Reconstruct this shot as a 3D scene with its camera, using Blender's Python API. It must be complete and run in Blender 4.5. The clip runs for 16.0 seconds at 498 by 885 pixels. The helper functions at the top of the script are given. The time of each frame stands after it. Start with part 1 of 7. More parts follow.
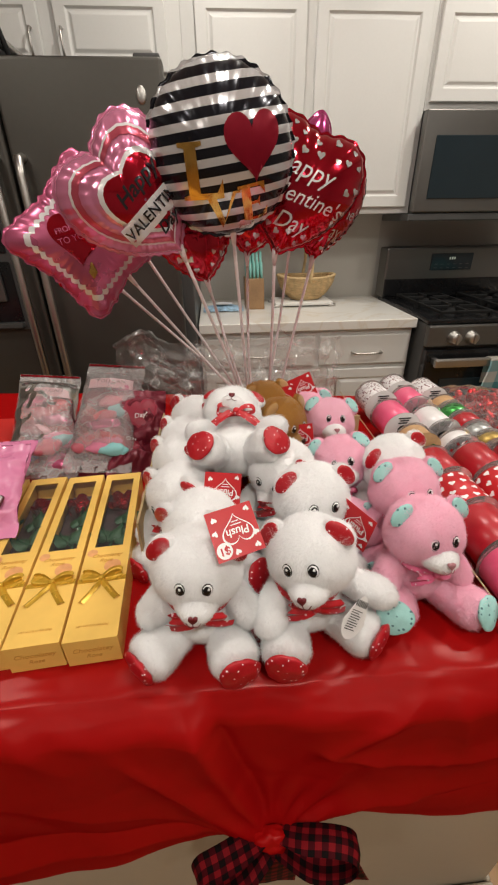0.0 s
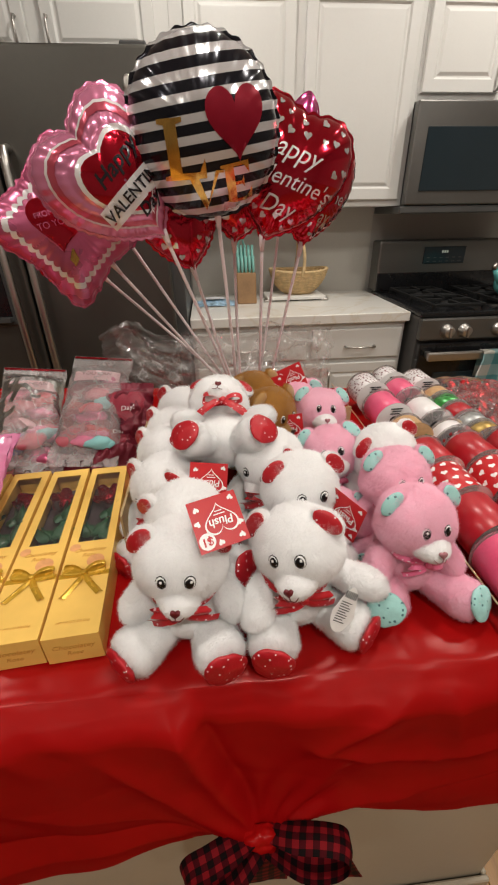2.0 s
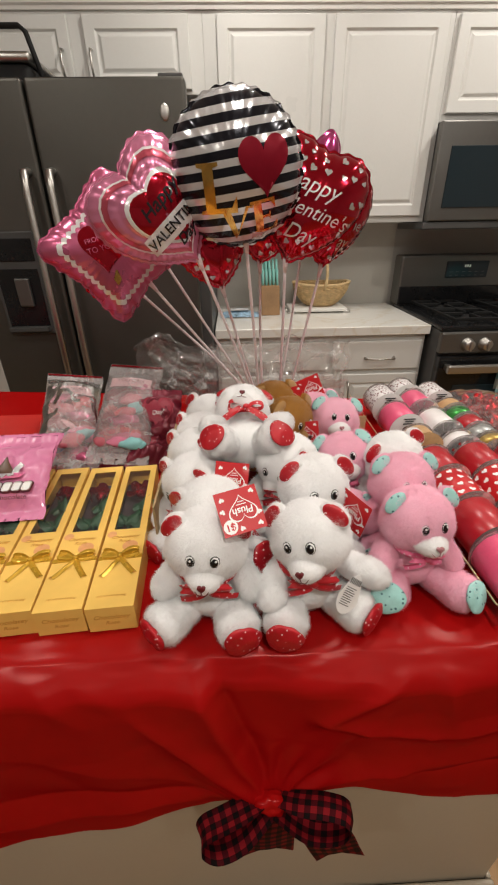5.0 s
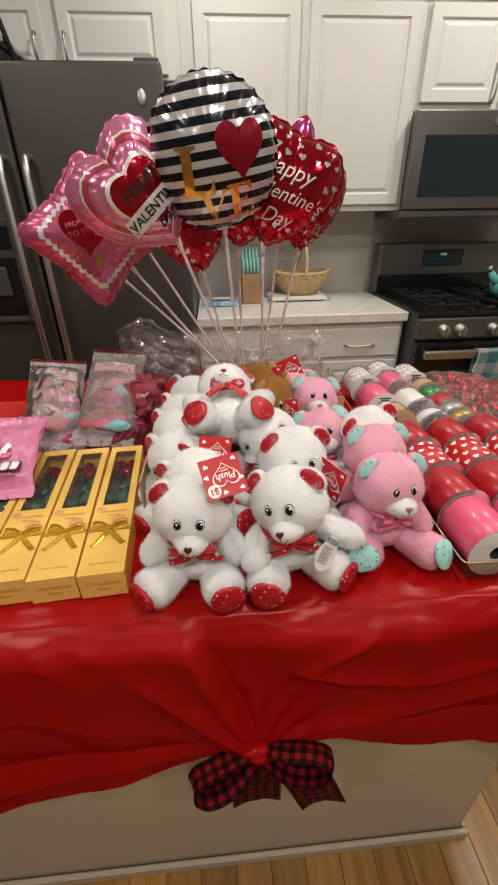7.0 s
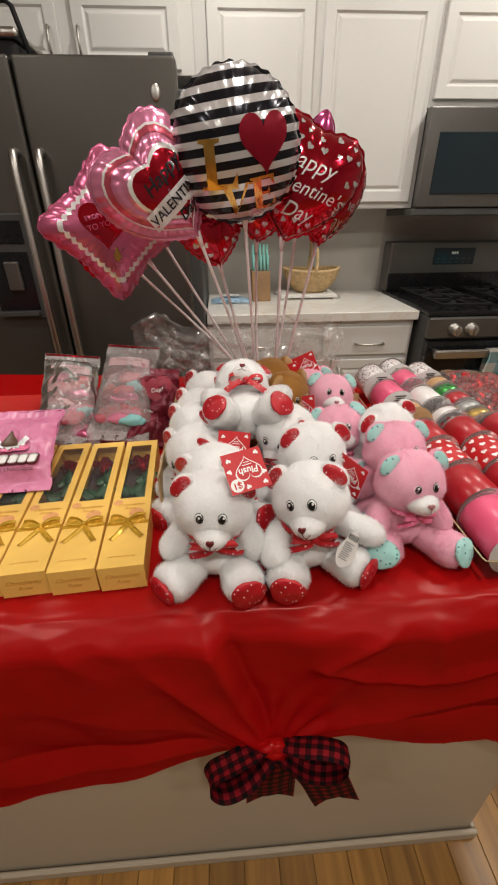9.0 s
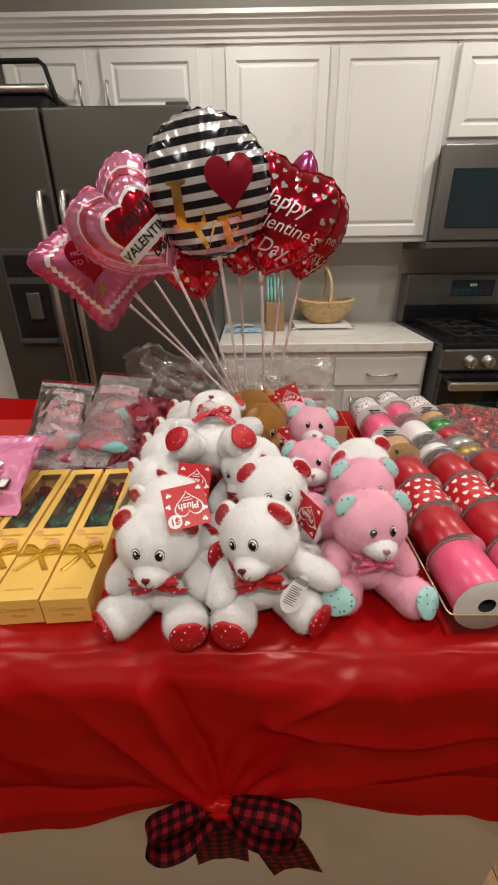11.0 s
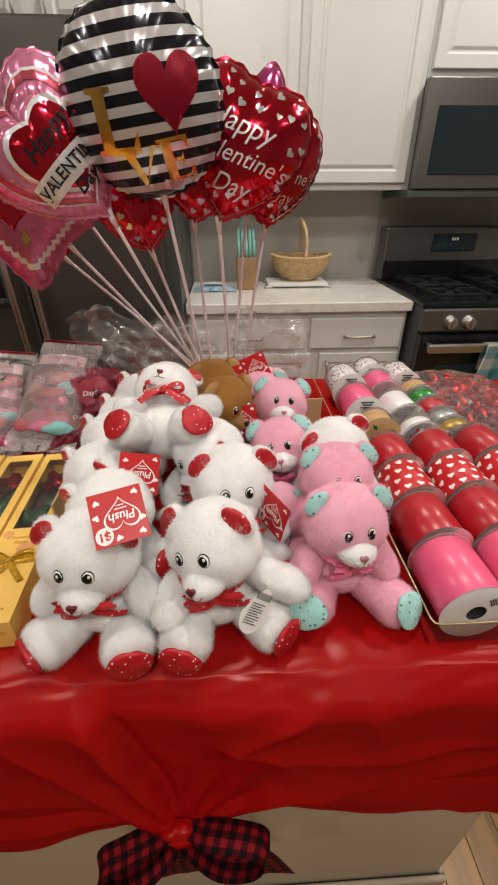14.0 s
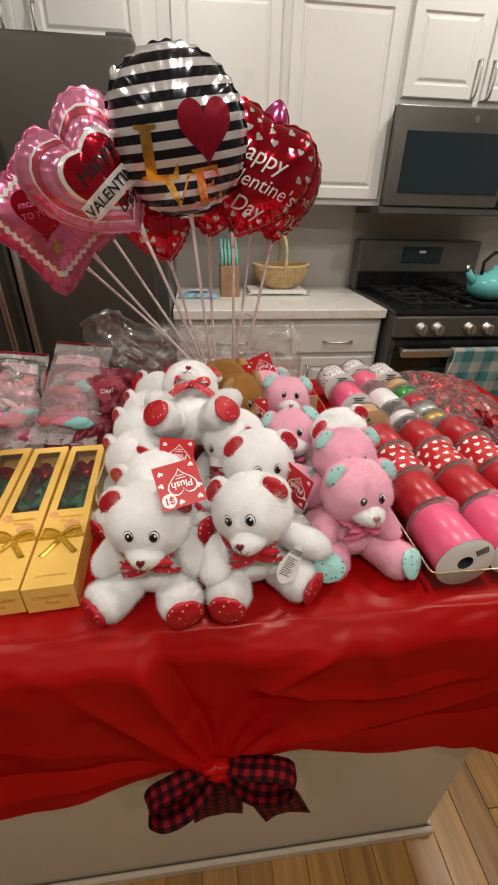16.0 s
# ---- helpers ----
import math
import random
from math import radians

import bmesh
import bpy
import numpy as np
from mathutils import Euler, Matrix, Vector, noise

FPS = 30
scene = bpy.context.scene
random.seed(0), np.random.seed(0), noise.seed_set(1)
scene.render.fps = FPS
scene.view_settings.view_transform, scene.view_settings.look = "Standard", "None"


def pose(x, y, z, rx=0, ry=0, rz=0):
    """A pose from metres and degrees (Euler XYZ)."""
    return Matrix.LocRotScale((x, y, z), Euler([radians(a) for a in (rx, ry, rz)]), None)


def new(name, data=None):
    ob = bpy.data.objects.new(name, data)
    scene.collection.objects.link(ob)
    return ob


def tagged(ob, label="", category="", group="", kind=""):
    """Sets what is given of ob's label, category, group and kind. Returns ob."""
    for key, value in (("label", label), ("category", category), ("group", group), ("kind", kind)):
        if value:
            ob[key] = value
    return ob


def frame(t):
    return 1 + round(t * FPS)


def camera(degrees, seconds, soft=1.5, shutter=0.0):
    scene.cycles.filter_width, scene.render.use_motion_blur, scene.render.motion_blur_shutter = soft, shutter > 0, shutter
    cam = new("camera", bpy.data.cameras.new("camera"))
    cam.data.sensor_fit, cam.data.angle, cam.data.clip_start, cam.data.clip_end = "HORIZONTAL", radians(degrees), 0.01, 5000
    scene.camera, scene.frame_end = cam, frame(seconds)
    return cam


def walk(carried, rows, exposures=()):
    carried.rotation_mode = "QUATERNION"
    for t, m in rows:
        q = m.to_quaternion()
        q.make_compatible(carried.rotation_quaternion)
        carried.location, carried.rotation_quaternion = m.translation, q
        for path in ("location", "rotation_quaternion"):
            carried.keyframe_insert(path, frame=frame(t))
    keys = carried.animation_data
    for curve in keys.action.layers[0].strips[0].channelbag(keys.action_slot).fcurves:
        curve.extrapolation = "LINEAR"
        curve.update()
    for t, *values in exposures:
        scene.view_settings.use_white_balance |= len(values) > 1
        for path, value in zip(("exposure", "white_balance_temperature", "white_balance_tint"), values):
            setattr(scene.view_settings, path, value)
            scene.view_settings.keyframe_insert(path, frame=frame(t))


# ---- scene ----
cam = camera(63.2, 16.0, soft=2.1)
METRES, EYE, TILT, LEAN, TURN = 0.77, 1.36, 0.0, 0.0, -4.2
ROWS = [
    (0.0, 0.0, 0.0, 0.0, -0.4, -29.03, 0.73),
    (0.5, -0.0008, 0.0023, -0.0109, -1.23, -30.04, 0.6),
    (1.0, 0.0011, 0.0012, -0.0139, -1.72, -30.57, 0.68),
    (1.5, 0.0069, 0.0045, -0.019, -1.81, -30.27, 0.75),
    (2.0, 0.0147, 0.0111, -0.0228, -1.21, -29.36, 0.87),
    (2.5, -0.0107, -0.006, 0.0008, 0.0, -27.42, 1.19),
    (3.0, -0.0298, -0.0167, -0.0037, 0.46, -26.82, 1.11),
    (3.5, -0.0584, -0.0412, -0.0022, 0.5, -26.48, 0.79),
    (4.0, -0.0771, -0.0508, 0.0013, 1.22, -26.31, 0.71),
    (4.5, 0.0105, -0.0521, 0.0084, 2.26, -27.24, 0.88),
    (7.0, 0.02, -0.1129, -0.0061, -0.45, -29.22, 0.81),
    (7.5, 0.0087, -0.1163, -0.0098, -0.18, -29.7, 0.67),
    (8.0, -0.0141, -0.116, -0.0164, -0.02, -30.4, 0.53),
    (10.5, 0.0623, -0.1047, -0.0047, 2.95, -26.38, 0.43),
    (11.0, 0.1143, -0.0886, -0.0079, 4.52, -25.75, 0.66),
    (11.5, 0.1596, -0.0698, -0.0118, 5.0, -26.19, 0.91),
    (12.0, 0.1795, -0.0421, -0.0234, 4.2, -27.51, 1.04),
    (12.5, 0.1734, -0.0019, -0.0233, 2.27, -29.06, 0.75),
    (13.0, 0.1592, 0.0433, -0.0369, 1.05, -30.33, 0.54),
    (13.5, 0.1364, 0.0747, -0.0546, 0.8, -31.2, 0.31),
    (14.0, 0.1421, 0.0363, -0.0296, 1.32, -31.08, 0.23),
    (14.5, 0.1632, -0.0109, -0.0321, 1.58, -31.09, 0.23),
    (15.0, 0.1608, -0.0391, -0.0182, 0.24, -30.75, -0.27),
    (15.5, 0.1045, -0.0578, -0.0151, -1.45, -30.5, -0.77),
    (16.0, 0.051, -0.0698, -0.0098, -2.46, -30.19, -1.13),
]
walk(cam, [(t, pose(0, 0, EYE, TILT, LEAN, TURN) @ pose(METRES * x, METRES * y, METRES * z, 90 + pitch, roll, yaw)) for t, x, y, z, yaw, pitch, roll in ROWS])

# ---- light ----
world = bpy.data.worlds.new("world")
scene.world = world
world.use_nodes = True
world.node_tree.nodes["Background"].inputs[0].default_value = (0.05, 0.05, 0.055, 1)
world.node_tree.nodes["Background"].inputs[1].default_value = 0.3
scene.view_settings.exposure = 0.0
CEILING = 2.72
LAMP_COLOUR = (1.0, 0.945, 0.868)
LAMPS = [(-1.3, 0.65, 6), (0.15, 0.45, 8), (1.45, 0.65, 10), (-1.3, -0.8, 11), (0.2, -0.75, 15), (1.6, -0.8, 13), (0.1, 1.72, 10), (1.45, 1.75, 12), (-1.2, -2.6, 4), (1.2, -2.6, 4)]


# ---- helpers of this scene ----
LOCAL = {}
ID = Matrix()


def thing(name, m=ID, label="", category="", group="", kind=""):
    ob = new(name)
    ob.empty_display_size = 0.05
    ob.matrix_world = m
    LOCAL[ob] = ID
    return tagged(ob, label, category, group, kind)


def to_mesh(bm, name, smooth=False):
    me = bpy.data.meshes.new(name)
    if smooth:
        for f in bm.faces:
            f.smooth = True
    bm.to_mesh(me)
    bm.free()
    return me


def part(name, data, material, parent, label="", m=None, smooth=False, world=False):
    """One mesh object under a thing or a part; m is its pose in the thing's own space."""
    if isinstance(data, bmesh.types.BMesh):
        data = to_mesh(data, name, smooth)
    if material and not data.materials:
        for one in (material if isinstance(material, (list, tuple)) else [material]):
            data.materials.append(one)
    ob = new(name, data)
    top = parent
    while top.parent:
        top = top.parent
    if world:
        m = top.matrix_basis.inverted()
    m = m or ID
    ob.parent = parent
    ob.matrix_basis = LOCAL[parent].inverted() @ m
    LOCAL[ob] = m
    return tagged(ob, label)


def solo(name, data, material, label="", category="", group="", kind="", m=None, smooth=False):
    if isinstance(data, bmesh.types.BMesh):
        data = to_mesh(data, name, smooth)
    if material and not data.materials:
        for one in (material if isinstance(material, (list, tuple)) else [material]):
            data.materials.append(one)
    ob = new(name, data)
    if m is not None:
        ob.matrix_world = m
    LOCAL[ob] = ID
    return tagged(ob, label, category, group, kind)


def box(x0, x1, y0, y1, z0, z1, bevel=0.0, bm=None, seg=2):
    made = bmesh.new()
    r = bmesh.ops.create_cube(made, size=1.0)
    for v in made.verts:
        v.co = Vector((x0 + (v.co.x + 0.5) * (x1 - x0), y0 + (v.co.y + 0.5) * (y1 - y0), z0 + (v.co.z + 0.5) * (z1 - z0)))
    if bevel:
        bmesh.ops.bevel(made, geom=made.edges[:], offset=bevel, segments=seg, affect="EDGES", profile=0.5)
    if bm is None:
        return made
    return join(bm, made)


def join(bm, other):
    me = bpy.data.meshes.new("tmp")
    other.to_mesh(me)
    other.free()
    bm.from_mesh(me)
    bpy.data.meshes.remove(me)
    return bm


def lathe(profile, n=32, close=False):
    """Surface of revolution about z from (radius, height) pairs."""
    bm = bmesh.new()
    rings = []
    for r, z in profile:
        if r < 1e-6:
            rings.append([bm.verts.new((0, 0, z))])
        else:
            rings.append([bm.verts.new((r * math.cos(2 * math.pi * k / n), r * math.sin(2 * math.pi * k / n), z)) for k in range(n)])
    for a, b in zip(rings, rings[1:]):
        for k in range(n):
            q = [a[k % len(a)], a[(k + 1) % len(a)], b[(k + 1) % len(b)], b[k % len(b)]]
            q = [v for i, v in enumerate(q) if v not in q[:i]]
            if len(q) > 2:
                bm.faces.new(q)
    bmesh.ops.recalc_face_normals(bm, faces=bm.faces[:])
    return bm


def tube(points, radius, n=10, caps=True):
    """A round bar along points; radius may be a list."""
    pts = [Vector(p) for p in points]
    rad = radius if isinstance(radius, (list, tuple)) else [radius] * len(pts)
    bm = bmesh.new()
    rings, up = [], None
    for i, p in enumerate(pts):
        d = (pts[min(i + 1, len(pts) - 1)] - pts[max(i - 1, 0)]).normalized()
        if up is None:
            up = d.orthogonal().normalized()
        up = (up - d * up.dot(d)).normalized()
        side = d.cross(up)
        rings.append([bm.verts.new(p + rad[i] * (math.cos(2 * math.pi * k / n) * up + math.sin(2 * math.pi * k / n) * side)) for k in range(n)])
    for a, b in zip(rings, rings[1:]):
        for k in range(n):
            bm.faces.new((a[k], a[(k + 1) % n], b[(k + 1) % n], b[k]))
    if caps:
        bm.faces.new(rings[0][::-1])
        bm.faces.new(rings[-1])
    return bm


def moved(bm, m):
    bm.transform(m)
    return bm


def grid_mesh(nu, nv, f):
    """A sheet from f(u, v) -> (x, y, z), u and v in 0..1."""
    bm = bmesh.new()
    vs = [[bm.verts.new(f(i / nu, j / nv)) for j in range(nv + 1)] for i in range(nu + 1)]
    for i in range(nu):
        for j in range(nv):
            bm.faces.new((vs[i][j], vs[i + 1][j], vs[i + 1][j + 1], vs[i][j + 1]))
    return bm


def lettering(text, size, shear=0.0, depth=0.0003, spacing=1.0, bold=0.0):
    """Text as a mesh in the xz plane, facing -y, centred."""
    cu = bpy.data.curves.new("text", "FONT")
    cu.body, cu.size, cu.shear, cu.extrude, cu.space_character = text, size, shear, depth, spacing
    cu.align_x, cu.align_y = "CENTER", "CENTER"
    cu.offset = bold
    cu.resolution_u = 3
    ob = bpy.data.objects.new("text", cu)
    scene.collection.objects.link(ob)
    me = bpy.data.meshes.new_from_object(ob.evaluated_get(bpy.context.evaluated_depsgraph_get()))
    bpy.data.objects.remove(ob)
    bm = bmesh.new()
    bm.from_mesh(me)
    bpy.data.meshes.remove(me)
    bm.transform(Matrix.Rotation(radians(90), 4, "X"))
    return bm


def heart_outline(n=40, w=1.0):
    """A heart about the origin in the xz plane, about 2w wide."""
    pts = []
    for k in range(n):
        a = 2 * math.pi * k / n
        x = 16 * math.sin(a) ** 3
        z = 13 * math.cos(a) - 5 * math.cos(2 * a) - 2 * math.cos(3 * a) - math.cos(4 * a)
        pts.append((w * x / 16, w * (z + 2.5) / 16))
    return pts


def flat(points, y=0.0, depth=0.0):
    """A filled outline in the xz plane."""
    bm = bmesh.new()
    vs = [bm.verts.new((x, y, z)) for x, z in points]
    f = bm.faces.new(vs)
    if depth:
        r = bmesh.ops.extrude_face_region(bm, geom=[f])
        for v in r["geom"]:
            if isinstance(v, bmesh.types.BMVert):
                v.co.y += depth
    bmesh.ops.triangulate(bm, faces=[f for f in bm.faces if len(f.verts) > 4])
    bmesh.ops.recalc_face_normals(bm, faces=bm.faces[:])
    return bm


# ---- materials ----
def nodes_of(name):
    m = bpy.data.materials.new(name)
    m.use_nodes = True
    t = m.node_tree
    return m, t, t.nodes["Principled BSDF"]


def plain(name, colour, rough=0.5, metal=0.0, vary=0.08, scale=8.0, fine=120.0, bump=0.0, bump_scale=200.0, coat=0.0, sheen=0.0, trans=0.0, ior=1.45, rough_vary=0.08, alpha=1.0, spec=0.5, sub=0.0):
    """A surface with two scales of variation in colour and gloss, and fine relief."""
    m, t, b = nodes_of(name)
    co = t.nodes.new("ShaderNodeTexCoord")
    n1 = t.nodes.new("ShaderNodeTexNoise")
    n1.inputs["Scale"].default_value, n1.inputs["Detail"].default_value = scale, 5
    n2 = t.nodes.new("ShaderNodeTexNoise")
    n2.inputs["Scale"].default_value, n2.inputs["Detail"].default_value = fine, 2
    mixn = t.nodes.new("ShaderNodeMath")
    mixn.operation = "MULTIPLY_ADD"
    mixn.inputs[1].default_value = 0.4
    for n in (n1, n2):
        t.links.new(co.outputs["Object"], n.inputs["Vector"])
    t.links.new(n2.outputs["Fac"], mixn.inputs[0])
    t.links.new(n1.outputs["Fac"], mixn.inputs[2])
    ramp = t.nodes.new("ShaderNodeMapRange")
    ramp.inputs["From Min"].default_value, ramp.inputs["From Max"].default_value = 0.4, 1.0
    ramp.inputs["To Min"].default_value, ramp.inputs["To Max"].default_value = 1 - vary, 1 + vary
    t.links.new(mixn.outputs[0], ramp.inputs["Value"])
    mul = t.nodes.new("ShaderNodeVectorMath")
    mul.operation = "SCALE"
    mul.inputs[0].default_value = colour[:3]
    t.links.new(ramp.outputs[0], mul.inputs["Scale"])
    t.links.new(mul.outputs[0], b.inputs["Base Color"])
    rr = t.nodes.new("ShaderNodeMapRange")
    rr.inputs["From Min"].default_value, rr.inputs["From Max"].default_value = 0.3, 0.7
    rr.inputs["To Min"].default_value, rr.inputs["To Max"].default_value = max(0.02, rough - rough_vary), min(1, rough + rough_vary)
    t.links.new(n1.outputs["Fac"], rr.inputs["Value"])
    t.links.new(rr.outputs[0], b.inputs["Roughness"])
    b.inputs["Metallic"].default_value = metal
    b.inputs["Coat Weight"].default_value = coat
    b.inputs["Sheen Weight"].default_value = sheen
    b.inputs["Transmission Weight"].default_value = trans
    b.inputs["IOR"].default_value = ior
    b.inputs["Alpha"].default_value = alpha
    b.inputs["Specular IOR Level"].default_value = spec
    if sub:
        b.inputs["Subsurface Weight"].default_value = sub
        b.inputs["Subsurface Radius"].default_value = (0.01, 0.008, 0.006)
        b.inputs["Subsurface Scale"].default_value = 0.5
    if bump:
        n3 = t.nodes.new("ShaderNodeTexNoise")
        n3.inputs["Scale"].default_value, n3.inputs["Detail"].default_value = bump_scale, 3
        t.links.new(co.outputs["Object"], n3.inputs["Vector"])
        bp = t.nodes.new("ShaderNodeBump")
        bp.inputs["Strength"].default_value, bp.inputs["Distance"].default_value = bump, 0.002
        t.links.new(n3.outputs["Fac"], bp.inputs["Height"])
        t.links.new(bp.outputs[0], b.inputs["Normal"])
    return m


def film(name, tint=(1, 1, 1), clear=0.8, rough=0.06, bump=0.5, scale=40.0, ior=1.32, crease=0.0, glint_scale=30.0):
    """Thin clear plastic: mostly see-through, with a crumpled gloss; crease paints pale highlight lines."""
    m = bpy.data.materials.new(name)
    m.use_nodes = True
    t = m.node_tree
    t.nodes.remove(t.nodes["Principled BSDF"])
    tr = t.nodes.new("ShaderNodeBsdfTransparent")
    tr.inputs[0].default_value = (*tint, 1)
    gl = t.nodes.new("ShaderNodeBsdfGlossy")
    gl.inputs["Roughness"].default_value = rough
    df = t.nodes.new("ShaderNodeBsdfDiffuse")
    df.inputs[0].default_value = (0.8, 0.78, 0.76, 1)
    fr = t.nodes.new("ShaderNodeFresnel")
    fr.inputs[0].default_value = ior
    co = t.nodes.new("ShaderNodeTexCoord")
    nz = t.nodes.new("ShaderNodeTexNoise")
    nz.inputs["Scale"].default_value, nz.inputs["Detail"].default_value = scale, 4
    t.links.new(co.outputs["Object"], nz.inputs["Vector"])
    bp = t.nodes.new("ShaderNodeBump")
    bp.inputs["Strength"].default_value, bp.inputs["Distance"].default_value = bump, 0.006
    t.links.new(nz.outputs["Fac"], bp.inputs["Height"])
    t.links.new(bp.outputs[0], gl.inputs["Normal"])
    t.links.new(bp.outputs[0], fr.inputs["Normal"])
    m1 = t.nodes.new("ShaderNodeMixShader")
    m1.inputs[0].default_value = 1 - clear
    # White diffuse lines along cell edges, painted in for highlights on the creases.
    if crease:
        warp = t.nodes.new("ShaderNodeVectorMath")
        warp.operation = "MULTIPLY_ADD"
        warp.inputs[1].default_value = (0.12, 0.12, 0.12)
        t.links.new(nz.outputs["Color"], warp.inputs[0])
        t.links.new(co.outputs["Object"], warp.inputs[2])
        vo = t.nodes.new("ShaderNodeTexVoronoi")
        vo.feature = "DISTANCE_TO_EDGE"
        vo.inputs["Scale"].default_value = glint_scale
        t.links.new(warp.outputs[0], vo.inputs["Vector"])
        mr = t.nodes.new("ShaderNodeMapRange")
        mr.inputs["From Max"].default_value = 0.07
        mr.inputs["To Min"].default_value, mr.inputs["To Max"].default_value = 1 - clear + crease, 1 - clear
        t.links.new(vo.outputs["Distance"], mr.inputs["Value"])
        t.links.new(mr.outputs[0], m1.inputs[0])
    t.links.new(tr.outputs[0], m1.inputs[1])
    t.links.new(df.outputs[0], m1.inputs[2])
    m2 = t.nodes.new("ShaderNodeMixShader")
    t.links.new(fr.outputs[0], m2.inputs[0])
    t.links.new(m1.outputs[0], m2.inputs[1])
    t.links.new(gl.outputs[0], m2.inputs[2])
    t.links.new(m2.outputs[0], t.nodes["Material Output"].inputs[0])
    return m


def brushed(name, colour, rough=0.35, metal=1.0, stretch=(300, 300, 4)):
    m = plain(name, colour, rough, metal, vary=0.05, scale=3, fine=60)
    t = m.node_tree
    b = t.nodes["Principled BSDF"]
    co = t.nodes.new("ShaderNodeTexCoord")
    mp = t.nodes.new("ShaderNodeMapping")
    mp.inputs["Scale"].default_value = stretch
    nz = t.nodes.new("ShaderNodeTexNoise")
    nz.inputs["Scale"].default_value = 1.0
    t.links.new(co.outputs["Object"], mp.inputs[0])
    t.links.new(mp.outputs[0], nz.inputs["Vector"])
    bp = t.nodes.new("ShaderNodeBump")
    bp.inputs["Strength"].default_value, bp.inputs["Distance"].default_value = 0.08, 0.001
    t.links.new(nz.outputs["Fac"], bp.inputs["Height"])
    t.links.new(bp.outputs[0], b.inputs["Normal"])
    return m


def plank_wood(name, colour):
    """Oak board: grain along y, each board its own tone."""
    m, t, b = nodes_of(name)
    co = t.nodes.new("ShaderNodeTexCoord")
    info = t.nodes.new("ShaderNodeObjectInfo")
    add = t.nodes.new("ShaderNodeVectorMath")
    add.operation = "MULTIPLY_ADD"
    add.inputs[1].default_value = (40, 3, 10)
    comb = t.nodes.new("ShaderNodeCombineXYZ")
    t.links.new(info.outputs["Random"], comb.inputs[0])
    t.links.new(info.outputs["Random"], comb.inputs[1])
    sc = t.nodes.new("ShaderNodeVectorMath")
    sc.operation = "SCALE"
    sc.inputs["Scale"].default_value = 37
    t.links.new(comb.outputs[0], sc.inputs[0])
    t.links.new(co.outputs["Object"], add.inputs[0])
    t.links.new(sc.outputs[0], add.inputs[2])
    nz = t.nodes.new("ShaderNodeTexNoise")
    nz.inputs["Scale"].default_value, nz.inputs["Detail"].default_value, nz.inputs["Distortion"].default_value = 1.0, 6, 0.6
    t.links.new(add.outputs[0], nz.inputs["Vector"])
    ramp = t.nodes.new("ShaderNodeValToRGB")
    c = colour
    ramp.color_ramp.elements[0].position, ramp.color_ramp.elements[0].color = 0.3, (c[0] * 0.6, c[1] * 0.55, c[2] * 0.5, 1)
    ramp.color_ramp.elements[1].position, ramp.color_ramp.elements[1].color = 0.7, (c[0] * 1.15, c[1] * 1.1, c[2] * 1.05, 1)
    t.links.new(nz.outputs["Fac"], ramp.inputs[0])
    hue = t.nodes.new("ShaderNodeHueSaturation")
    mr = t.nodes.new("ShaderNodeMapRange")
    mr.inputs["To Min"].default_value, mr.inputs["To Max"].default_value = 0.75, 1.2
    t.links.new(info.outputs["Random"], mr.inputs["Value"])
    t.links.new(mr.outputs[0], hue.inputs["Value"])
    t.links.new(ramp.outputs[0], hue.inputs["Color"])
    t.links.new(hue.outputs[0], b.inputs["Base Color"])
    b.inputs["Roughness"].default_value = 0.32
    bp = t.nodes.new("ShaderNodeBump")
    bp.inputs["Strength"].default_value, bp.inputs["Distance"].default_value = 0.15, 0.001
    t.links.new(nz.outputs["Fac"], bp.inputs["Height"])
    t.links.new(bp.outputs[0], b.inputs["Normal"])
    return m


def veined(name):
    """White quartz with faint warm veins."""
    m, t, b = nodes_of(name)
    co = t.nodes.new("ShaderNodeTexCoord")
    nz = t.nodes.new("ShaderNodeTexNoise")
    nz.inputs["Scale"].default_value, nz.inputs["Detail"].default_value, nz.inputs["Distortion"].default_value = 1.6, 6, 1.8
    t.links.new(co.outputs["Object"], nz.inputs["Vector"])
    ramp = t.nodes.new("ShaderNodeValToRGB")
    e = ramp.color_ramp.elements
    e[0].position, e[0].color = 0.47, (0.78, 0.76, 0.71, 1)
    e[1].position, e[1].color = 0.53, (0.78, 0.76, 0.71, 1)
    mid = e.new(0.5)
    mid.color = (0.72, 0.67, 0.58, 1)
    t.links.new(nz.outputs["Fac"], ramp.inputs[0])
    t.links.new(ramp.outputs[0], b.inputs["Base Color"])
    b.inputs["Roughness"].default_value = 0.22
    return m


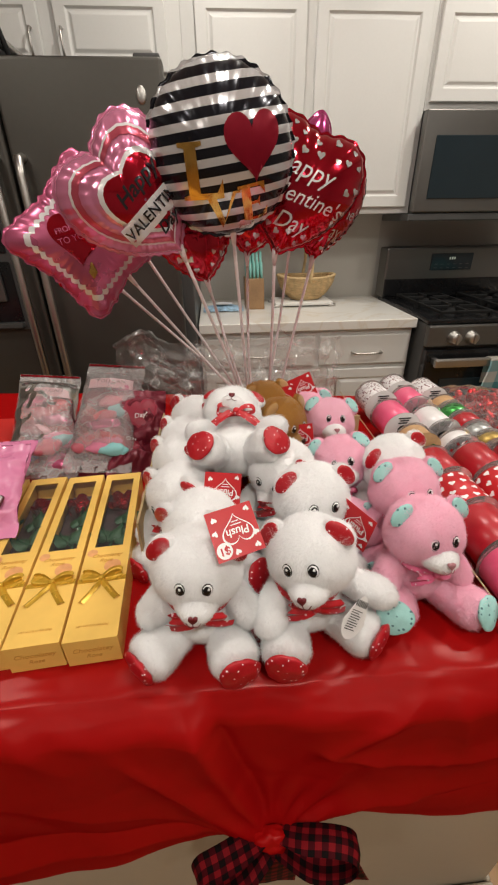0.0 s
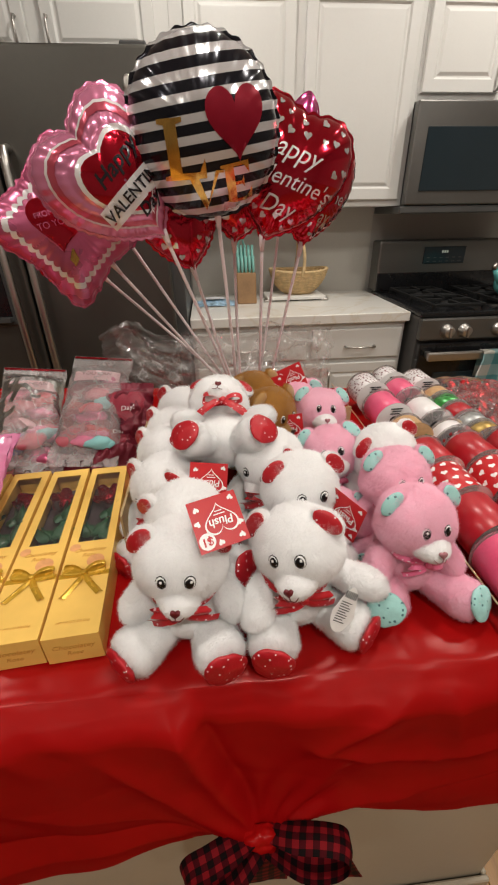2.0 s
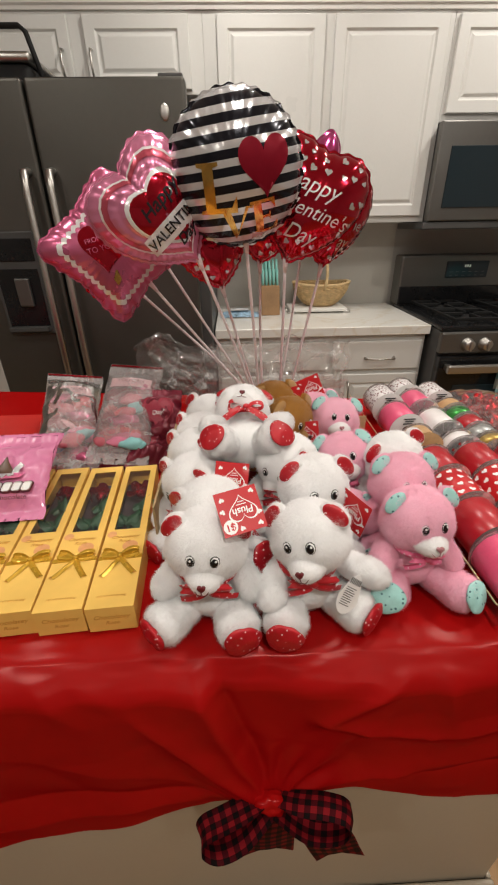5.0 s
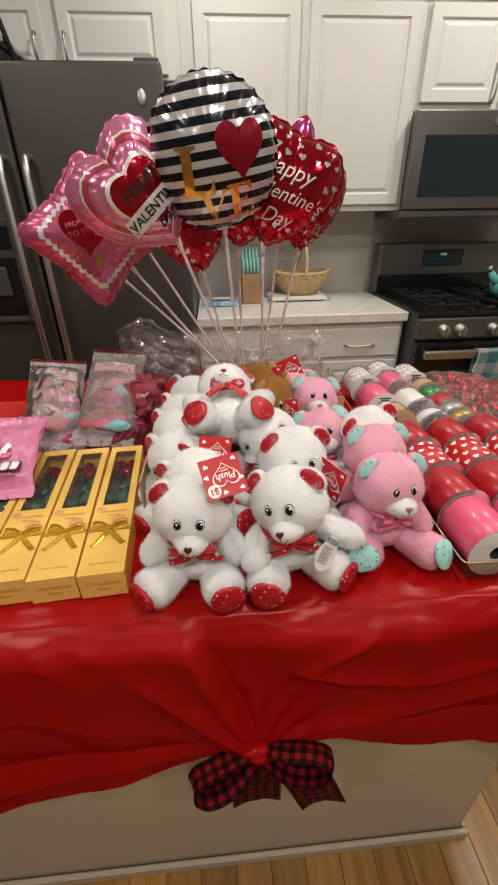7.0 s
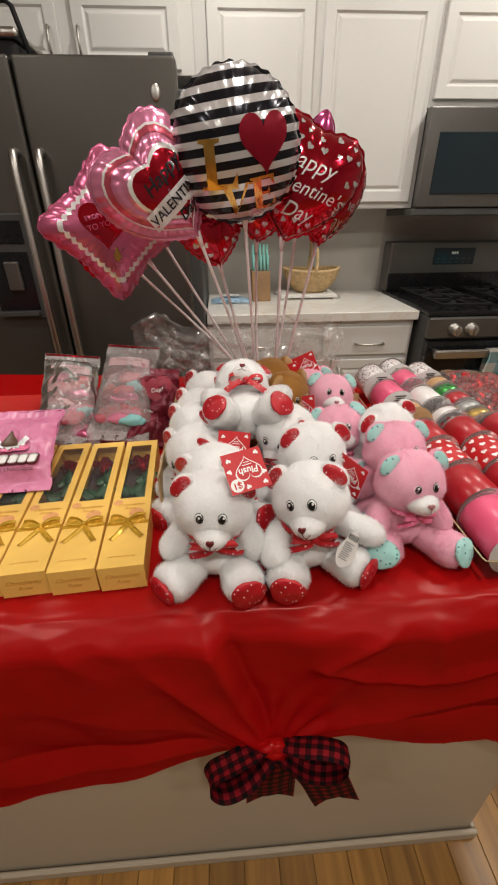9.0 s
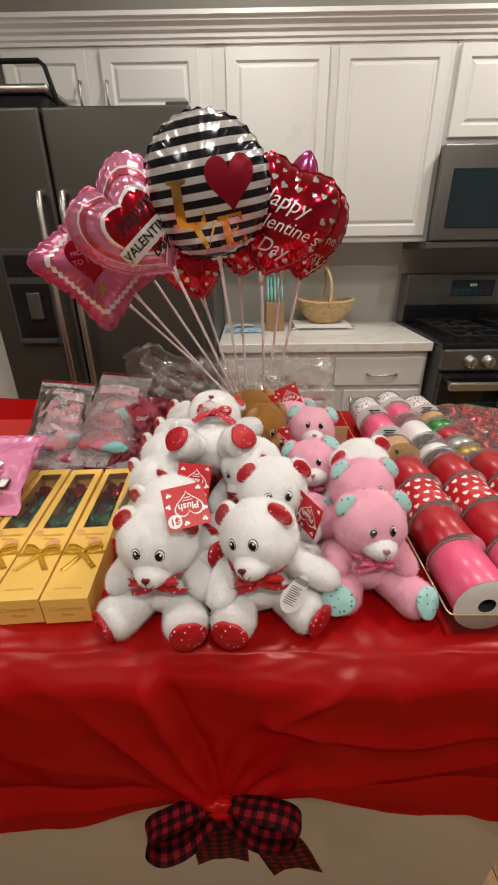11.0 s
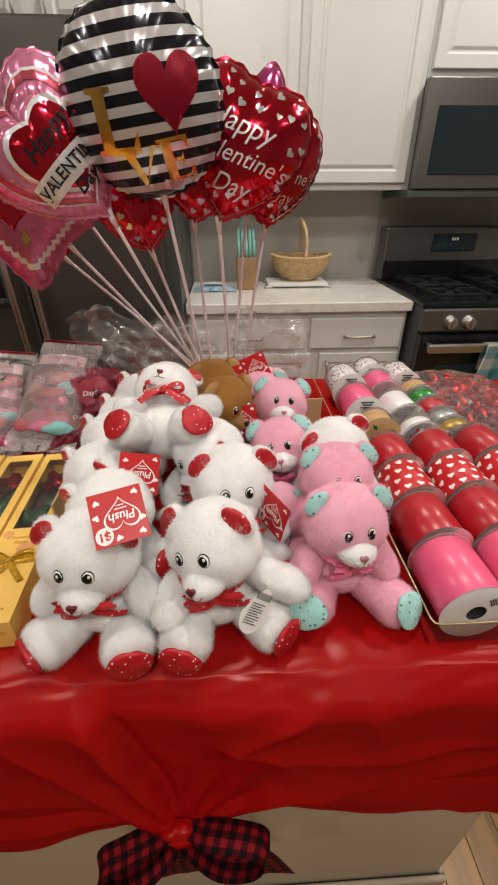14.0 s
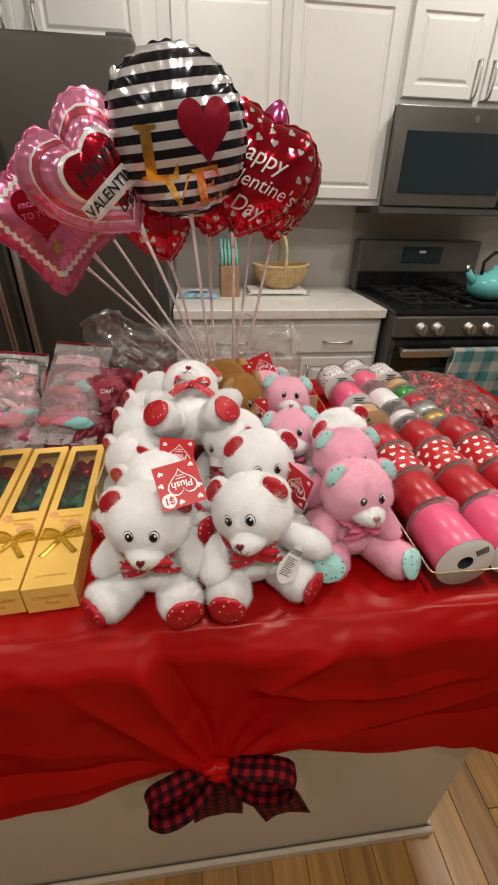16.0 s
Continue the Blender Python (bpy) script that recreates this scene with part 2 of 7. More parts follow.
def striped(name, a, bcol, period, tilt, rough=0.18, metal_a=0.3, metal_b=0.3):
    """Two-colour stripes across an object's own xz plane."""
    m, t, b = nodes_of(name)
    co = t.nodes.new("ShaderNodeTexCoord")
    mp = t.nodes.new("ShaderNodeMapping")
    mp.inputs["Rotation"].default_value = (0, radians(tilt), 0)
    sep = t.nodes.new("ShaderNodeSeparateXYZ")
    t.links.new(co.outputs["Object"], mp.inputs[0])
    t.links.new(mp.outputs[0], sep.inputs[0])
    d = t.nodes.new("ShaderNodeMath")
    d.operation = "DIVIDE"
    d.inputs[1].default_value = period
    t.links.new(sep.outputs["Z"], d.inputs[0])
    fr = t.nodes.new("ShaderNodeMath")
    fr.operation = "FRACT"
    t.links.new(d.outputs[0], fr.inputs[0])
    gt = t.nodes.new("ShaderNodeMath")
    gt.operation = "GREATER_THAN"
    gt.inputs[1].default_value = 0.54
    t.links.new(fr.outputs[0], gt.inputs[0])
    mix = t.nodes.new("ShaderNodeMix")
    mix.data_type = "RGBA"
    mix.inputs["A"].default_value, mix.inputs["B"].default_value = (*a, 1), (*bcol, 1)
    t.links.new(gt.outputs[0], mix.inputs["Factor"])
    t.links.new(mix.outputs["Result"], b.inputs["Base Color"])
    b.inputs["Roughness"].default_value = rough
    b.inputs["Metallic"].default_value = metal_a
    return m


def checked(name, a, mid, bcol, size, rough=0.8, axes=("X", "Z")):
    """Gingham or buffalo plaid: two crossing sets of stripes."""
    m, t, b = nodes_of(name)
    co = t.nodes.new("ShaderNodeTexCoord")
    sep = t.nodes.new("ShaderNodeSeparateXYZ")
    t.links.new(co.outputs["UV"], sep.inputs[0])
    outs = []
    for ax in ("X", "Y"):
        d = t.nodes.new("ShaderNodeMath")
        d.operation = "DIVIDE"
        d.inputs[1].default_value = size
        t.links.new(sep.outputs[ax], d.inputs[0])
        fr = t.nodes.new("ShaderNodeMath")
        fr.operation = "FRACT"
        t.links.new(d.outputs[0], fr.inputs[0])
        gt = t.nodes.new("ShaderNodeMath")
        gt.operation = "GREATER_THAN"
        gt.inputs[1].default_value = 0.5
        t.links.new(fr.outputs[0], gt.inputs[0])
        outs.append(gt)
    add = t.nodes.new("ShaderNodeMath")
    t.links.new(outs[0].outputs[0], add.inputs[0])
    t.links.new(outs[1].outputs[0], add.inputs[1])
    half = t.nodes.new("ShaderNodeMath")
    half.operation = "MULTIPLY"
    half.inputs[1].default_value = 0.5
    t.links.new(add.outputs[0], half.inputs[0])
    ramp = t.nodes.new("ShaderNodeValToRGB")
    ramp.color_ramp.interpolation = "CONSTANT"
    e = ramp.color_ramp.elements
    e[0].position, e[0].color = 0.0, (*a, 1)
    e[1].position, e[1].color = 0.75, (*bcol, 1)
    k = e.new(0.25)
    k.color = (*mid, 1)
    t.links.new(half.outputs[0], ramp.inputs[0])
    t.links.new(ramp.outputs[0], b.inputs["Base Color"])
    b.inputs["Roughness"].default_value = rough
    return m


M_WALL = plain("wall_paint", (0.42, 0.40, 0.37), 0.6, vary=0.05, scale=2, bump=0.25, bump_scale=350)
M_CEIL = plain("ceiling_paint", (0.72, 0.70, 0.67), 0.8, vary=0.04, scale=2, bump=0.3, bump_scale=250)
M_CAB = plain("cabinet_paint", (0.69, 0.685, 0.655), 0.34, vary=0.03, scale=2.5, bump=0.04, bump_scale=120)
M_TRIM = plain("trim_paint", (0.76, 0.74, 0.70), 0.35, vary=0.03, scale=3)
M_ISLAND = plain("island_paint", (0.46, 0.395, 0.30), 0.45, vary=0.04, scale=3, bump=0.05, bump_scale=90)
M_STEEL = brushed("brushed_nickel", (0.52, 0.50, 0.47), 0.36)
M_SLATE = brushed("slate_steel", (0.115, 0.110, 0.098), 0.42, 0.75, (4, 4, 260))
M_SLATE2 = brushed("slate_steel_range", (0.17, 0.165, 0.155), 0.4, 0.8, (4, 4, 260))
M_BLACK = plain("black_enamel", (0.012, 0.012, 0.013), 0.16, vary=0.2, scale=6)
M_BLACKM = plain("matt_black_iron", (0.013, 0.013, 0.013), 0.7, vary=0.25, scale=20, bump=0.2, spec=0.25)
# The bluish base colour puts a dim room reflection into the dark glass.
M_GLASSB = plain("dark_oven_glass", (0.018, 0.028, 0.034), 0.07, vary=0.1, scale=3, rough_vary=0.03)
M_GREYP = plain("grey_plastic", (0.07, 0.07, 0.068), 0.45, vary=0.1, scale=10)
M_QUARTZ = veined("white_quartz")
M_OAK = plank_wood("oak_boards", (0.37, 0.195, 0.048))
M_DARKGAP = plain("floor_joint", (0.20, 0.11, 0.045), 0.8)
M_CLOTH = plain("red_plastic_tablecover", (0.325, 0.0034, 0.0036), 0.36, vary=0.10, scale=6, fine=60, bump=0.08, bump_scale=60, rough_vary=0.06, spec=0.06)
t_ = M_CLOTH.node_tree
b_ = t_.nodes["Principled BSDF"]
d_, g_, x_ = t_.nodes.new("ShaderNodeBsdfDiffuse"), t_.nodes.new("ShaderNodeBsdfGlossy"), t_.nodes.new("ShaderNodeMixShader")
g_.inputs["Roughness"].default_value = 0.30
g_.inputs["Color"].default_value = (1.0, 0.62, 0.58, 1)
x_.inputs[0].default_value = 0.028
t_.links.new(b_.inputs["Base Color"].links[0].from_socket, d_.inputs["Color"])
for n_ in (d_, g_):
    t_.links.new(b_.inputs["Normal"].links[0].from_socket, n_.inputs["Normal"])
t_.links.new(d_.outputs[0], x_.inputs[1])
t_.links.new(g_.outputs[0], x_.inputs[2])
t_.links.new(x_.outputs[0], t_.nodes["Material Output"].inputs[0])
t_.nodes.remove(b_)
M_LAMP, t_, b_ = nodes_of("lamp_lens")
b_.inputs["Emission Color"].default_value = (*LAMP_COLOUR, 1)
b_.inputs["Emission Strength"].default_value = 12

# ---- structure ----
X0, X1, Y0, Y1 = -3.0, 3.4, -3.6, 2.66


def wall(name, *b):
    return solo(name, box(*b), M_WALL, "painted warm grey plaster wall", "wall", kind="structure")


wall("wall_north", X0 - 0.12, X1 + 0.12, Y1, Y1 + 0.12, 0, CEILING)
wall("wall_south", X0 - 0.12, X1 + 0.12, Y0 - 0.12, Y0, 0, CEILING)
wall("wall_west", X0 - 0.12, X0, Y0, Y1, 0, CEILING)
wall("wall_east", X1, X1 + 0.12, Y0, Y1, 0, CEILING)
solo("ceiling", box(X0 - 0.12, X1 + 0.12, Y0 - 0.12, Y1 + 0.12, CEILING, CEILING + 0.1), M_CEIL, "white painted ceiling", "ceiling", kind="structure")
floor = solo("floor", box(X0, X1, Y0, Y1, -0.06, -0.004), M_DARKGAP, "varnished light oak board floor", "floor", kind="structure")

for lx, ly, watts in LAMPS:
    lamp_thing = thing("recessed_downlight", pose(lx, ly, CEILING), "round white recessed downlight in the ceiling", "ceiling light", "recessed downlights")
    part("trim_ring", lathe([(0.062, -0.001), (0.062, -0.006), (0.08, -0.006), (0.086, -0.001)], 32), M_TRIM, lamp_thing, smooth=True)
    part("lens", lathe([(0, -0.003), (0.061, -0.003)], 32), M_LAMP, lamp_thing, "glowing warm lens")
    ld = bpy.data.lights.new("downlight", "AREA")
    ld.shape, ld.size, ld.energy, ld.color = "DISK", 0.12, watts, LAMP_COLOUR
    lo = new("downlight_source", ld)
    lo.matrix_world = pose(lx, ly, CEILING - 0.012)


# ---- kitchen run along the north wall ----
def raised_door(x0, x1, z0, z1, y, frame_w=0.055, thick=0.02):
    """A raised-panel door that faces -y with its front at y."""
    bm = bmesh.new()
    levels = [(0.0, 0.003), (0.003, 0.0), (frame_w - 0.008, 0.0), (frame_w, 0.008), (frame_w + 0.006, 0.008), (frame_w + 0.017, 0.0015), (frame_w + 0.020, 0.001)]
    rings = []
    for inset, dep in levels:
        rings.append([bm.verts.new((x, y + dep, z)) for x, z in ((x0 + inset, z0 + inset), (x1 - inset, z0 + inset), (x1 - inset, z1 - inset), (x0 + inset, z1 - inset))])
    back = [bm.verts.new((x, y + thick, z)) for x, z in ((x0, z0), (x1, z0), (x1, z1), (x0, z1))]
    rings.insert(0, back)
    for a, b in zip(rings, rings[1:]):
        for k in range(4):
            bm.faces.new((a[k], a[(k + 1) % 4], b[(k + 1) % 4], b[k]))
    bm.faces.new(rings[-1])
    bm.faces.new(back[::-1])
    bmesh.ops.recalc_face_normals(bm, faces=bm.faces[:])
    return bm


def bar_handle(x, y, z, length, upright=True, r=0.005):
    """A bowed bar pull that stands off a face at y."""
    h = length / 2
    pts = [(0, 0, -h), (0, -0.022, -h + 0.004), (0, -0.030, -h * 0.6), (0, -0.033, 0), (0, -0.030, h * 0.6), (0, -0.022, h - 0.004), (0, 0, h)]
    bm = tube(pts, [r * 1.3, r * 1.2, r, r, r, r * 1.2, r * 1.3], 10)
    if not upright:
        bm.transform(Matrix.Rotation(radians(90), 4, "Y"))
    bm.transform(Matrix.Translation((x, y, z)))
    return bm


def cabinet(name, x0, x1, y0, y1, z0, z1, doors, label):
    """doors: (x0, x1, z0, z1, handle x, handle z, handle length, upright)."""
    c = thing(name, pose((x0 + x1) / 2, y1, z0), label, "cabinet", "white kitchen cabinets")
    part("body", box(x0, x1, y0, y1, z0, z1, 0.0015, seg=1), M_CAB, c, world=True)
    for dx0, dx1, dz0, dz1, hx, hz, hl, up in doors:
        small = dz1 - dz0 < 0.2
        d = part("drawer_front" if small else "door", box(dx0, dx1, y0 - 0.021, y0 - 0.001, dz0, dz1, 0.004) if small else raised_door(dx0, dx1, dz0, dz1, y0 - 0.021), M_CAB, c, world=True)
        if hl:
            part("handle", bar_handle(hx, y0 - 0.021, hz, hl, up), M_STEEL, d, "brushed nickel bar handle", world=True, smooth=True)
    return c


YF = 2.35
cabinet("wall_cabinet", -1.06, -0.0905, YF, Y1, 1.90, 2.18, [(-1.045, -0.665, 1.915, 2.165, -0.70, 2.0, 0.10, True), (-0.60, -0.15, 1.915, 2.165, -0.575, 2.0, 0.10, True)], "white painted double wall cabinet over the fridge")
cabinet("wall_cabinet", -0.09, 1.018, YF, Y1, 1.371, 2.18, [(-0.03, 0.445, 1.40, 2.165, 0.42, 1.50, 0.13, True), (0.488, 0.990, 1.40, 2.165, 0.513, 1.50, 0.13, True)], "white painted tall double wall cabinet with raised panels")
cabinet("wall_cabinet", 1.02, 1.80, YF, Y1, 1.79, 2.18, [(1.035, 1.408, 1.82, 2.165, 1.385, 1.895, 0.14, True), (1.435, 1.785, 1.82, 2.165, 1.46, 1.895, 0.14, True)], "white painted double wall cabinet over the microwave")
cabinet("wall_cabinet", 1.802, 2.7, YF, Y1, 1.371, 2.18, [(1.83, 2.24, 1.40, 2.165, 2.215, 1.50, 0.13, True), (2.27, 2.67, 1.40, 2.165, 2.295, 1.50, 0.13, True)], "white painted wall cabinet beside the microwave")

# crown moulding along the cabinet tops
prof = [(0.0, 0.0), (-0.012, 0.0), (-0.014, 0.012), (-0.022, 0.018), (-0.024, 0.032), (-0.036, 0.040), (-0.04, 0.05), (-0.056, 0.062), (-0.058, 0.072), (-0.07, 0.076), (-0.07, 0.09), (0.0, 0.09)]
bm = bmesh.new()
ends = [[bm.verts.new((x, YF + dy, 2.18 + dz)) for dy, dz in prof] for x in (-1.6, 2.7)]
for k in range(len(prof)):
    bm.faces.new((ends[0][k], ends[0][(k + 1) % len(prof)], ends[1][(k + 1) % len(prof)], ends[1][k]))
bm.faces.new(ends[0]), bm.faces.new(ends[1][::-1])
bmesh.ops.recalc_face_normals(bm, faces=bm.faces[:])
solo("trim_crown", bm, M_TRIM, "white stepped crown moulding over the cabinets", "moulding", kind="structure")
solo("trim_soffit", box(-1.6, 2.7, YF + 0.002, Y1, 2.272, 2.30), M_TRIM, "white cabinet top board", "board", kind="structure")
solo("trim_panel", box(-1.62, -1.105, 2.0, Y1, 0.0, 2.178), M_TRIM, "white painted panel beside the fridge", "panel", kind="structure")

# base cabinet and counter
cabinet("base_cabinet", -0.085, 0.985, 2.005, Y1, 0.10, 0.868,
        [(-0.07, 0.485, 0.690, 0.838, 0.20, 0.752, 0.15, False), (0.510, 0.968, 0.690, 0.838, 0.755, 0.752, 0.15, False), (-0.07, 0.24, 0.13, 0.665, 0.21, 0.56, 0.13, True), (0.255, 0.52, 0.13, 0.665, 0.28, 0.56, 0.13, True), (0.565, 0.968, 0.13, 0.665, 0.60, 0.56, 0.13, True)],
        "white painted base cabinet with drawers beside the range")
solo("worktop", box(-0.088, 0.993, 1.972, Y1 - 0.014, 0.870, 0.915, 0.004), M_QUARTZ, "white quartz worktop with faint tan veins", "worktop")
solo("backsplash", box(-0.088, 0.993, Y1 - 0.012, Y1 - 0.002, 0.9, 1.37), plain("backsplash_paint", (0.49, 0.47, 0.425), 0.4, vary=0.06, scale=3), "smooth warm grey backsplash", "backsplash", kind="structure")
cabinet("base_cabinet", 1.775, 2.7, 2.005, Y1, 0.10, 0.868, [(1.79, 2.2, 0.690, 0.838, 2.0, 0.752, 0.15, False), (1.79, 2.2, 0.13, 0.665, 1.83, 0.56, 0.13, True)], "white painted base cabinet past the range")
solo("worktop", box(1.772, 2.7, 1.972, Y1 - 0.002, 0.870, 0.915, 0.004), M_QUARTZ, "white quartz worktop past the range", "worktop")

# ---- fridge ----
fridge = thing("fridge", pose(-0.6, 2.2, 0), "dark slate side-by-side fridge with steel bar handles", "fridge")
part("case", box(-1.09, -0.095, 1.915, 2.62, 0.02, 1.765, 0.006), M_GREYP, fridge, "dark grey cabinet", world=True)
for name, a, b in (("freezer_door", -1.095, -0.722), ("fridge_door", -0.714, -0.143)):
    d = part(name, box(a, b, 1.842, 1.912, 0.10, 1.842, 0.012, seg=3), M_SLATE, fridge, world=True, smooth=False)
    hx = -0.765 if name == "freezer_door" else -0.672
    part("handle", tube([(hx, 1.842, 1.56), (hx, 1.80, 1.555), (hx, 1.79, 1.50), (hx, 1.785, 1.1), (hx, 1.79, 0.62), (hx, 1.80, 0.565), (hx, 1.842, 0.56)], [0.015, 0.016, 0.015, 0.015, 0.015, 0.016, 0.015], 14), M_STEEL, d, "brushed steel bar handle", world=True, smooth=True)
    if name == "freezer_door":
        part("dispenser_frame", box(-1.0, -0.80, 1.832, 1.845, 0.95, 1.36, 0.004), M_GREYP, d, "dark dispenser surround", world=True)
        part("dispenser_recess", box(-0.985, -0.815, 1.826, 1.836, 0.985, 1.22, 0.002), M_BLACK, d, "glossy black recess", world=True)
        part("dispenser_paddle", box(-0.915, -0.855, 1.808, 1.828, 1.07, 1.185, 0.006), M_SLATE2, d, "grey paddle", world=True)
        part("dispenser_display", box(-0.985, -0.815, 1.827, 1.834, 1.25, 1.335, 0.002), M_BLACK, d, "black control strip", world=True)
        part("drip_tray", box(-0.985, -0.815, 1.80, 1.834, 0.965, 0.985, 0.003), M_GREYP, d, world=True)
    else:
        part("badge", moved(lathe([(0, -0.004), (0.016, -0.004), (0.021, -0.002), (0.022, 0.004)], 28), Matrix.Translation((-0.223, 1.84, 1.738)) @ Matrix.Rotation(radians(90), 4, "X") @ Matrix.Diagonal((0.8, 1.25, -1, 1))), M_STEEL, d, "oval chrome badge", world=True, smooth=True)
part("hinge_cap", box(-0.24, -0.15, 1.86, 1.98, 1.766, 1.855, 0.006), M_GREYP, fridge, world=True)
part("hinge_cap", box(-1.04, -0.95, 1.86, 1.98, 1.766, 1.855, 0.006), M_GREYP, fridge, world=True)
part("toe_grille", box(-1.04, -0.15, 1.87, 1.91, 0.02, 0.095, 0.004), M_BLACKM, fridge, world=True)

cooker = thing("roasting_pan", pose(-0.9, 2.05, 1.767), "dark metal roasting pan with a wire handle on the fridge", "pan")
part("pan_body", box(-1.10, -0.70, 1.90, 2.24, 1.768, 1.90, 0.03, seg=4), M_BLACKM, cooker, world=True, smooth=True)
part("lid", box(-1.11, -0.69, 1.89, 2.25, 1.895, 1.925, 0.012, seg=3), M_STEEL, cooker, "brushed steel rim lid", world=True, smooth=True)
part("wire_handle", tube([(-0.655, 1.93, 1.80), (-0.70, 1.93, 1.985), (-0.72, 1.93, 2.0), (-1.05, 1.93, 2.0), (-1.09, 1.93, 1.985), (-1.13, 1.93, 1.80)], 0.009, 10), M_BLACKM, cooker, "black wire handle", world=True, smooth=True)

# ---- microwave ----
mw = thing("microwave", pose(1.4, 2.5, 1.37), "slate grey microwave oven fixed under the cabinet", "microwave")
part("case", box(1.022, 1.795, 2.30, 2.65, 1.345, 1.785, 0.004), M_GREYP, mw, world=True)
door = part("door", box(1.00, 1.62, 2.255, 2.30, 1.372, 1.782, 0.006), M_SLATE2, mw, world=True)
part("window", box(1.06, 1.60, 2.250, 2.258, 1.43, 1.685, 0.003), M_GLASSB, door, "dark glass window", world=True)
part("badge", moved(lathe([(0, -0.002), (0.012, -0.002), (0.014, 0.003)], 24), Matrix.Translation((1.40, 2.253, 1.735)) @ Matrix.Rotation(radians(90), 4, "X") @ Matrix.Diagonal((0.8, 1.2, -1, 1))), M_STEEL, door, "small chrome badge", world=True)
part("control_panel", box(1.625, 1.80, 2.255, 2.30, 1.372, 1.782, 0.006), M_GLASSB, mw, world=True)
part("vent_base", box(0.985, 1.80, 2.262, 2.62, 1.335, 1.368, 0.006), M_GREYP, mw, world=True)

# ---- range ----
rng = thing("gas_range", pose(1.39, 2.25, 0), "dark slate and black gas range with steel knobs", "stove")
part("body", box(1.003, 1.768, 1.895, 2.60, 0.03, 0.905, 0.004), M_GREYP, rng, world=True)
part("cooktop", box(0.998, 1.772, 1.875, 2.55, 0.905, 0.928, 0.008), M_BLACK, rng, "glossy black cooktop", world=True)
bg = part("backguard", box(1.0, 1.77, 2.50, 2.62, 0.925, 1.20, 0.012), M_SLATE2, rng, world=True)
part("lower_panel", box(1.004, 1.766, 2.488, 2.503, 0.93, 1.03, 0.004), M_BLACK, bg, "black lower panel", world=True)
part("display", box(1.27, 1.52, 2.493, 2.503, 1.075, 1.165, 0.003), M_GLASSB, bg, "black glass control display", world=True)
M_LED, t_, b_ = nodes_of("green_digits")
b_.inputs["Emission Color"].default_value, b_.inputs["Emission Strength"].default_value = (0.2, 0.9, 0.35, 1), 0.05
bm = bmesh.new()
for k in range(3):
    box(1.375 + 0.014 * k, 1.384 + 0.014 * k, 2.490, 2.4925, 1.132, 1.146, 0, bm)
part("digits", bm, M_LED, bg, "green lit digit bars", world=True)
bm = bmesh.new()
for i in range(6):
    for j in range(2):
        box(1.29 + 0.038 * i, 1.308 + 0.038 * i, 2.490, 2.4925, 1.086 + 0.02 * j, 1.089 + 0.02 * j, 0, bm)
part("key_marks", bm, M_GREYP, bg, world=True)
pan_ = part("knob_panel", box(1.0, 1.77, 1.86, 1.897, 0.80, 0.902, 0.008), M_SLATE2, rng, world=True)
for kx in (1.129, 1.215, 1.385, 1.412 + 0.07, 1.645):
    k = part("knob", moved(lathe([(0.031, 0), (0.031, 0.008), (0.026, 0.012), (0.025, 0.032), (0.022, 0.036), (0, 0.036)], 28), Matrix.Translation((kx, 1.86, 0.845)) @ Matrix.Rotation(radians(90), 4, "X")), M_STEEL, pan_, "brushed steel knob", world=True, smooth=True)
    part("knob_grip", box(kx - 0.005, kx + 0.005, 1.812, 1.826, 0.821, 0.869, 0.003), M_STEEL, pan_, world=True)
od = part("oven_door", box(1.008, 1.762, 1.855, 1.893, 0.20, 0.785, 0.006), M_BLACK, rng, "black oven door", world=True)
part("door_window", box(1.10, 1.67, 1.850, 1.857, 0.30, 0.64, 0.003), M_GLASSB, od, world=True)
part("handle", box(1.03, 1.74, 1.795, 1.822, 0.715, 0.757, 0.008), M_STEEL, od, "flat brushed steel handle", world=True)
for hx in (1.05, 1.72):
    part("handle_post", box(hx - 0.014, hx + 0.014, 1.82, 1.857, 0.722, 0.75, 0.004), M_STEEL, od, world=True)
part("storage_drawer", box(1.008, 1.762, 1.865, 1.893, 0.045, 0.19, 0.006), M_SLATE2, rng, world=True)
for gx in (1.20, 1.57):
    for gy in (2.04, 2.32):
        part("burner", moved(lathe([(0.05, 0), (0.05, 0.008), (0.036, 0.012), (0.036, 0.018), (0, 0.019)], 24), Matrix.Translation((gx, gy, 0.928))), M_BLACKM, rng, world=True, smooth=True)
        bm = bmesh.new()
        for s in (-1, 1):
            box(gx + s * 0.125 - 0.006, gx + s * 0.125 + 0.006, gy - 0.13, gy + 0.13, 0.944, 0.958, 0.002, bm, 1)
            box(gx - 0.125, gx + 0.125, gy + s * 0.12 - 0.006, gy + s * 0.12 + 0.006, 0.944, 0.958, 0.002, bm, 1)
            box(gx - 0.006, gx + 0.006, gy + s * 0.075 - 0.05, gy + s * 0.075 + 0.05, 0.946, 0.962, 0.002, bm, 1)
            box(gx + s * 0.075 - 0.05, gx + s * 0.075 + 0.05, gy - 0.006, gy + 0.006, 0.946, 0.962, 0.002, bm, 1)
            for u in (-1, 1):
                box(gx + s * 0.125 - 0.007, gx + s * 0.125 + 0.007, gy + u * 0.12 - 0.007, gy + u * 0.12 + 0.007, 0.927, 0.946, 0, bm)
        part("grate", bm, M_BLACKM, rng, "cast iron grate", world=True)

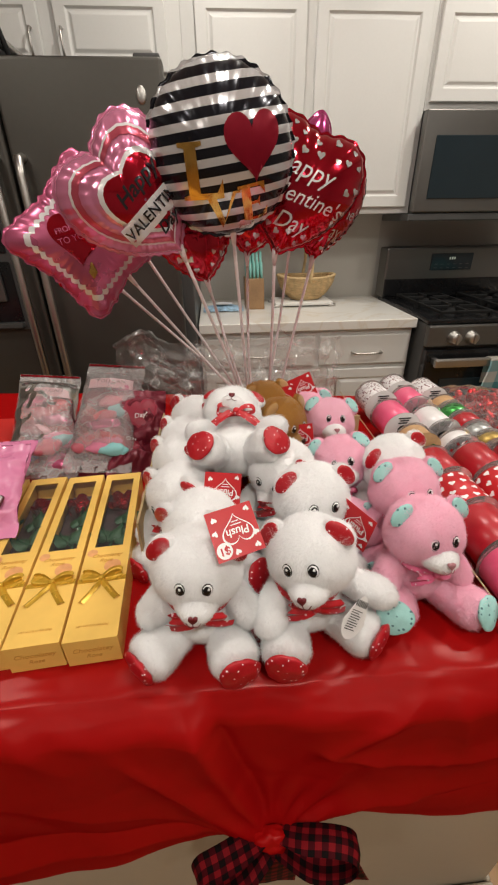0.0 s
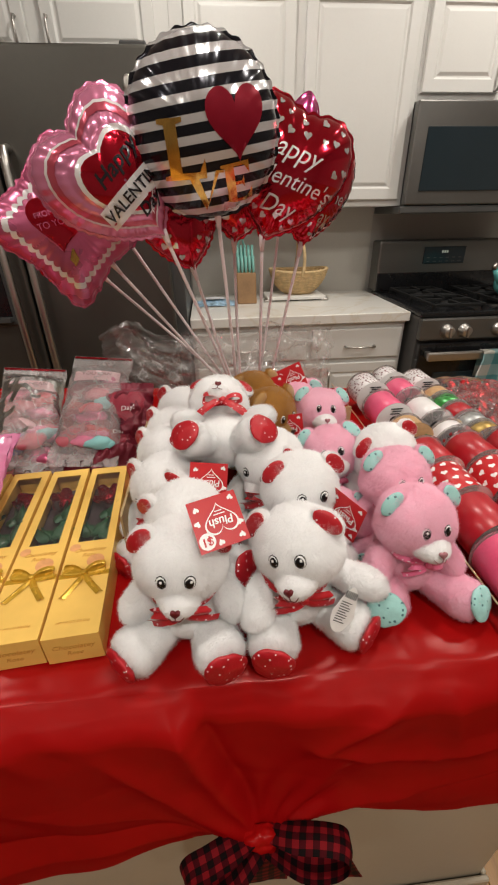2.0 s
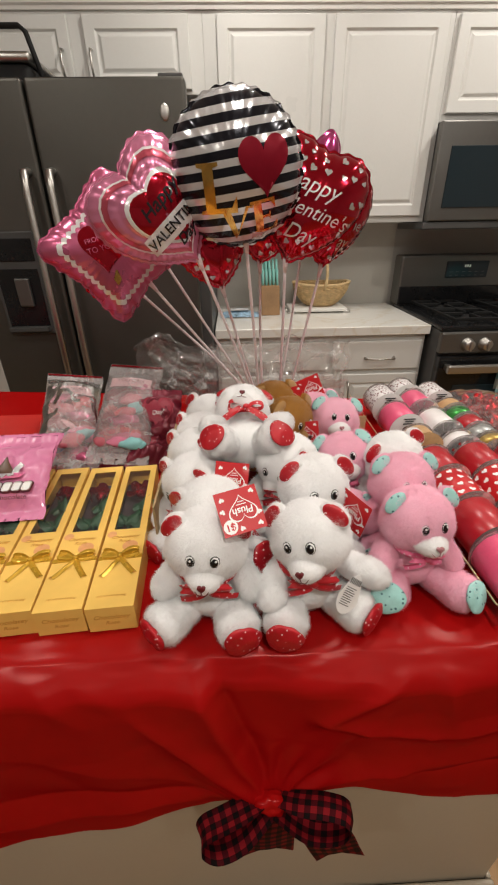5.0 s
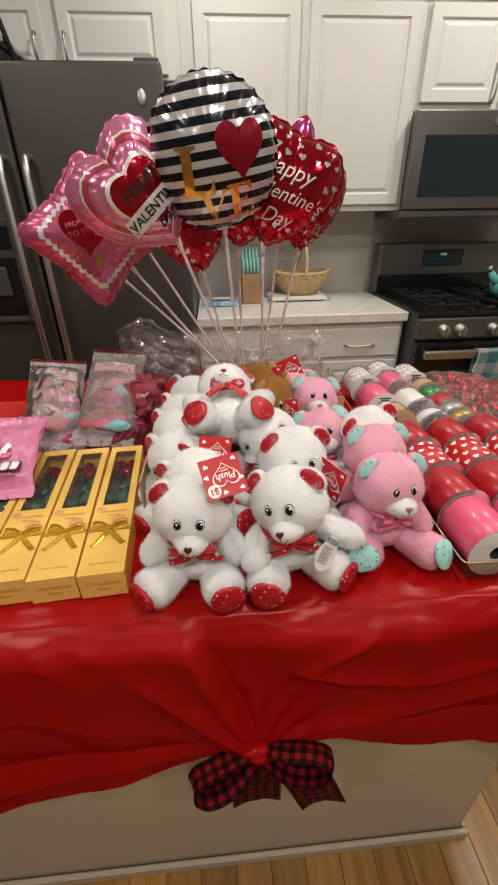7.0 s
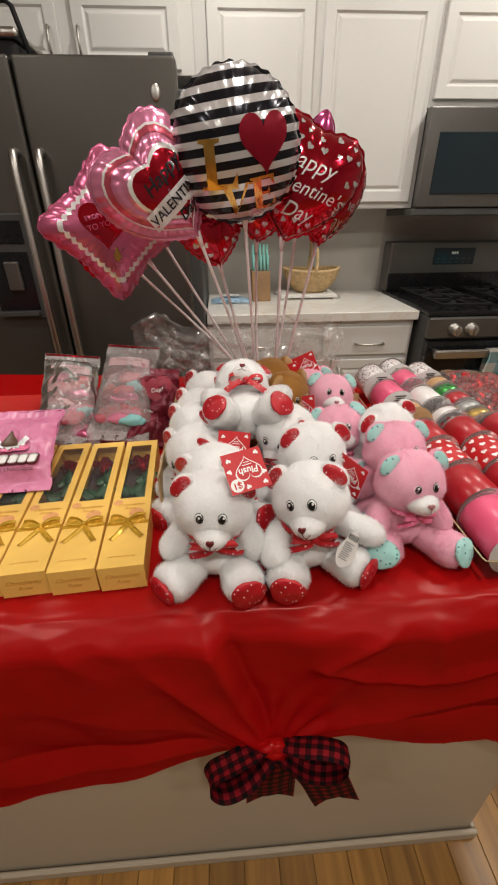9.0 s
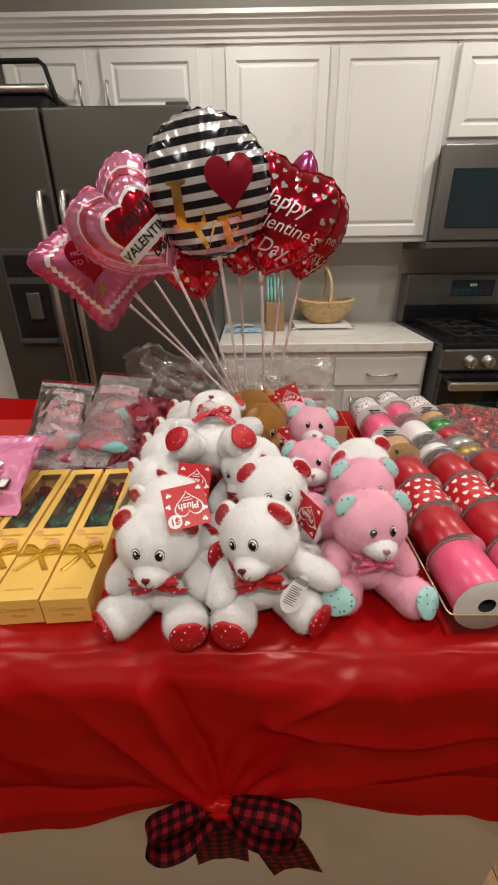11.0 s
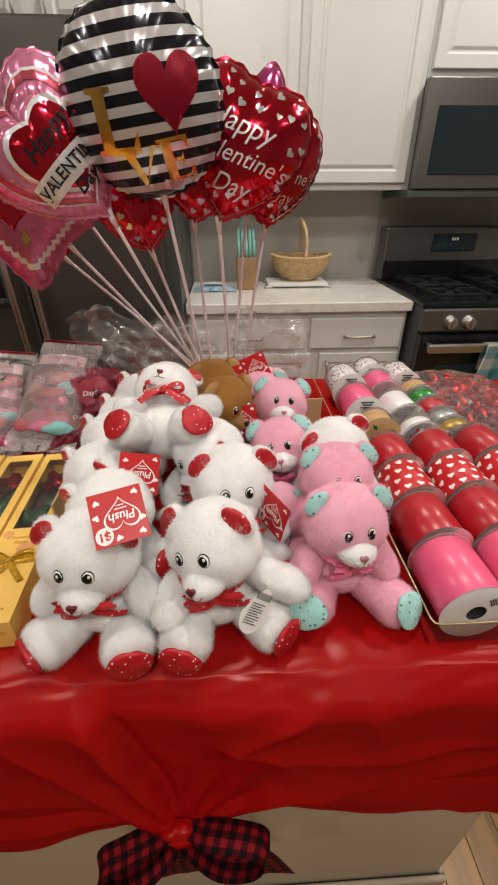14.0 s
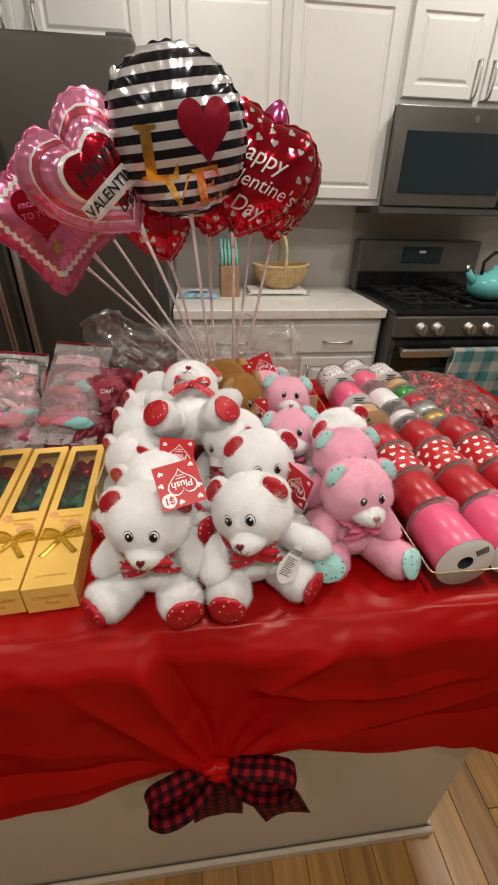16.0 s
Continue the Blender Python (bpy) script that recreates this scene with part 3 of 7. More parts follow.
# kettle on the range
M_TEAL = plain("teal_enamel", (0.13, 0.47, 0.46), 0.14, vary=0.05, scale=5)
kettle = thing("kettle", pose(1.570, 2.04, 0.963), "teal enamel kettle on the cooktop", "kettle")
part("pot", lathe([(0, 0), (0.085, 0), (0.112, 0.03), (0.118, 0.06), (0.10, 0.095), (0.06, 0.115), (0.045, 0.12), (0, 0.121)], 36), M_TEAL, kettle, smooth=True)
part("lid", lathe([(0.046, 0.119), (0.046, 0.125), (0.02, 0.133), (0.012, 0.135), (0.014, 0.15), (0, 0.156)], 28), M_TEAL, kettle, smooth=True)
part("spout", tube([(-0.09, 0, 0.07), (-0.125, 0, 0.095), (-0.15, 0, 0.13)], [0.028, 0.02, 0.014], 14), M_TEAL, kettle, smooth=True)
part("whistle", tube([(-0.15, 0, 0.13), (-0.157, 0, 0.142), (-0.148, 0, 0.155)], [0.015, 0.015, 0.006], 12), M_STEEL, kettle, "steel spout cap", smooth=True)
part("handle", tube([(-0.07, 0, 0.11), (-0.075, 0, 0.17), (-0.03, 0, 0.215), (0.03, 0, 0.215), (0.075, 0, 0.17), (0.07, 0, 0.11)], 0.009, 12), M_BLACKM, kettle, "black arched handle", smooth=True)

# towel over the oven handle
M_GING = checked("teal_gingham", (0.66, 0.64, 0.58), (0.30, 0.48, 0.49), (0.10, 0.31, 0.34), 0.105, 0.95)


def uv_sheet(bm, nu, nv, su, sv):
    """UVs in metres for a sheet made by grid_mesh."""
    lay = bm.loops.layers.uv.new("uv")
    bm.verts.ensure_lookup_table()
    for f in bm.faces:
        for l in f.loops:
            i, j = divmod(l.vert.index, nv + 1)
            l[lay].uv = (i / nu * su, j / nv * sv)
    return bm


def towel_at(u, v):
    x = 1.295 + 0.315 * u - 0.13 * max(0, v - 0.3) * (1 - u)
    s = v * 0.62 - 0.14
    wave = 0.010 * math.sin(u * 9 + v * 2) * min(1, abs(s) * 6) + 0.006 * noise.noise((u * 5, v * 5, 2))
    if s < 0:
        return (x, 1.828 - 0.004 + abs(wave) * 0.4, 0.764 + s)
    return (x, 1.787 - 0.01 * v - abs(wave), 0.764 - s)


bm = grid_mesh(36, 60, towel_at)
bm.verts.index_update()
uv_sheet(bm, 36, 60, 0.30, 0.62)
bmesh.ops.solidify(bm, geom=bm.faces[:], thickness=0.003)
solo("dish_towel", bm, M_GING, "teal and cream gingham towel over the oven handle", "towel", smooth=True)

# things on the worktop
M_WOODB = plain("knife_block_wood", (0.30, 0.17, 0.075), 0.5, vary=0.25, scale=14, fine=160)
M_TEALP = plain("mint_plastic", (0.22, 0.52, 0.46), 0.35, vary=0.05)
kb = thing("knife_block", pose(0.215, 2.36, 0.915), "wooden knife block with mint green handles", "knife block")
bm = box(-0.052, 0.052, -0.05, 0.07, 0, 0.155, 0.005)
for v in bm.verts:
    v.co.y += 0.25 * v.co.z
part("block", bm, M_WOODB, kb)
for r in range(2):
    for k in range(5):
        part("knife_handle", tube([(-0.04 + 0.02 * k, 0.0 + 0.05 * r, 0.15 + 0.0 * r), (-0.04 + 0.02 * k, 0.012 + 0.05 * r, 0.19 + 0.03 * r), (-0.04 + 0.02 * k, 0.025 + 0.05 * r, 0.235 + 0.05 * r)], [0.006, 0.0075, 0.007], 8), M_TEALP, kb, smooth=True)
part("shears_handle", tube([(-0.02, 0.08, 0.22), (-0.035, 0.1, 0.28), (-0.015, 0.105, 0.33), (0.0, 0.1, 0.28), (-0.008, 0.085, 0.22)], 0.007, 8), M_TEALP, kb, smooth=True)

M_BOARD = plain("white_board_plastic", (0.75, 0.74, 0.70), 0.5, vary=0.04)
board = thing("tray_board", pose(0.50, 2.44, 0.915), "white cutting board with grey metal feet", "cutting board")
part("slab", box(-0.17, 0.16, -0.10, 0.10, 0.008, 0.026, 0.004), M_BOARD, board)
for sx in (-0.165, 0.155):
    for sy in (-0.085, 0.085):
        part("foot", box(sx - 0.022, sx + 0.022, sy - 0.018, sy + 0.018, 0.0, 0.014, 0.004), M_STEEL, board)

M_WICK = plain("wicker", (0.60, 0.43, 0.22), 0.7, vary=0.3, scale=40, fine=240, bump=0.3, bump_scale=300)
basket = thing("wicker_basket", pose(0.52, 2.45, 0.942), "woven pale wicker basket with a hoop handle", "basket")
N_R = 13
for r in range(N_R):
    f = r / (N_R - 1)
    rx = 0.075 + 0.085 * f ** 0.7 + 0.012 * math.sin(f * 3.1)
    ry = 0.055 + 0.055 * f ** 0.7
    pts = []
    for k in range(49):
        a = 2 * math.pi * k / 48
        w = 0.003 * (1 if (k + r) % 2 else -1)
        pts.append(((rx + w) * math.cos(a), (ry + w) * math.sin(a), 0.006 + 0.115 * f + 0.010 * f * abs(math.cos(a)) ** 3))
    part("weave_strand", tube(pts, 0.0056 if r < N_R - 1 else 0.008, 8, False), M_WICK, basket, smooth=True)
for k in range(16):
    a = 2 * math.pi * k / 16
    pts = [((0.06 + 0.095 * f ** 0.7) * math.cos(a), (0.045 + 0.06 * f ** 0.7) * math.sin(a), 0.004 + 0.115 * f + 0.010 * f * abs(math.cos(a)) ** 3) for f in (0, 0.25, 0.5, 0.75, 1)]
    part("rib", tube(pts, 0.0038, 6), M_WICK, basket, smooth=True)
part("bottom", moved(lathe([(0, 0.0), (0.08, 0.002), (0.085, 0.010)], 32), Matrix.Diagonal((1, 0.72, 1, 1))), M_WICK, basket, smooth=True)
part("hoop_handle", tube([(0.0 + 0.012 * math.sin(a * 3), -0.115 * math.cos(a), 0.10 + 0.20 * math.sin(a)) for a in [math.pi * k / 20 for k in range(21)]], 0.0085, 10), M_WICK, basket, smooth=True)

M_PACKB = plain("blue_packet_print", (0.30, 0.45, 0.58), 0.35, vary=0.6, scale=30, fine=60)
M_PACKW = plain("white_packet_print", (0.70, 0.72, 0.74), 0.35, vary=0.2, scale=25)
pk = thing("wipes_packet", pose(0.04, 2.33, 0.916), "blue and white plastic packet lying on the worktop", "packet")
part("pouch", grid_mesh(16, 12, lambda u, v: (-0.11 + 0.22 * u, -0.07 + 0.14 * v, 0.004 + 0.020 * (math.sin(math.pi * u) * math.sin(math.pi * v)) ** 0.5 + 0.006 * noise.noise((u * 5, v * 5, 7)))), M_PACKB, pk, smooth=True)
part("label", grid_mesh(8, 6, lambda u, v: (-0.05 + 0.1 * u, -0.03 + 0.06 * v, 0.034 + 0.004 * noise.noise((u * 3, v * 3, 3)))), M_PACKW, pk, "white label", smooth=True)

# ---- island ----
isl = thing("kitchen_island", pose(-0.4, 0.7, 0), "beige painted kitchen island under a red cover", "kitchen island")
part("base", box(-1.15, 0.548, 0.282, 0.98, 0.0, 0.872, 0.002, seg=1), M_ISLAND, isl, world=True)
part("baseboard", box(-1.162, 0.560, 0.266, 0.2775, 0.0, 0.034, 0.003, seg=1), M_ISLAND, isl, "beige skirting strip", world=True)
part("baseboard", box(0.5485, 0.560, 0.2785, 0.98, 0.0, 0.034, 0.003, seg=1), M_ISLAND, isl, "beige skirting strip", world=True)
part("slab", box(-1.25, 0.80, 0.266, 0.990, 0.874, 0.910, 0.006), M_QUARTZ, isl, "white quartz top", world=True)

HEM_X = [-1.3, -0.6, -0.40, -0.30, -0.22, -0.14, -0.07, -0.02, 0.035, 0.10, 0.16, 0.25, 0.33, 0.40, 0.437, 0.48, 0.55, 0.65, 0.84]
HEM_Z = [0.44, 0.46, 0.503, 0.542, 0.546, 0.579, 0.611, 0.640, 0.650, 0.642, 0.626, 0.594, 0.572, 0.583, 0.562, 0.547, 0.50, 0.44, 0.42]
KNOT = (0.036, 0.216, 0.668)
# creases of the gathered cover: from x, z to x, z, half width, height (a valley when negative)
CREASES = [
    (0.025, 0.68, -0.066, 0.93, 0.026, 0.024), (0.035, 0.69, -0.030, 0.91, 0.012, -0.020),
    (0.02, 0.675, -0.13, 0.85, 0.030, 0.024), (0.0, 0.672, -0.30, 0.78, 0.045, 0.010),
    (0.03, 0.660, -0.36, 0.640, 0.020, -0.013), (-0.02, 0.640, -0.40, 0.575, 0.030, 0.010),
    (0.05, 0.675, 0.22, 0.712, 0.022, 0.026), (0.20, 0.710, 0.50, 0.760, 0.030, 0.012),
    (0.05, 0.664, 0.50, 0.672, 0.016, -0.012), (0.06, 0.70, 0.20, 0.86, 0.045, 0.009),
    (0.106, 0.832, 0.215, 0.905, 0.012, 0.012), (0.100, 0.830, 0.241, 0.787, 0.012, 0.012), (0.241, 0.787, 0.40, 0.798, 0.014, 0.010),
    (0.24, 0.92, 0.27, 0.80, 0.020, 0.008), (0.38, 0.92, 0.41, 0.78, 0.028, 0.010), (-0.26, 0.92, -0.19, 0.84, 0.024, 0.008),
]


def crease(x, z, x0, z0, x1, z1, w, h):
    """A sharp-backed fold along a line that dies away at both ends."""
    ex, ez = x1 - x0, z1 - z0
    n2 = ex * ex + ez * ez
    s = ((x - x0) * ex + (z - z0) * ez) / n2
    c = min(1.0, max(0.0, s))
    d = math.hypot(x - x0 - c * ex, z - z0 - c * ez)
    if d > 5 * w:
        return 0.0
    return h * math.exp(-math.sqrt(d * d + 4e-6) / w) * (0.35 + 0.65 * math.sin(math.pi * min(1, max(0, 0.12 + 0.8 * c))))


def cloth_at(u, v):
    x = -1.28 + 2.11 * u
    top = 0.919
    soft = 0.005 * noise.noise((x * 4, v * 6, 0)) + 0.003 * noise.noise((x * 13, v * 19, 5)) + 0.002 * noise.noise((x * 31, v * 40, 6))
    back = max(1.0, 1.08 - 0.13 * x)
    if v < 0.08:
        return (x, back + 0.005, top - 0.012 - (0.08 - v) / 0.08 * 0.25)
    if v < 0.5:
        f = (v - 0.08) / 0.42
        dip = 0.006 * max(0.0, f - 0.93) / 0.07
        near = max(0.0, (f - 0.72) / 0.28)
        facet = noise.voronoi((x * 13, f * 16, 7.0))[0]
        soft += 0.0085 * near * (facet[1] - facet[0])
        return (x, back - f * (back - 0.256), top + max(0, soft) * 0.6 - dip * dip / 0.006 + 0.002 * f ** 20 * noise.noise((x * 17, 4, 4)))
    f = (v - 0.5) / 0.5
    hem = float(np.interp(x, HEM_X, HEM_Z)) + 0.006 * noise.noise((x * 14, 8, 8))
    drop = f ** 1.35 * (top - 0.006 - hem)
    z = top - 0.006 - drop
    edge = min(1, drop / 0.035)
    y = 0.256 - 0.024 * math.sin(edge * math.pi / 2) - 0.008 * edge * noise.noise((x * 9, 3, 1))
    dx, dz = x - KNOT[0], z - KNOT[2]
    r = math.hypot(dx, dz) + 1e-5
    keep = min(1, drop / 0.04)
    y -= keep * sum(crease(x, z, *c) for c in CREASES)
    y -= keep * min(1, r / 0.15) * (0.012 * noise.noise((x * 4, z * 3, 9)) + 0.005 * noise.noise((x * 9 + z * 6, z * 8, 4)))
    a = math.atan2(dz, abs(dx))
    y -= 0.004 * keep * math.sin(a * 17 + dx * 9) * math.exp(-((r - 0.05) / 0.05) ** 2)
    y -= 0.010 * math.exp(-(r / 0.05) ** 2)
    facet = noise.voronoi((x * 7 + 0.4 * noise.noise((x * 9, z * 9, 2)), z * 9, 3.0))[0]
    y -= 0.0045 * keep * (facet[1] - facet[0])
    z += soft * 0.6
    return (x, min(y, 0.256), z)


solo("table_cover", grid_mesh(400, 250, cloth_at), M_CLOTH, "glossy red plastic cover draped over the island", "tablecloth", smooth=True)

# buffalo plaid bow on the cover
M_PLAID = checked("buffalo_plaid", (0.006, 0.003, 0.003), (0.050, 0.003, 0.005), (0.17, 0.007, 0.010), 0.016, 0.65)
M_PLAID.node_tree.nodes["Principled BSDF"].inputs["Specular IOR Level"].default_value = 0.08


def ribbon(points, width, across=(0, 1, 0), lean=0.0):
    """A flat band along points, as wide as width across the given way."""
    pts = [Vector(p) for p in points]
    n = len(pts) - 1
    lengths = [0.0]
    for a, b in zip(pts, pts[1:]):
        lengths.append(lengths[-1] + (b - a).length)
    ac = Vector(across).normalized()
    bm = bmesh.new()
    lay = bm.loops.layers.uv.new("uv")
    k = 6
    vs = []
    for i, p in enumerate(pts):
        w = width[i] if isinstance(width, (list, tuple)) else width
        d = (pts[min(i + 1, n)] - pts[max(i - 1, 0)]).normalized()
        nrm = d.cross(ac).normalized()
        vs.append([bm.verts.new(p + ac * w * (j / k - 0.5) + nrm * 0.0015 * math.cos((j / k - 0.5) * 6)) for j in range(k + 1)])
    for i in range(n):
        for j in range(k):
            f = bm.faces.new((vs[i][j], vs[i + 1][j], vs[i + 1][j + 1], vs[i][j + 1]))
            for l, (ii, jj) in zip(f.loops, ((i, j), (i + 1, j), (i + 1, j + 1), (i, j + 1))):
                w = width[ii] if isinstance(width, (list, tuple)) else width
                l[lay].uv = (lengths[ii], (jj / k - 0.5) * w + 0.5005)
    return bm


def smooth_ball(rx, ry, rz, sub=3):
    bm = bmesh.new()
    bmesh.ops.create_icosphere(bm, subdivisions=sub, radius=1.0)
    for v in bm.verts:
        v.co = Vector((v.co.x * rx, v.co.y * ry, v.co.z * rz))
    return bm


def arc(points, n=10):
    """A smooth line through points."""
    P = [Vector(p) for p in points]
    P = [2 * P[0] - P[1]] + P + [2 * P[-1] - P[-2]]
    out = []
    for i in range(1, len(P) - 2):
        for k in range(n):
            s = k / n
            a, b, c, d = P[i - 1:i + 3]
            out.append(0.5 * (2 * b + (c - a) * s + (2 * a - 5 * b + 4 * c - d) * s * s + (3 * b - a - 3 * c + d) * s ** 3))
    return out + [P[-2]]


bow = thing("ribbon_bow", pose(KNOT[0], KNOT[1] - 0.010, KNOT[2] + 0.020), "red and black plaid ribbon bow on the cover", "bow")
LW = [0.020, 0.022, 0.025, 0.028, 0.031, 0.034, 0.036, 0.038] + [0.039] * 60
for side, pts in ((-1, [(0, 0.006), (-0.032, 0.014), (-0.066, 0.010), (-0.092, -0.004), (-0.098, -0.022), (-0.076, -0.034), (-0.040, -0.024), (0, -0.006)]),
                  (1, [(0, 0.006), (0.036, 0.022), (0.072, 0.026), (0.100, 0.014), (0.108, -0.004), (0.088, -0.018), (0.046, -0.014), (0, -0.006)])):
    line = [(0.95 * x, -0.026 * min(1, abs(x) / 0.05) - 0.004 + 0.34 * z, 0.85 * z) for x, z in pts]
    part("loop", ribbon(arc(line, 6), LW, (side * 0.26, 0.86, -0.34)), M_PLAID, bow, smooth=True)


def tail(points, w):
    pts = arc(points)
    bm = ribbon(pts, [0.025 + (w - 0.025) * min(1, i / 8) for i in range(len(pts))], (1, 0, 0.15))
    bm.verts.ensure_lookup_table()
    last = bm.verts[-7:]
    d = (Vector(points[-1]) - Vector(points[-2])).normalized()
    for j, v in enumerate(last):
        v.co += d * (0.046 * abs(j / 3 - 1) - 0.020)
    return bm


part("tail", tail([(0, -0.010, -0.006), (-0.002, -0.014, -0.045), (-0.004, -0.014, -0.090), (-0.003, -0.010, -0.146)], 0.078), M_PLAID, bow, smooth=True)
part("tail", tail([(0.004, -0.004, -0.006), (0.040, -0.010, -0.040), (0.076, -0.012, -0.094), (0.104, -0.010, -0.180)], 0.076), M_PLAID, bow, smooth=True)
bm = smooth_ball(0.021, 0.012, 0.015, 4)
for v in bm.verts:
    q = Vector(v.co)
    v.co *= 1 + 0.30 * noise.noise(q * 75) + 0.22 * abs(noise.noise(q * 150))
part("knot", bm, M_CLOTH, bow, "gathered red plastic knot", m=pose(0, -0.010, 0.004), smooth=True)

# ---- plush bears ----
def dotted(name, base, dot, scale, size=0.28, rough=0.5, metal=0.0, coat=0.0):
    """A ground colour with small round spots."""
    m, t, b = nodes_of(name)
    co = t.nodes.new("ShaderNodeTexCoord")
    vo = t.nodes.new("ShaderNodeTexVoronoi")
    vo.inputs["Scale"].default_value = scale
    t.links.new(co.outputs["Object"], vo.inputs["Vector"])
    lt = t.nodes.new("ShaderNodeMath")
    lt.operation = "LESS_THAN"
    lt.inputs[1].default_value = size
    t.links.new(vo.outputs["Distance"], lt.inputs[0])
    nz = t.nodes.new("ShaderNodeTexNoise")
    nz.inputs["Scale"].default_value = 60
    t.links.new(co.outputs["Object"], nz.inputs["Vector"])
    mr = t.nodes.new("ShaderNodeMapRange")
    mr.inputs["To Min"].default_value, mr.inputs["To Max"].default_value = 0.7, 1.25
    t.links.new(nz.outputs["Fac"], mr.inputs["Value"])
    sc = t.nodes.new("ShaderNodeVectorMath")
    sc.operation = "SCALE"
    sc.inputs[0].default_value = base
    t.links.new(mr.outputs[0], sc.inputs["Scale"])
    mix = t.nodes.new("ShaderNodeMix")
    mix.data_type = "RGBA"
    mix.inputs["B"].default_value = (*dot, 1)
    t.links.new(sc.outputs[0], mix.inputs["A"])
    t.links.new(lt.outputs[0], mix.inputs["Factor"])
    t.links.new(mix.outputs["Result"], b.inputs["Base Color"])
    b.inputs["Roughness"].default_value = rough
    b.inputs["Metallic"].default_value = metal
    b.inputs["Coat Weight"].default_value = coat
    fine = t.nodes.new("ShaderNodeTexNoise")
    fine.inputs["Scale"].default_value = 420
    t.links.new(co.outputs["Object"], fine.inputs["Vector"])
    bp = t.nodes.new("ShaderNodeBump")
    bp.inputs["Strength"].default_value, bp.inputs["Distance"].default_value = 0.35, 0.001
    t.links.new(fine.outputs["Fac"], bp.inputs["Height"])
    t.links.new(bp.outputs[0], b.inputs["Normal"])
    return m


def fur_mat(name, colour, tone=0.05):
    m = plain(name, colour, 0.95, vary=tone, scale=30, fine=500, sheen=0.5, spec=0.05, bump=0.2, bump_scale=420)
    return m


M_FUR = {"white": fur_mat("white_plush", (0.88, 0.877, 0.872)), "pink": fur_mat("pink_plush", (0.88, 0.52, 0.63), 0.05), "brown": fur_mat("brown_plush", (0.38, 0.185, 0.042), 0.1)}
def pile_mat(name, colour):
    """Thin fibre tips that let half the light through."""
    m = bpy.data.materials.new(name)
    m.use_nodes = True
    t = m.node_tree
    t.nodes.remove(t.nodes["Principled BSDF"])
    df, tl, mx = t.nodes.new("ShaderNodeBsdfDiffuse"), t.nodes.new("ShaderNodeBsdfTranslucent"), t.nodes.new("ShaderNodeMixShader")
    co, nz, mr, sc = t.nodes.new("ShaderNodeTexCoord"), t.nodes.new("ShaderNodeTexNoise"), t.nodes.new("ShaderNodeMapRange"), t.nodes.new("ShaderNodeVectorMath")
    nz.inputs["Scale"].default_value = 60
    mr.inputs["To Min"].default_value, mr.inputs["To Max"].default_value = 0.95, 1.05
    sc.operation = "SCALE"
    sc.inputs[0].default_value = colour
    t.links.new(co.outputs["Object"], nz.inputs["Vector"])
    t.links.new(nz.outputs["Fac"], mr.inputs["Value"])
    t.links.new(mr.outputs[0], sc.inputs["Scale"])
    for s in (df, tl):
        t.links.new(sc.outputs[0], s.inputs[0])
    mx.inputs[0].default_value = 0.5
    t.links.new(df.outputs[0], mx.inputs[1])
    t.links.new(tl.outputs[0], mx.inputs[2])
    t.links.new(mx.outputs[0], t.nodes["Material Output"].inputs[0])
    return m


M_SHORT = fur_mat("white_short_plush", (0.87, 0.865, 0.86))
M_PAD = {"white": dotted("red_glitter_fabric", (0.46, 0.006, 0.014), (0.88, 0.74, 0.74), 125, 0.13, 0.42, 0.12, 0.05), "pink": dotted("aqua_print_fabric", (0.36, 0.66, 0.62), (0.06, 0.16, 0.17), 120, 0.19, 0.7), "brown": fur_mat("tan_plush", (0.42, 0.24, 0.09))}
M_PILE = {"white_plush": pile_mat("white_pile", (0.95, 0.949, 0.945)), "pink_plush": pile_mat("pink_pile", (0.94, 0.62, 0.72)), "brown_plush": pile_mat("brown_pile", (0.46, 0.23, 0.055)), "white_short_plush": pile_mat("white_short_pile", (0.93, 0.925, 0.92)), "tan_plush": pile_mat("tan_pile", (0.45, 0.26, 0.1))}
M_EYE = plain("black_eye", (0.008, 0.007, 0.007), 0.08, vary=0.05, rough_vary=0.02)
M_EYEW = plain("white_eye_print", (0.82, 0.82, 0.80), 0.3)
M_NOSE = {"white": plain("red_nose", (0.14, 0.010, 0.014), 0.45), "pink": plain("rose_nose", (0.45, 0.20, 0.22), 0.5), "brown": plain("dark_nose", (0.05, 0.02, 0.012), 0.4)}
M_RIB = {"white": dotted("red_dot_ribbon", (0.52, 0.012, 0.02), (0.85, 0.70, 0.70), 190, 0.22, 0.35), "pink": dotted("pink_dot_ribbon", (0.80, 0.16, 0.30), (0.9, 0.75, 0.78), 190, 0.22, 0.4), "brown": dotted("magenta_dot_ribbon", (0.70, 0.05, 0.22), (0.9, 0.6, 0.7), 190, 0.22, 0.4)}
M_TAG = plain("red_tag_card", (0.52, 0.010, 0.014), 0.42, vary=0.04, coat=0.08)
M_TAGW = plain("white_tag_print", (0.84, 0.83, 0.81), 0.35)
M_INK = plain("dark_ink", (0.03, 0.03, 0.03), 0.5)
PLUSH = {}


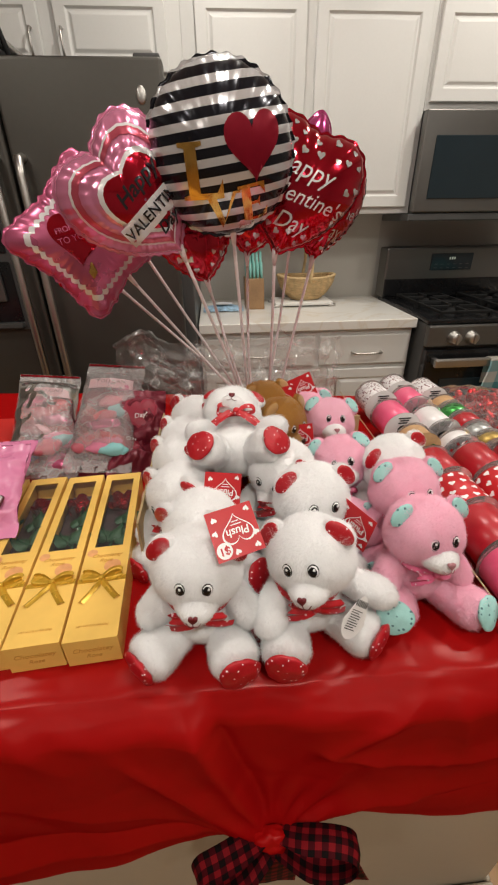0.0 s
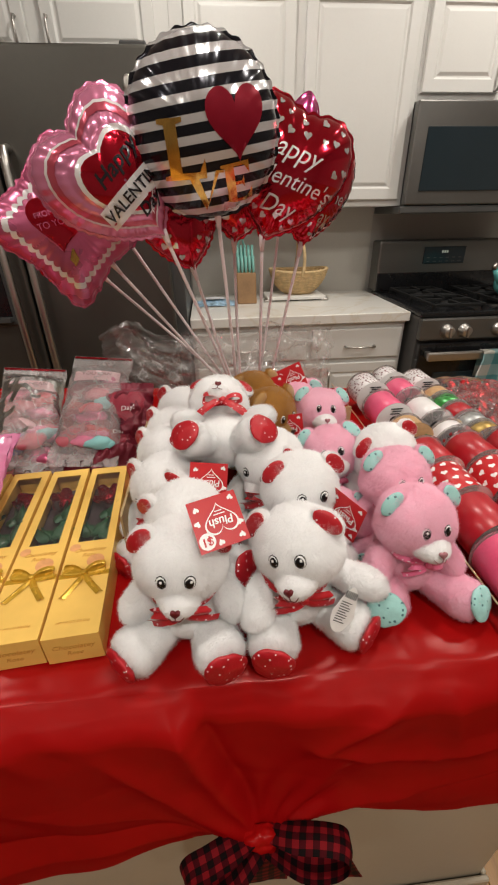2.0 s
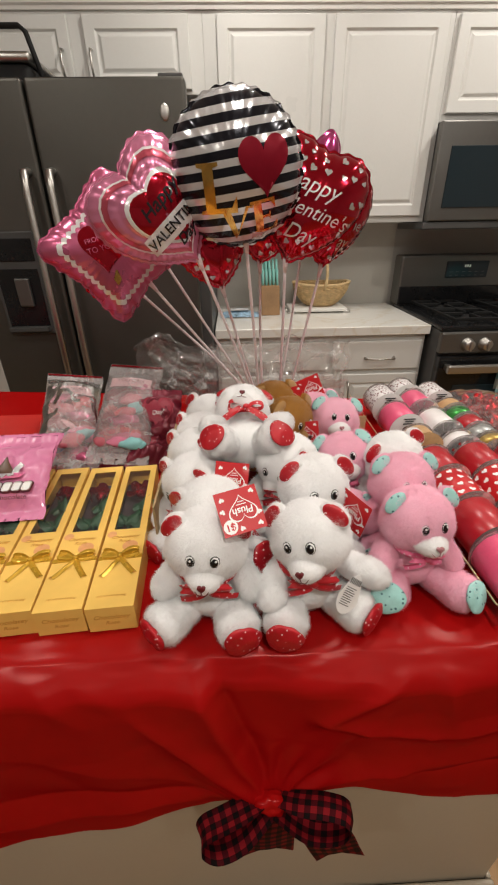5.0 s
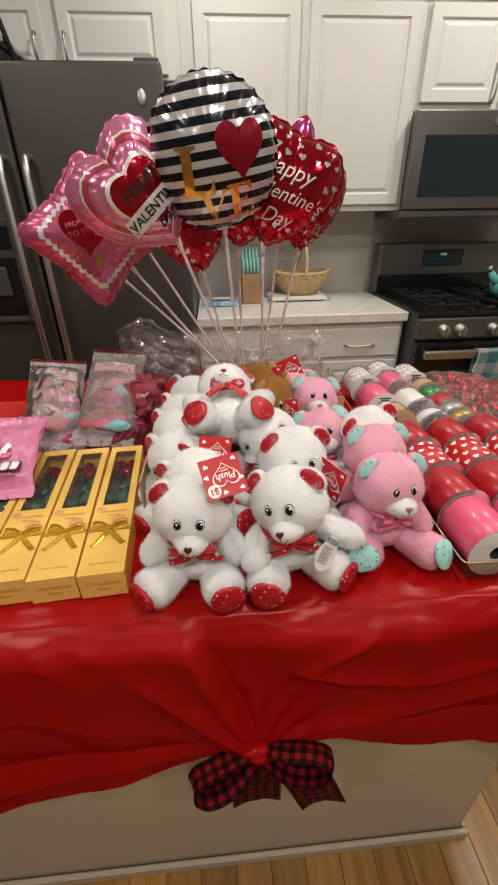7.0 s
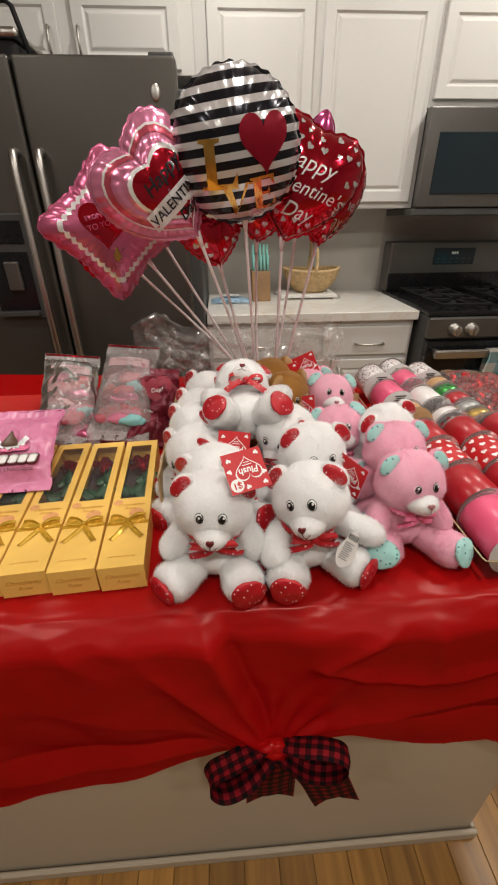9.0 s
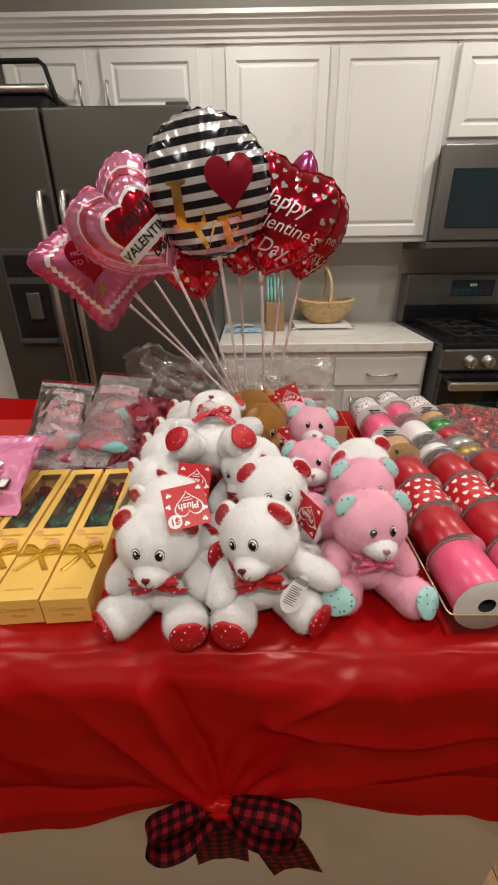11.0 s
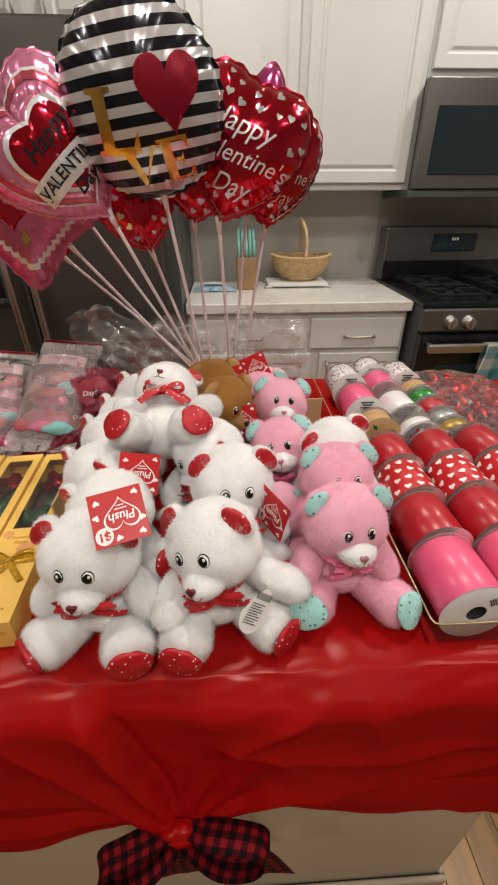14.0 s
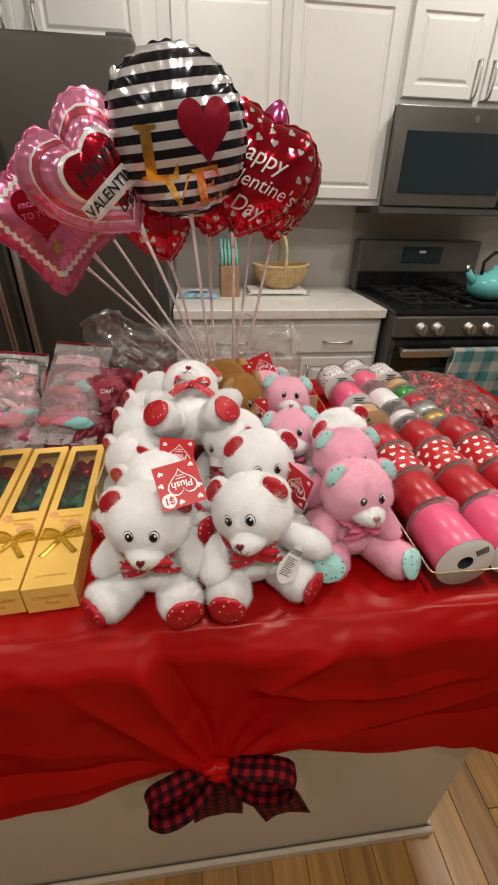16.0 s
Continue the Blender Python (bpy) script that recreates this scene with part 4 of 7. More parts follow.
def plush(key, shape, hairs, length, sub=3, width=0.00024, sweep=(0, 0.15, -1.0), seed=1):
    """A stuffed form made from a ball by shape(), with a short pile of fine tufts."""
    if key in PLUSH:
        return PLUSH[key]
    rs = np.random.RandomState(seed)
    bm = bmesh.new()
    bmesh.ops.create_icosphere(bm, subdivisions=sub, radius=1.0)
    for v in bm.verts:
        v.co = Vector(shape(v.co.copy()))
    bm.normal_update()
    for v in bm.verts:
        v.co += v.normal * (0.0022 * noise.noise(v.co * 34) + 0.0008 * noise.noise(v.co * 90))
    bmesh.ops.triangulate(bm, faces=bm.faces[:])
    bm.normal_update()
    V = np.array([v.co[:] for v in bm.verts])
    NV = np.array([v.normal[:] for v in bm.verts])
    F = np.array([[v.index for v in f.verts] for f in bm.faces])
    bm.free()
    A = 0.5 * np.linalg.norm(np.cross(V[F[:, 1]] - V[F[:, 0]], V[F[:, 2]] - V[F[:, 0]]), axis=1)
    pick = rs.choice(len(F), hairs, p=A / A.sum())
    w = rs.dirichlet((1, 1, 1), hairs)
    P = (V[F[pick]] * w[:, :, None]).sum(1)
    N = (NV[F[pick]] * w[:, :, None]).sum(1)
    N /= np.linalg.norm(N, axis=1)[:, None]
    flow = np.array([noise.noise_vector(Vector(p) * 60)[:] for p in P])
    S = 0.6 * np.array(sweep)[None, :] + 1.0 * flow + 0.45 * rs.randn(hairs, 3)
    S -= N * (S * N).sum(1)[:, None]
    S /= np.linalg.norm(S, axis=1)[:, None] + 1e-9
    D = (0.30 + 0.60 * rs.rand(hairs) ** 2)[:, None] * N + 0.8 * S
    D /= np.linalg.norm(D, axis=1)[:, None]
    W = np.cross(D, N)
    W /= np.linalg.norm(W, axis=1)[:, None] + 1e-9
    L = 1.15 * length * (0.5 + rs.rand(hairs))[:, None]
    a = P - N * 0.0003 - W * width
    b = P - N * 0.0003 + W * width
    c = P + D * L - N * L * 0.08
    HV = np.stack([a, b, c], 1).reshape(-1, 3)
    base = len(V) + 3 * np.arange(hairs)
    verts = np.concatenate([V, HV]).tolist()
    faces = F.tolist() + [[k, k + 1, k + 2] for k in base.tolist()]
    me = bpy.data.meshes.new(key)
    me.from_pydata(verts, [], faces)
    me.polygons.foreach_set("use_smooth", [True] * len(me.polygons))
    me.polygons.foreach_set("material_index", [0] * len(F) + [1] * hairs)
    me.update()
    PLUSH[key] = me
    return me


def ellipsoid(rx, ry, rz, squash=None):
    def f(p):
        q = Vector((p.x * rx, p.y * ry, p.z * rz))
        return squash(p, q) if squash else q
    return f


def limb(length, r0, r1, flat_end=0.0):
    """From the origin along -y."""
    def f(p):
        s = (1 - p.y) / 2
        r = r0 + (r1 - r0) * s
        y = -length * s
        if p.y < -0.2:
            y -= (r1 * 0.45) * (abs(p.y) - 0.2)
        if p.y > 0.2:
            y += r0 * 0.6 * (p.y - 0.2)
        k = max(0.0, 1 - abs(p.y) ** (6 if flat_end else 3.2)) ** 0.5
        q = Vector((p.x, 0, p.z))
        q = q.normalized() if q.length > 1e-6 else q
        return Vector((q.x * r * k, y, q.z * r * k))
    return f


def head_squash(p, q):
    q.x *= 1 + 0.09 * math.exp(-((p.z + 0.40) / 0.45) ** 2)
    if p.z > 0.3:
        q.z *= 1 - 0.06 * (p.z - 0.3)
    return q


def muzzle_squash(p, q):
    """Narrower towards the nose, wide and low at the cheeks."""
    k = 1 + 0.22 * p.y - 0.10 * max(0.0, p.z)
    q.x *= k
    q.z *= 1 + 0.10 * p.y
    return q


def body_squash(p, q):
    k = 1 + 0.16 * math.exp(-((p.z + 0.45) / 0.5) ** 2) - 0.2 * max(0, p.z)
    q.x *= k
    q.y *= k
    if p.z < -0.8:
        q.z = q.z * 0.97
    return q


def along(a, b, spin=0.0):
    """Pose that lays -y from a to b."""
    a, b = Vector(a), Vector(b)
    return Matrix.Translation(a) @ (b - a).to_track_quat("-Y", "Z").to_matrix().to_4x4() @ Matrix.Rotation(spin, 4, "Y")


SHARED = {}


def with_mat(key, make, material, smooth=True):
    """Shared mesh data that already carries its material."""
    k = key + "|" + material.name
    if k not in SHARED:
        SHARED[k] = to_mesh(make(), key, smooth)
        SHARED[k].materials.append(material)
    return SHARED[k]


def fur_with(key, material, *args, **kw):
    k = key + "|" + material.name
    if k not in SHARED:
        me = plush(key, *args, **kw)
        me = me.copy()
        me.materials.append(material)
        me.materials.append(M_PILE[material.name])
        SHARED[k] = me
    return SHARED[k]


def ring_heart(w0, w1, n=40):
    bm = bmesh.new()
    a = [bm.verts.new((x, 0, z)) for x, z in heart_outline(n, w0)]
    b = [bm.verts.new((x, 0, z)) for x, z in heart_outline(n, w1)]
    for k in range(n):
        bm.faces.new((a[k], a[(k + 1) % n], b[(k + 1) % n], b[k]))
    return bm


def disc(r, n=24):
    return flat([(r * math.cos(2 * math.pi * k / n), r * math.sin(2 * math.pi * k / n)) for k in range(n)])


def tag_card(parent, m, group=True):
    """A red price card that faces -y in its own space, print on its face."""
    w, h = 0.024, 0.0245
    t = part("price_tag", with_mat("tag_card", lambda: box(-w, w, 0, 0.0006, -h, h), M_TAG, False), None, parent, "red card price tag with white hearts", m)

    def pr(name, bm_key, make, mat_, dx, dz, rot=0.0, lift=0.0004):
        part(name, with_mat(bm_key, make, mat_, False), None, t, m=m @ pose(dx, -lift, dz, 0, rot, 0))
    pr("heart_outline", "tag_heart_ring", lambda: ring_heart(0.0165, 0.0148), M_TAGW, -0.003, -0.003)
    pr("word", "tag_word", lambda: lettering("Plush", 0.0112, 0.1, 0.0001, bold=0.0002), M_TAGW, -0.003, 0.0005, lift=0.0006)
    pr("small_print", "tag_bar", lambda: flat([(-0.0055, -0.0005), (0.0055, -0.0005), (0.0055, 0.0005), (-0.0055, 0.0005)]), M_TAGW, -0.003, -0.0065)
    pr("small_print", "tag_bar2", lambda: flat([(-0.0035, -0.0005), (0.0035, -0.0005), (0.0035, 0.0005), (-0.0035, 0.0005)]), M_TAGW, -0.003, -0.0095)
    pr("price_disc", "tag_disc", lambda: disc(0.0078), M_TAGW, 0.0150, 0.0150)
    pr("price", "tag_price", lambda: lettering("$1", 0.0105, 0, 0.0001, bold=0.0003), M_TAG, 0.0150, 0.0150, lift=0.0008)
    for dx, dz, r in ((-0.018, 0.018, 10), (-0.020, 0.006, -20), (-0.018, -0.019, 15), (0.017, -0.016, -10), (0.019, -0.003, 30), (0.003, 0.019, -15)):
        pr("printed_heart", "tag_small_heart", lambda: flat(heart_outline(16, 0.0032)), M_TAGW, dx, dz, r)
    return t


def ribbon_bow_parts(parent, col, m, size=1.0, tails=True):
    mat_ = M_RIB[col]
    for s in (-1, 1):
        part("bow_loop", with_mat("bow_loop%d" % s, lambda: ribbon(arc([(0, 0, 0), (s * 0.010, -0.005, 0.006), (s * 0.020, -0.004, 0.006), (s * 0.021, 0.001, -0.002), (s * 0.012, 0.003, -0.003), (0, 0, 0)], 5), 0.010, (0, 0.35, 1)), mat_), None, parent, m=m)
        if tails:
            part("bow_tail", with_mat("bow_tail%d" % s, lambda: ribbon(arc([(0, -0.001, 0), (s * 0.008, -0.004, -0.006), (s * 0.018, -0.002, -0.014), (s * 0.026, 0.002, -0.020)], 5), 0.011, (s * 0.6, 0.2, 0.8)), mat_), None, parent, m=m)
    part("bow_knot", with_mat("bow_knot", lambda: smooth_ball(0.004, 0.004, 0.005, 2), mat_), None, parent, m=m @ pose(0, -0.003, 0))


def sole_pad():
    """A flat stitched sole: uneven outline, slightly dimpled."""
    bm = smooth_ball(0.0222, 0.0062, 0.0212, 4)
    for v in bm.verts:
        a = math.atan2(v.co.z, v.co.x)
        k = 1 + 0.045 * math.sin(3 * a + 1) + 0.012 * math.sin(7 * a)
        v.co.x, v.co.z = v.co.x * k, v.co.z * k
        v.co.y += 0.0012 * noise.noise(v.co * 110) 
    return bm


def bear(col, m, label, head=(0, 0, 0), legs=None, arms=None, bow=True, tag=None, toes=0.0, lean=(0, 0, 0), size=1.0, full=True, asleep=False, shift=(0, 0, 0)):
    """A seated plush bear that faces -y and sits at z = 0."""
    fur, pad = M_FUR[col], M_PAD[col]
    b = thing("plush_bear", m @ Matrix.Scale(size, 4), label, "plush toy", "plush bears")
    B = pose(0, 0, 0, *lean)
    dense = 1.0 if full else 0.6
    tagk = "" if full else "_far"
    part("body", fur_with("bear_body" + tagk, fur, ellipsoid(0.041, 0.036, 0.053, body_squash), int(30000 * dense), 0.0042, 4), None, b, m=B @ pose(0, 0.006, 0.052))
    H = B @ pose(shift[0], -0.004 + shift[1], 0.117 + shift[2]) @ pose(0, 0, 0, *head)
    hd = part("head", fur_with("bear_head" + tagk, fur, ellipsoid(0.0465, 0.0440, 0.0455, head_squash), int(32000 * dense), 0.0038, 4, seed=2), None, b, m=H)
    mz = -0.010 if col == "white" else -0.008
    light = M_SHORT if col != "brown" else M_PAD["brown"]
    part("muzzle", fur_with("bear_muzzle", light, ellipsoid(0.0225, 0.0200, 0.0175, muzzle_squash), 7000, 0.0022, 3, seed=3), None, hd, m=H @ pose(0, -0.0372, mz - 0.006))
    part("nose", with_mat("bear_nose", lambda: flat(heart_outline(24, 0.0047), 0, 0.003), M_NOSE[col]), None, hd, m=H @ pose(0, -0.0590, mz - 0.001, -12))
    part("mouth", with_mat("bear_mouth", lambda: join(tube([(0, -0.0010, -0.003), (0, 0.0002, -0.010)], 0.0005, 6), tube(arc([(-0.008, 0.0045, -0.0085), (-0.004, 0.001, -0.0115), (0, 0.0002, -0.010), (0.004, 0.001, -0.0115), (0.008, 0.0045, -0.0085)], 4), 0.0005, 6)), M_NOSE[col]), None, hd, m=H @ pose(0, -0.0587, mz))
    for s in (-1, 1):
        ez = 0.0130 if col == "white" else 0.0100
        E = H @ pose(s * 0.0136, -0.0405, ez, -16, 0, s * 17)
        if not asleep:
            part("eye_rim", with_mat("eye_rim", lambda: smooth_ball(0.0060, 0.0012, 0.0074, 2), M_EYE), None, hd, "black printed eye outline", m=E)
            part("eye_white", with_mat("eye_white", lambda: smooth_ball(0.0050, 0.0012, 0.0064, 2), M_EYEW), None, hd, "white printed eye ring", m=E @ pose(0, -0.0006, 0))
            part("eye", with_mat("eye_black", lambda: smooth_ball(0.0043, 0.0013, 0.0056, 2), M_EYE), None, hd, "shiny black eye", m=E @ pose(-s * 0.0007, -0.0012, -0.0006))
            # Eye highlight put on as a small white bead.
            part("eye_glint", with_mat("eye_glint", lambda: smooth_ball(0.0014, 0.0006, 0.0016, 2), M_EYEW), None, hd, m=E @ pose(0.0010, -0.0026, 0.0018))
        X = H @ pose(s * 0.0335, -0.004, 0.0270, -26, s * 48, s * -6)
        ear = part("ear", fur_with("bear_ear" + tagk, fur, ellipsoid(0.0190, 0.0075, 0.0120), int(5200 * dense), 0.0030, 3, seed=4), None, b, m=X @ pose(0, 0, 0.005))
        part("ear_lining", with_mat("ear_lining", lambda: smooth_ball(0.0168, 0.0036, 0.0098, 3), pad), None, ear, m=X @ pose(0, -0.0052, 0.0055))
    if col == "white":
        part("throat_fur", fur_with("bear_chin", fur, ellipsoid(0.024, 0.016, 0.012), 1600, 0.004, 3, seed=9), None, b, m=B @ pose(0, -0.022, 0.088))
    arms = arms or [((-0.034, -0.004, 0.082), (-0.056, -0.030, 0.040)), ((0.034, -0.004, 0.082), (0.056, -0.030, 0.040))]
    for a, c in arms:
        n = (Vector(c) - Vector(a)).length
        key = "bear_arm_%d" % round(n * 100)
        part("arm", fur_with(key + tagk, fur, limb(n, 0.0165, 0.0195), int(12000 * dense), 0.0042, 3, sweep=(0, -1, -0.2), seed=5), None, b, m=B @ along(a, c))
    legs = legs or [((-0.026, -0.010, 0.024), (-0.046, -0.058, 0.022)), ((0.026, -0.010, 0.024), (0.046, -0.058, 0.022))]
    for a, c in legs:
        n = (Vector(c) - Vector(a)).length
        key = "bear_leg_%d" % round(n * 100)
        Q = B @ along(a, c)
        lg = part("leg", fur_with(key + tagk, fur, limb(n, 0.021, 0.0275, 1), int(16000 * dense), 0.0046, 3, sweep=(0, -1, -0.1), seed=6), None, b, m=Q)
        part("paw_pad", with_mat("paw_pad", lambda: sole_pad(), pad), None, lg, "glittering red sole" if col == "white" else "", m=Q @ pose(0, -n - 0.0112 + 0.0001 * toes, 0.00025 * toes, -toes))
    if bow:
        ribbon_bow_parts(b, col, B @ pose(0, -0.043, 0.082, 12) @ Matrix.Diagonal((1.3 if col == "white" else 1.0, 1.0, 1.1 if col == "white" else 0.95, 1)))
        part("neck_ribbon", with_mat("neck_ribbon", lambda: ribbon([(0.037 * math.cos(a), 0.034 * math.sin(a), 0.006 * math.sin(a)) for a in [2 * math.pi * k / 32 for k in range(33)]], 0.010, (0, 0, 1)), M_RIB[col]), None, b, m=B @ pose(0, -0.006, 0.086))
    if tag is not None:
        tag_card(b, m.inverted() @ tag if size == 1.0 else (m @ Matrix.Scale(size, 4)).inverted() @ tag)
    return b


T = 0.921
WL = "white plush bear with red soles"
PL = "pink plush bear with aqua soles"
w1 = bear("white", pose(-0.033, 0.322, T, 0, 0, -2), WL + ", seated at the table edge", head=(4, 2, -2), shift=(0.0, 0, -0.002), tag=pose(0.007, 0.303, 1.0935, -50, 0, 10) @ pose(0, 0, 0, 0, 172, 0),
          legs=[((-0.026, -0.010, 0.024), (-0.060, -0.045, 0.018)), ((0.024, -0.010, 0.026), (0.038, -0.060, 0.027))],
          arms=[((-0.034, -0.002, 0.082), (-0.062, -0.012, 0.042)), ((0.034, -0.004, 0.080), (0.056, -0.022, 0.05))])
w2 = bear("white", pose(0.087, 0.325, T, 0, 0, 2), WL + ", leaning its head aside", head=(0, -16, -25), shift=(0.002, 0, 0.002),
          legs=[((-0.022, -0.010, 0.026), (-0.034, -0.062, 0.027)), ((0.030, -0.008, 0.026), (0.066, -0.045, 0.024))],
          arms=[((-0.034, -0.006, 0.076), (-0.050, -0.045, 0.046)), ((0.036, -0.004, 0.080), (0.094, -0.022, 0.058))])
lab = part("care_label", with_mat("care_label", lambda: flat([(0.0185 * math.cos(a) * (1.0 if math.sin(a) < 0 else 0.85 - 0.25 * math.sin(a)), 0.024 * math.sin(a)) for a in [2 * math.pi * k / 40 for k in range(40)]], 0, 0.0005), M_TAGW, False), None, w2, "white care label with printed bars", pose(0.042, -0.052, 0.068, -20, 42, 12))
bm = bmesh.new()
for k in range(9):
    box(-0.011, 0.006 - 0.004 * (k % 3 == 1), -0.0004, -0.0001, -0.014 + 0.0026 * k, -0.0132 + 0.0026 * k, 0, bm)
for k in range(7):
    box(-0.010 + 0.0028 * k, -0.0086 + 0.0028 * k, -0.0004, -0.0001, 0.012, 0.019, 0, bm)
part("printed_bars", bm, M_INK, lab, m=pose(0.042, -0.052, 0.068, -20, 42, 12))
w7 = bear("white", pose(0.110, 0.415, T + 0.012, 0, 0, 3), WL + ", seated in the second row", head=(4, 0, 4), tag=pose(0.153, 0.368, 1.034, -6, 0, -56) @ pose(0, 0, 0, 0, 190, 0))
w3 = bear("white", pose(-0.030, 0.392, T - 0.006, 0, 0, -12), WL + ", half hidden by a price tag", head=(26, -8, -12),
          legs=[((-0.026, -0.010, 0.024), (-0.046, -0.058, 0.022)), ((0.030, -0.002, 0.040), (0.067, -0.022, 0.060))])
w8 = bear("white", pose(0.082, 0.478, T + 0.012, 0, 0, -14), WL + ", packed behind another", head=(20, 6, -22))
w4 = bear("white", pose(-0.060, 0.468, T - 0.012, 0, 0, -18), WL + ", looking down in the row", head=(24, -6, -18), tag=pose(-0.004, 0.430, 1.050, -30, 0, 10) @ pose(0, 0, 0, 0, 192, 0))
w5 = bear("white", pose(-0.062, 0.550, T - 0.010, 0, 0, -16), WL + ", packed in the row", head=(18, -6, -20))
w6a = bear("white", pose(-0.058, 0.625, T - 0.014, 0, 0, -20), WL + ", packed in the row", head=(16, -4, -20), full=False)
w6 = bear("white", pose(-0.046, 0.700, T - 0.008, 0, 0, -14), WL + ", at the end of the row", head=(10, 0, -20), full=False)
p1 = bear("pink", pose(0.233, 0.357, T + 0.001, 0, 0, 4), PL + ", seated at the table edge", head=(-4, 0, 2),
          legs=[((-0.024, -0.010, 0.024), (-0.050, -0.055, 0.030)), ((0.026, -0.010, 0.024), (0.060, -0.064, 0.026))], toes=26, size=0.95)
p2 = bear("pink", pose(0.242, 0.436, T + 0.005, 0, 0, 2), PL + ", behind the first", head=(-8, 0, 2), size=0.95)
p3 = bear("pink", pose(0.184, 0.540, T - 0.012, 0, 0, -2), PL + ", with its head tilted", head=(-14, -12, -4), size=0.95)
p4 = bear("pink", pose(0.198, 0.662, T + 0.000, 0, 0, -4), PL + ", at the back of the row", head=(-16, 4, 2), size=0.95, full=False)
w9 = bear("white", pose(0.258, 0.512, T - 0.008, 0, 0, 4), WL + ", between two pink ones", head=(4, -14, 10))
pw = bear("pink", pose(0.172, 0.440, T, 0, 0, 0), "small pink plush bear squeezed low between others", head=(10, 0, 0), size=0.6, full=False)
br1 = bear("brown", pose(0.100, 0.632, T + 0.012, 0, 0, 10), "brown plush bear with a magenta ribbon", head=(10, 4, 30), tag=pose(0.128, 0.590, 1.034, -12, 0, -10) @ pose(0, 0, 0, 0, 172, 0), full=False)
br2 = bear("brown", pose(0.080, 0.705, T + 0.014, 0, 0, 6), "brown plush bear at the back of the row", head=(6, 0, 20), tag=pose(0.116, 0.694, 1.060, -12, 0, 5) @ pose(0, 0, 0, 0, 168, 0), full=False)
p5 = bear("pink", pose(0.165, 0.735, T - 0.01, 0, 0, -4), PL + ", hidden at the back", head=(14, 0, 0), tag=pose(0.156, 0.715, 1.074, -12, 0, 0) @ pose(0, 0, 0, 0, 158, 0), full=False)

# the bear lying on its back on top of the others, soles to the front
top_bear = bear("white", pose(0.017, 0.476, 1.052, -69, 0, -4), "white plush bear lying back on top of the others", head=(6, 4, 2), shift=(-0.007, 0, 0), asleep=True, bow=True, toes=8, size=0.93,
                legs=[((-0.026, -0.012, 0.024), (-0.045, -0.047, 0.006)), ((0.026, -0.012, 0.024), (0.052, -0.054, 0.006))],
                arms=[((-0.034, -0.002, 0.080), (-0.076, -0.008, 0.072)), ((0.034, -0.002, 0.080), (0.078, -0.010, 0.080))])

# open card tray under the rear rows
M_KRAFT = plain("kraft_card", (0.46, 0.33, 0.17), 0.7, vary=0.1, scale=20, fine=200)
dt = thing("display_tray", pose(0.0, 0.55, T - 0.002), "brown card display tray around the bears", "tray")
for n, b6 in (("side", (-0.121, -0.118, 0.43, 0.78, T - 0.001, T + 0.085)), ("back", (-0.118, 0.30, 0.777, 0.78, T - 0.001, T + 0.06))):
    part(n, box(*b6), M_KRAFT, dt, world=True)

# ---- foil balloons on sticks ----
def foil(name, colour, rough=0.12, metal=0.85, vary=0.1, scale=14):
    return plain(name, colour, rough, metal, vary=vary, scale=scale, fine=90, bump=0.12, bump_scale=30, rough_vary=0.05, coat=0.3)


M_F_RED = foil("red_foil", (0.52, 0.010, 0.030))
M_F_PINK = foil("pink_foil", (0.80, 0.27, 0.44), 0.22, 0.6)
M_F_MAG = foil("magenta_foil", (0.68, 0.10, 0.32), 0.2)
M_F_LPINK = foil("light_pink_foil", (0.56, 0.125, 0.24), 0.28, 0.55)
M_F_GOLD = foil("gold_foil_print", (0.72, 0.42, 0.10), 0.2, 0.9, 0.35, 25)
M_F_LRED = foil("rose_red_foil", (0.60, 0.10, 0.15), 0.24, 0.6)
M_F_WHITE = plain("white_foil_print", (0.78, 0.76, 0.76), 0.22, 0.25, vary=0.05, coat=0.3)
M_F_SILV = foil("silver_print", (0.72, 0.70, 0.70), 0.2, 0.7)
M_F_BLACK = plain("black_foil_print", (0.015, 0.014, 0.018), 0.2, 0.2, coat=0.3)
M_F_STRIPE = striped("black_white_foil", (0.014, 0.014, 0.02), (0.72, 0.71, 0.72), 0.0190, 0, 0.19, 0.55)
M_F_HRED = plain("matt_red_print", (0.22, 0.006, 0.018), 0.35, 0.3, vary=0.12, scale=40, spec=0.2)
M_STICK = plain("pinkish_white_stick", (0.92, 0.83, 0.83), 0.25, vary=0.05)


def r_round(a):
    return 1.0


def r_heart(a):
    """Polar outline of a plump heart, a measured from +x, +z up."""
    x, z = math.cos(a), math.sin(a)
    lo, hi = 0.0, 1.6
    for _ in range(26):
        mid = (lo + hi) / 2
        X, Z = x * mid * 1.12, z * mid * 1.05 + 0.10
        f = (X * X + Z * Z - 0.72) ** 3 - 1.05 * X * X * Z ** 3
        if f < 0:
            lo = mid
        else:
            hi = mid
    return lo


def r_plump(a):
    r = r_heart(a)
    return r + 0.7 * max(0.0, 0.90 - r) * max(0.0, math.sin(a))


def r_lobed(a):
    """A plump heart with a clear notch between two round lobes."""
    r = r_heart(a)
    return r + 0.34 * max(0.0, 0.90 - r) * max(0.0, math.sin(a))


def r_cushion(a):
    """A square with drawn-out corners and hollow, ruffled sides."""
    c, s = abs(math.cos(a)), abs(math.sin(a))
    return 0.735 / (c ** 11 + s ** 11) ** (1 / 11) * (0.945 - 0.060 * math.cos(4 * a) + 0.012 * math.cos(28 * a))


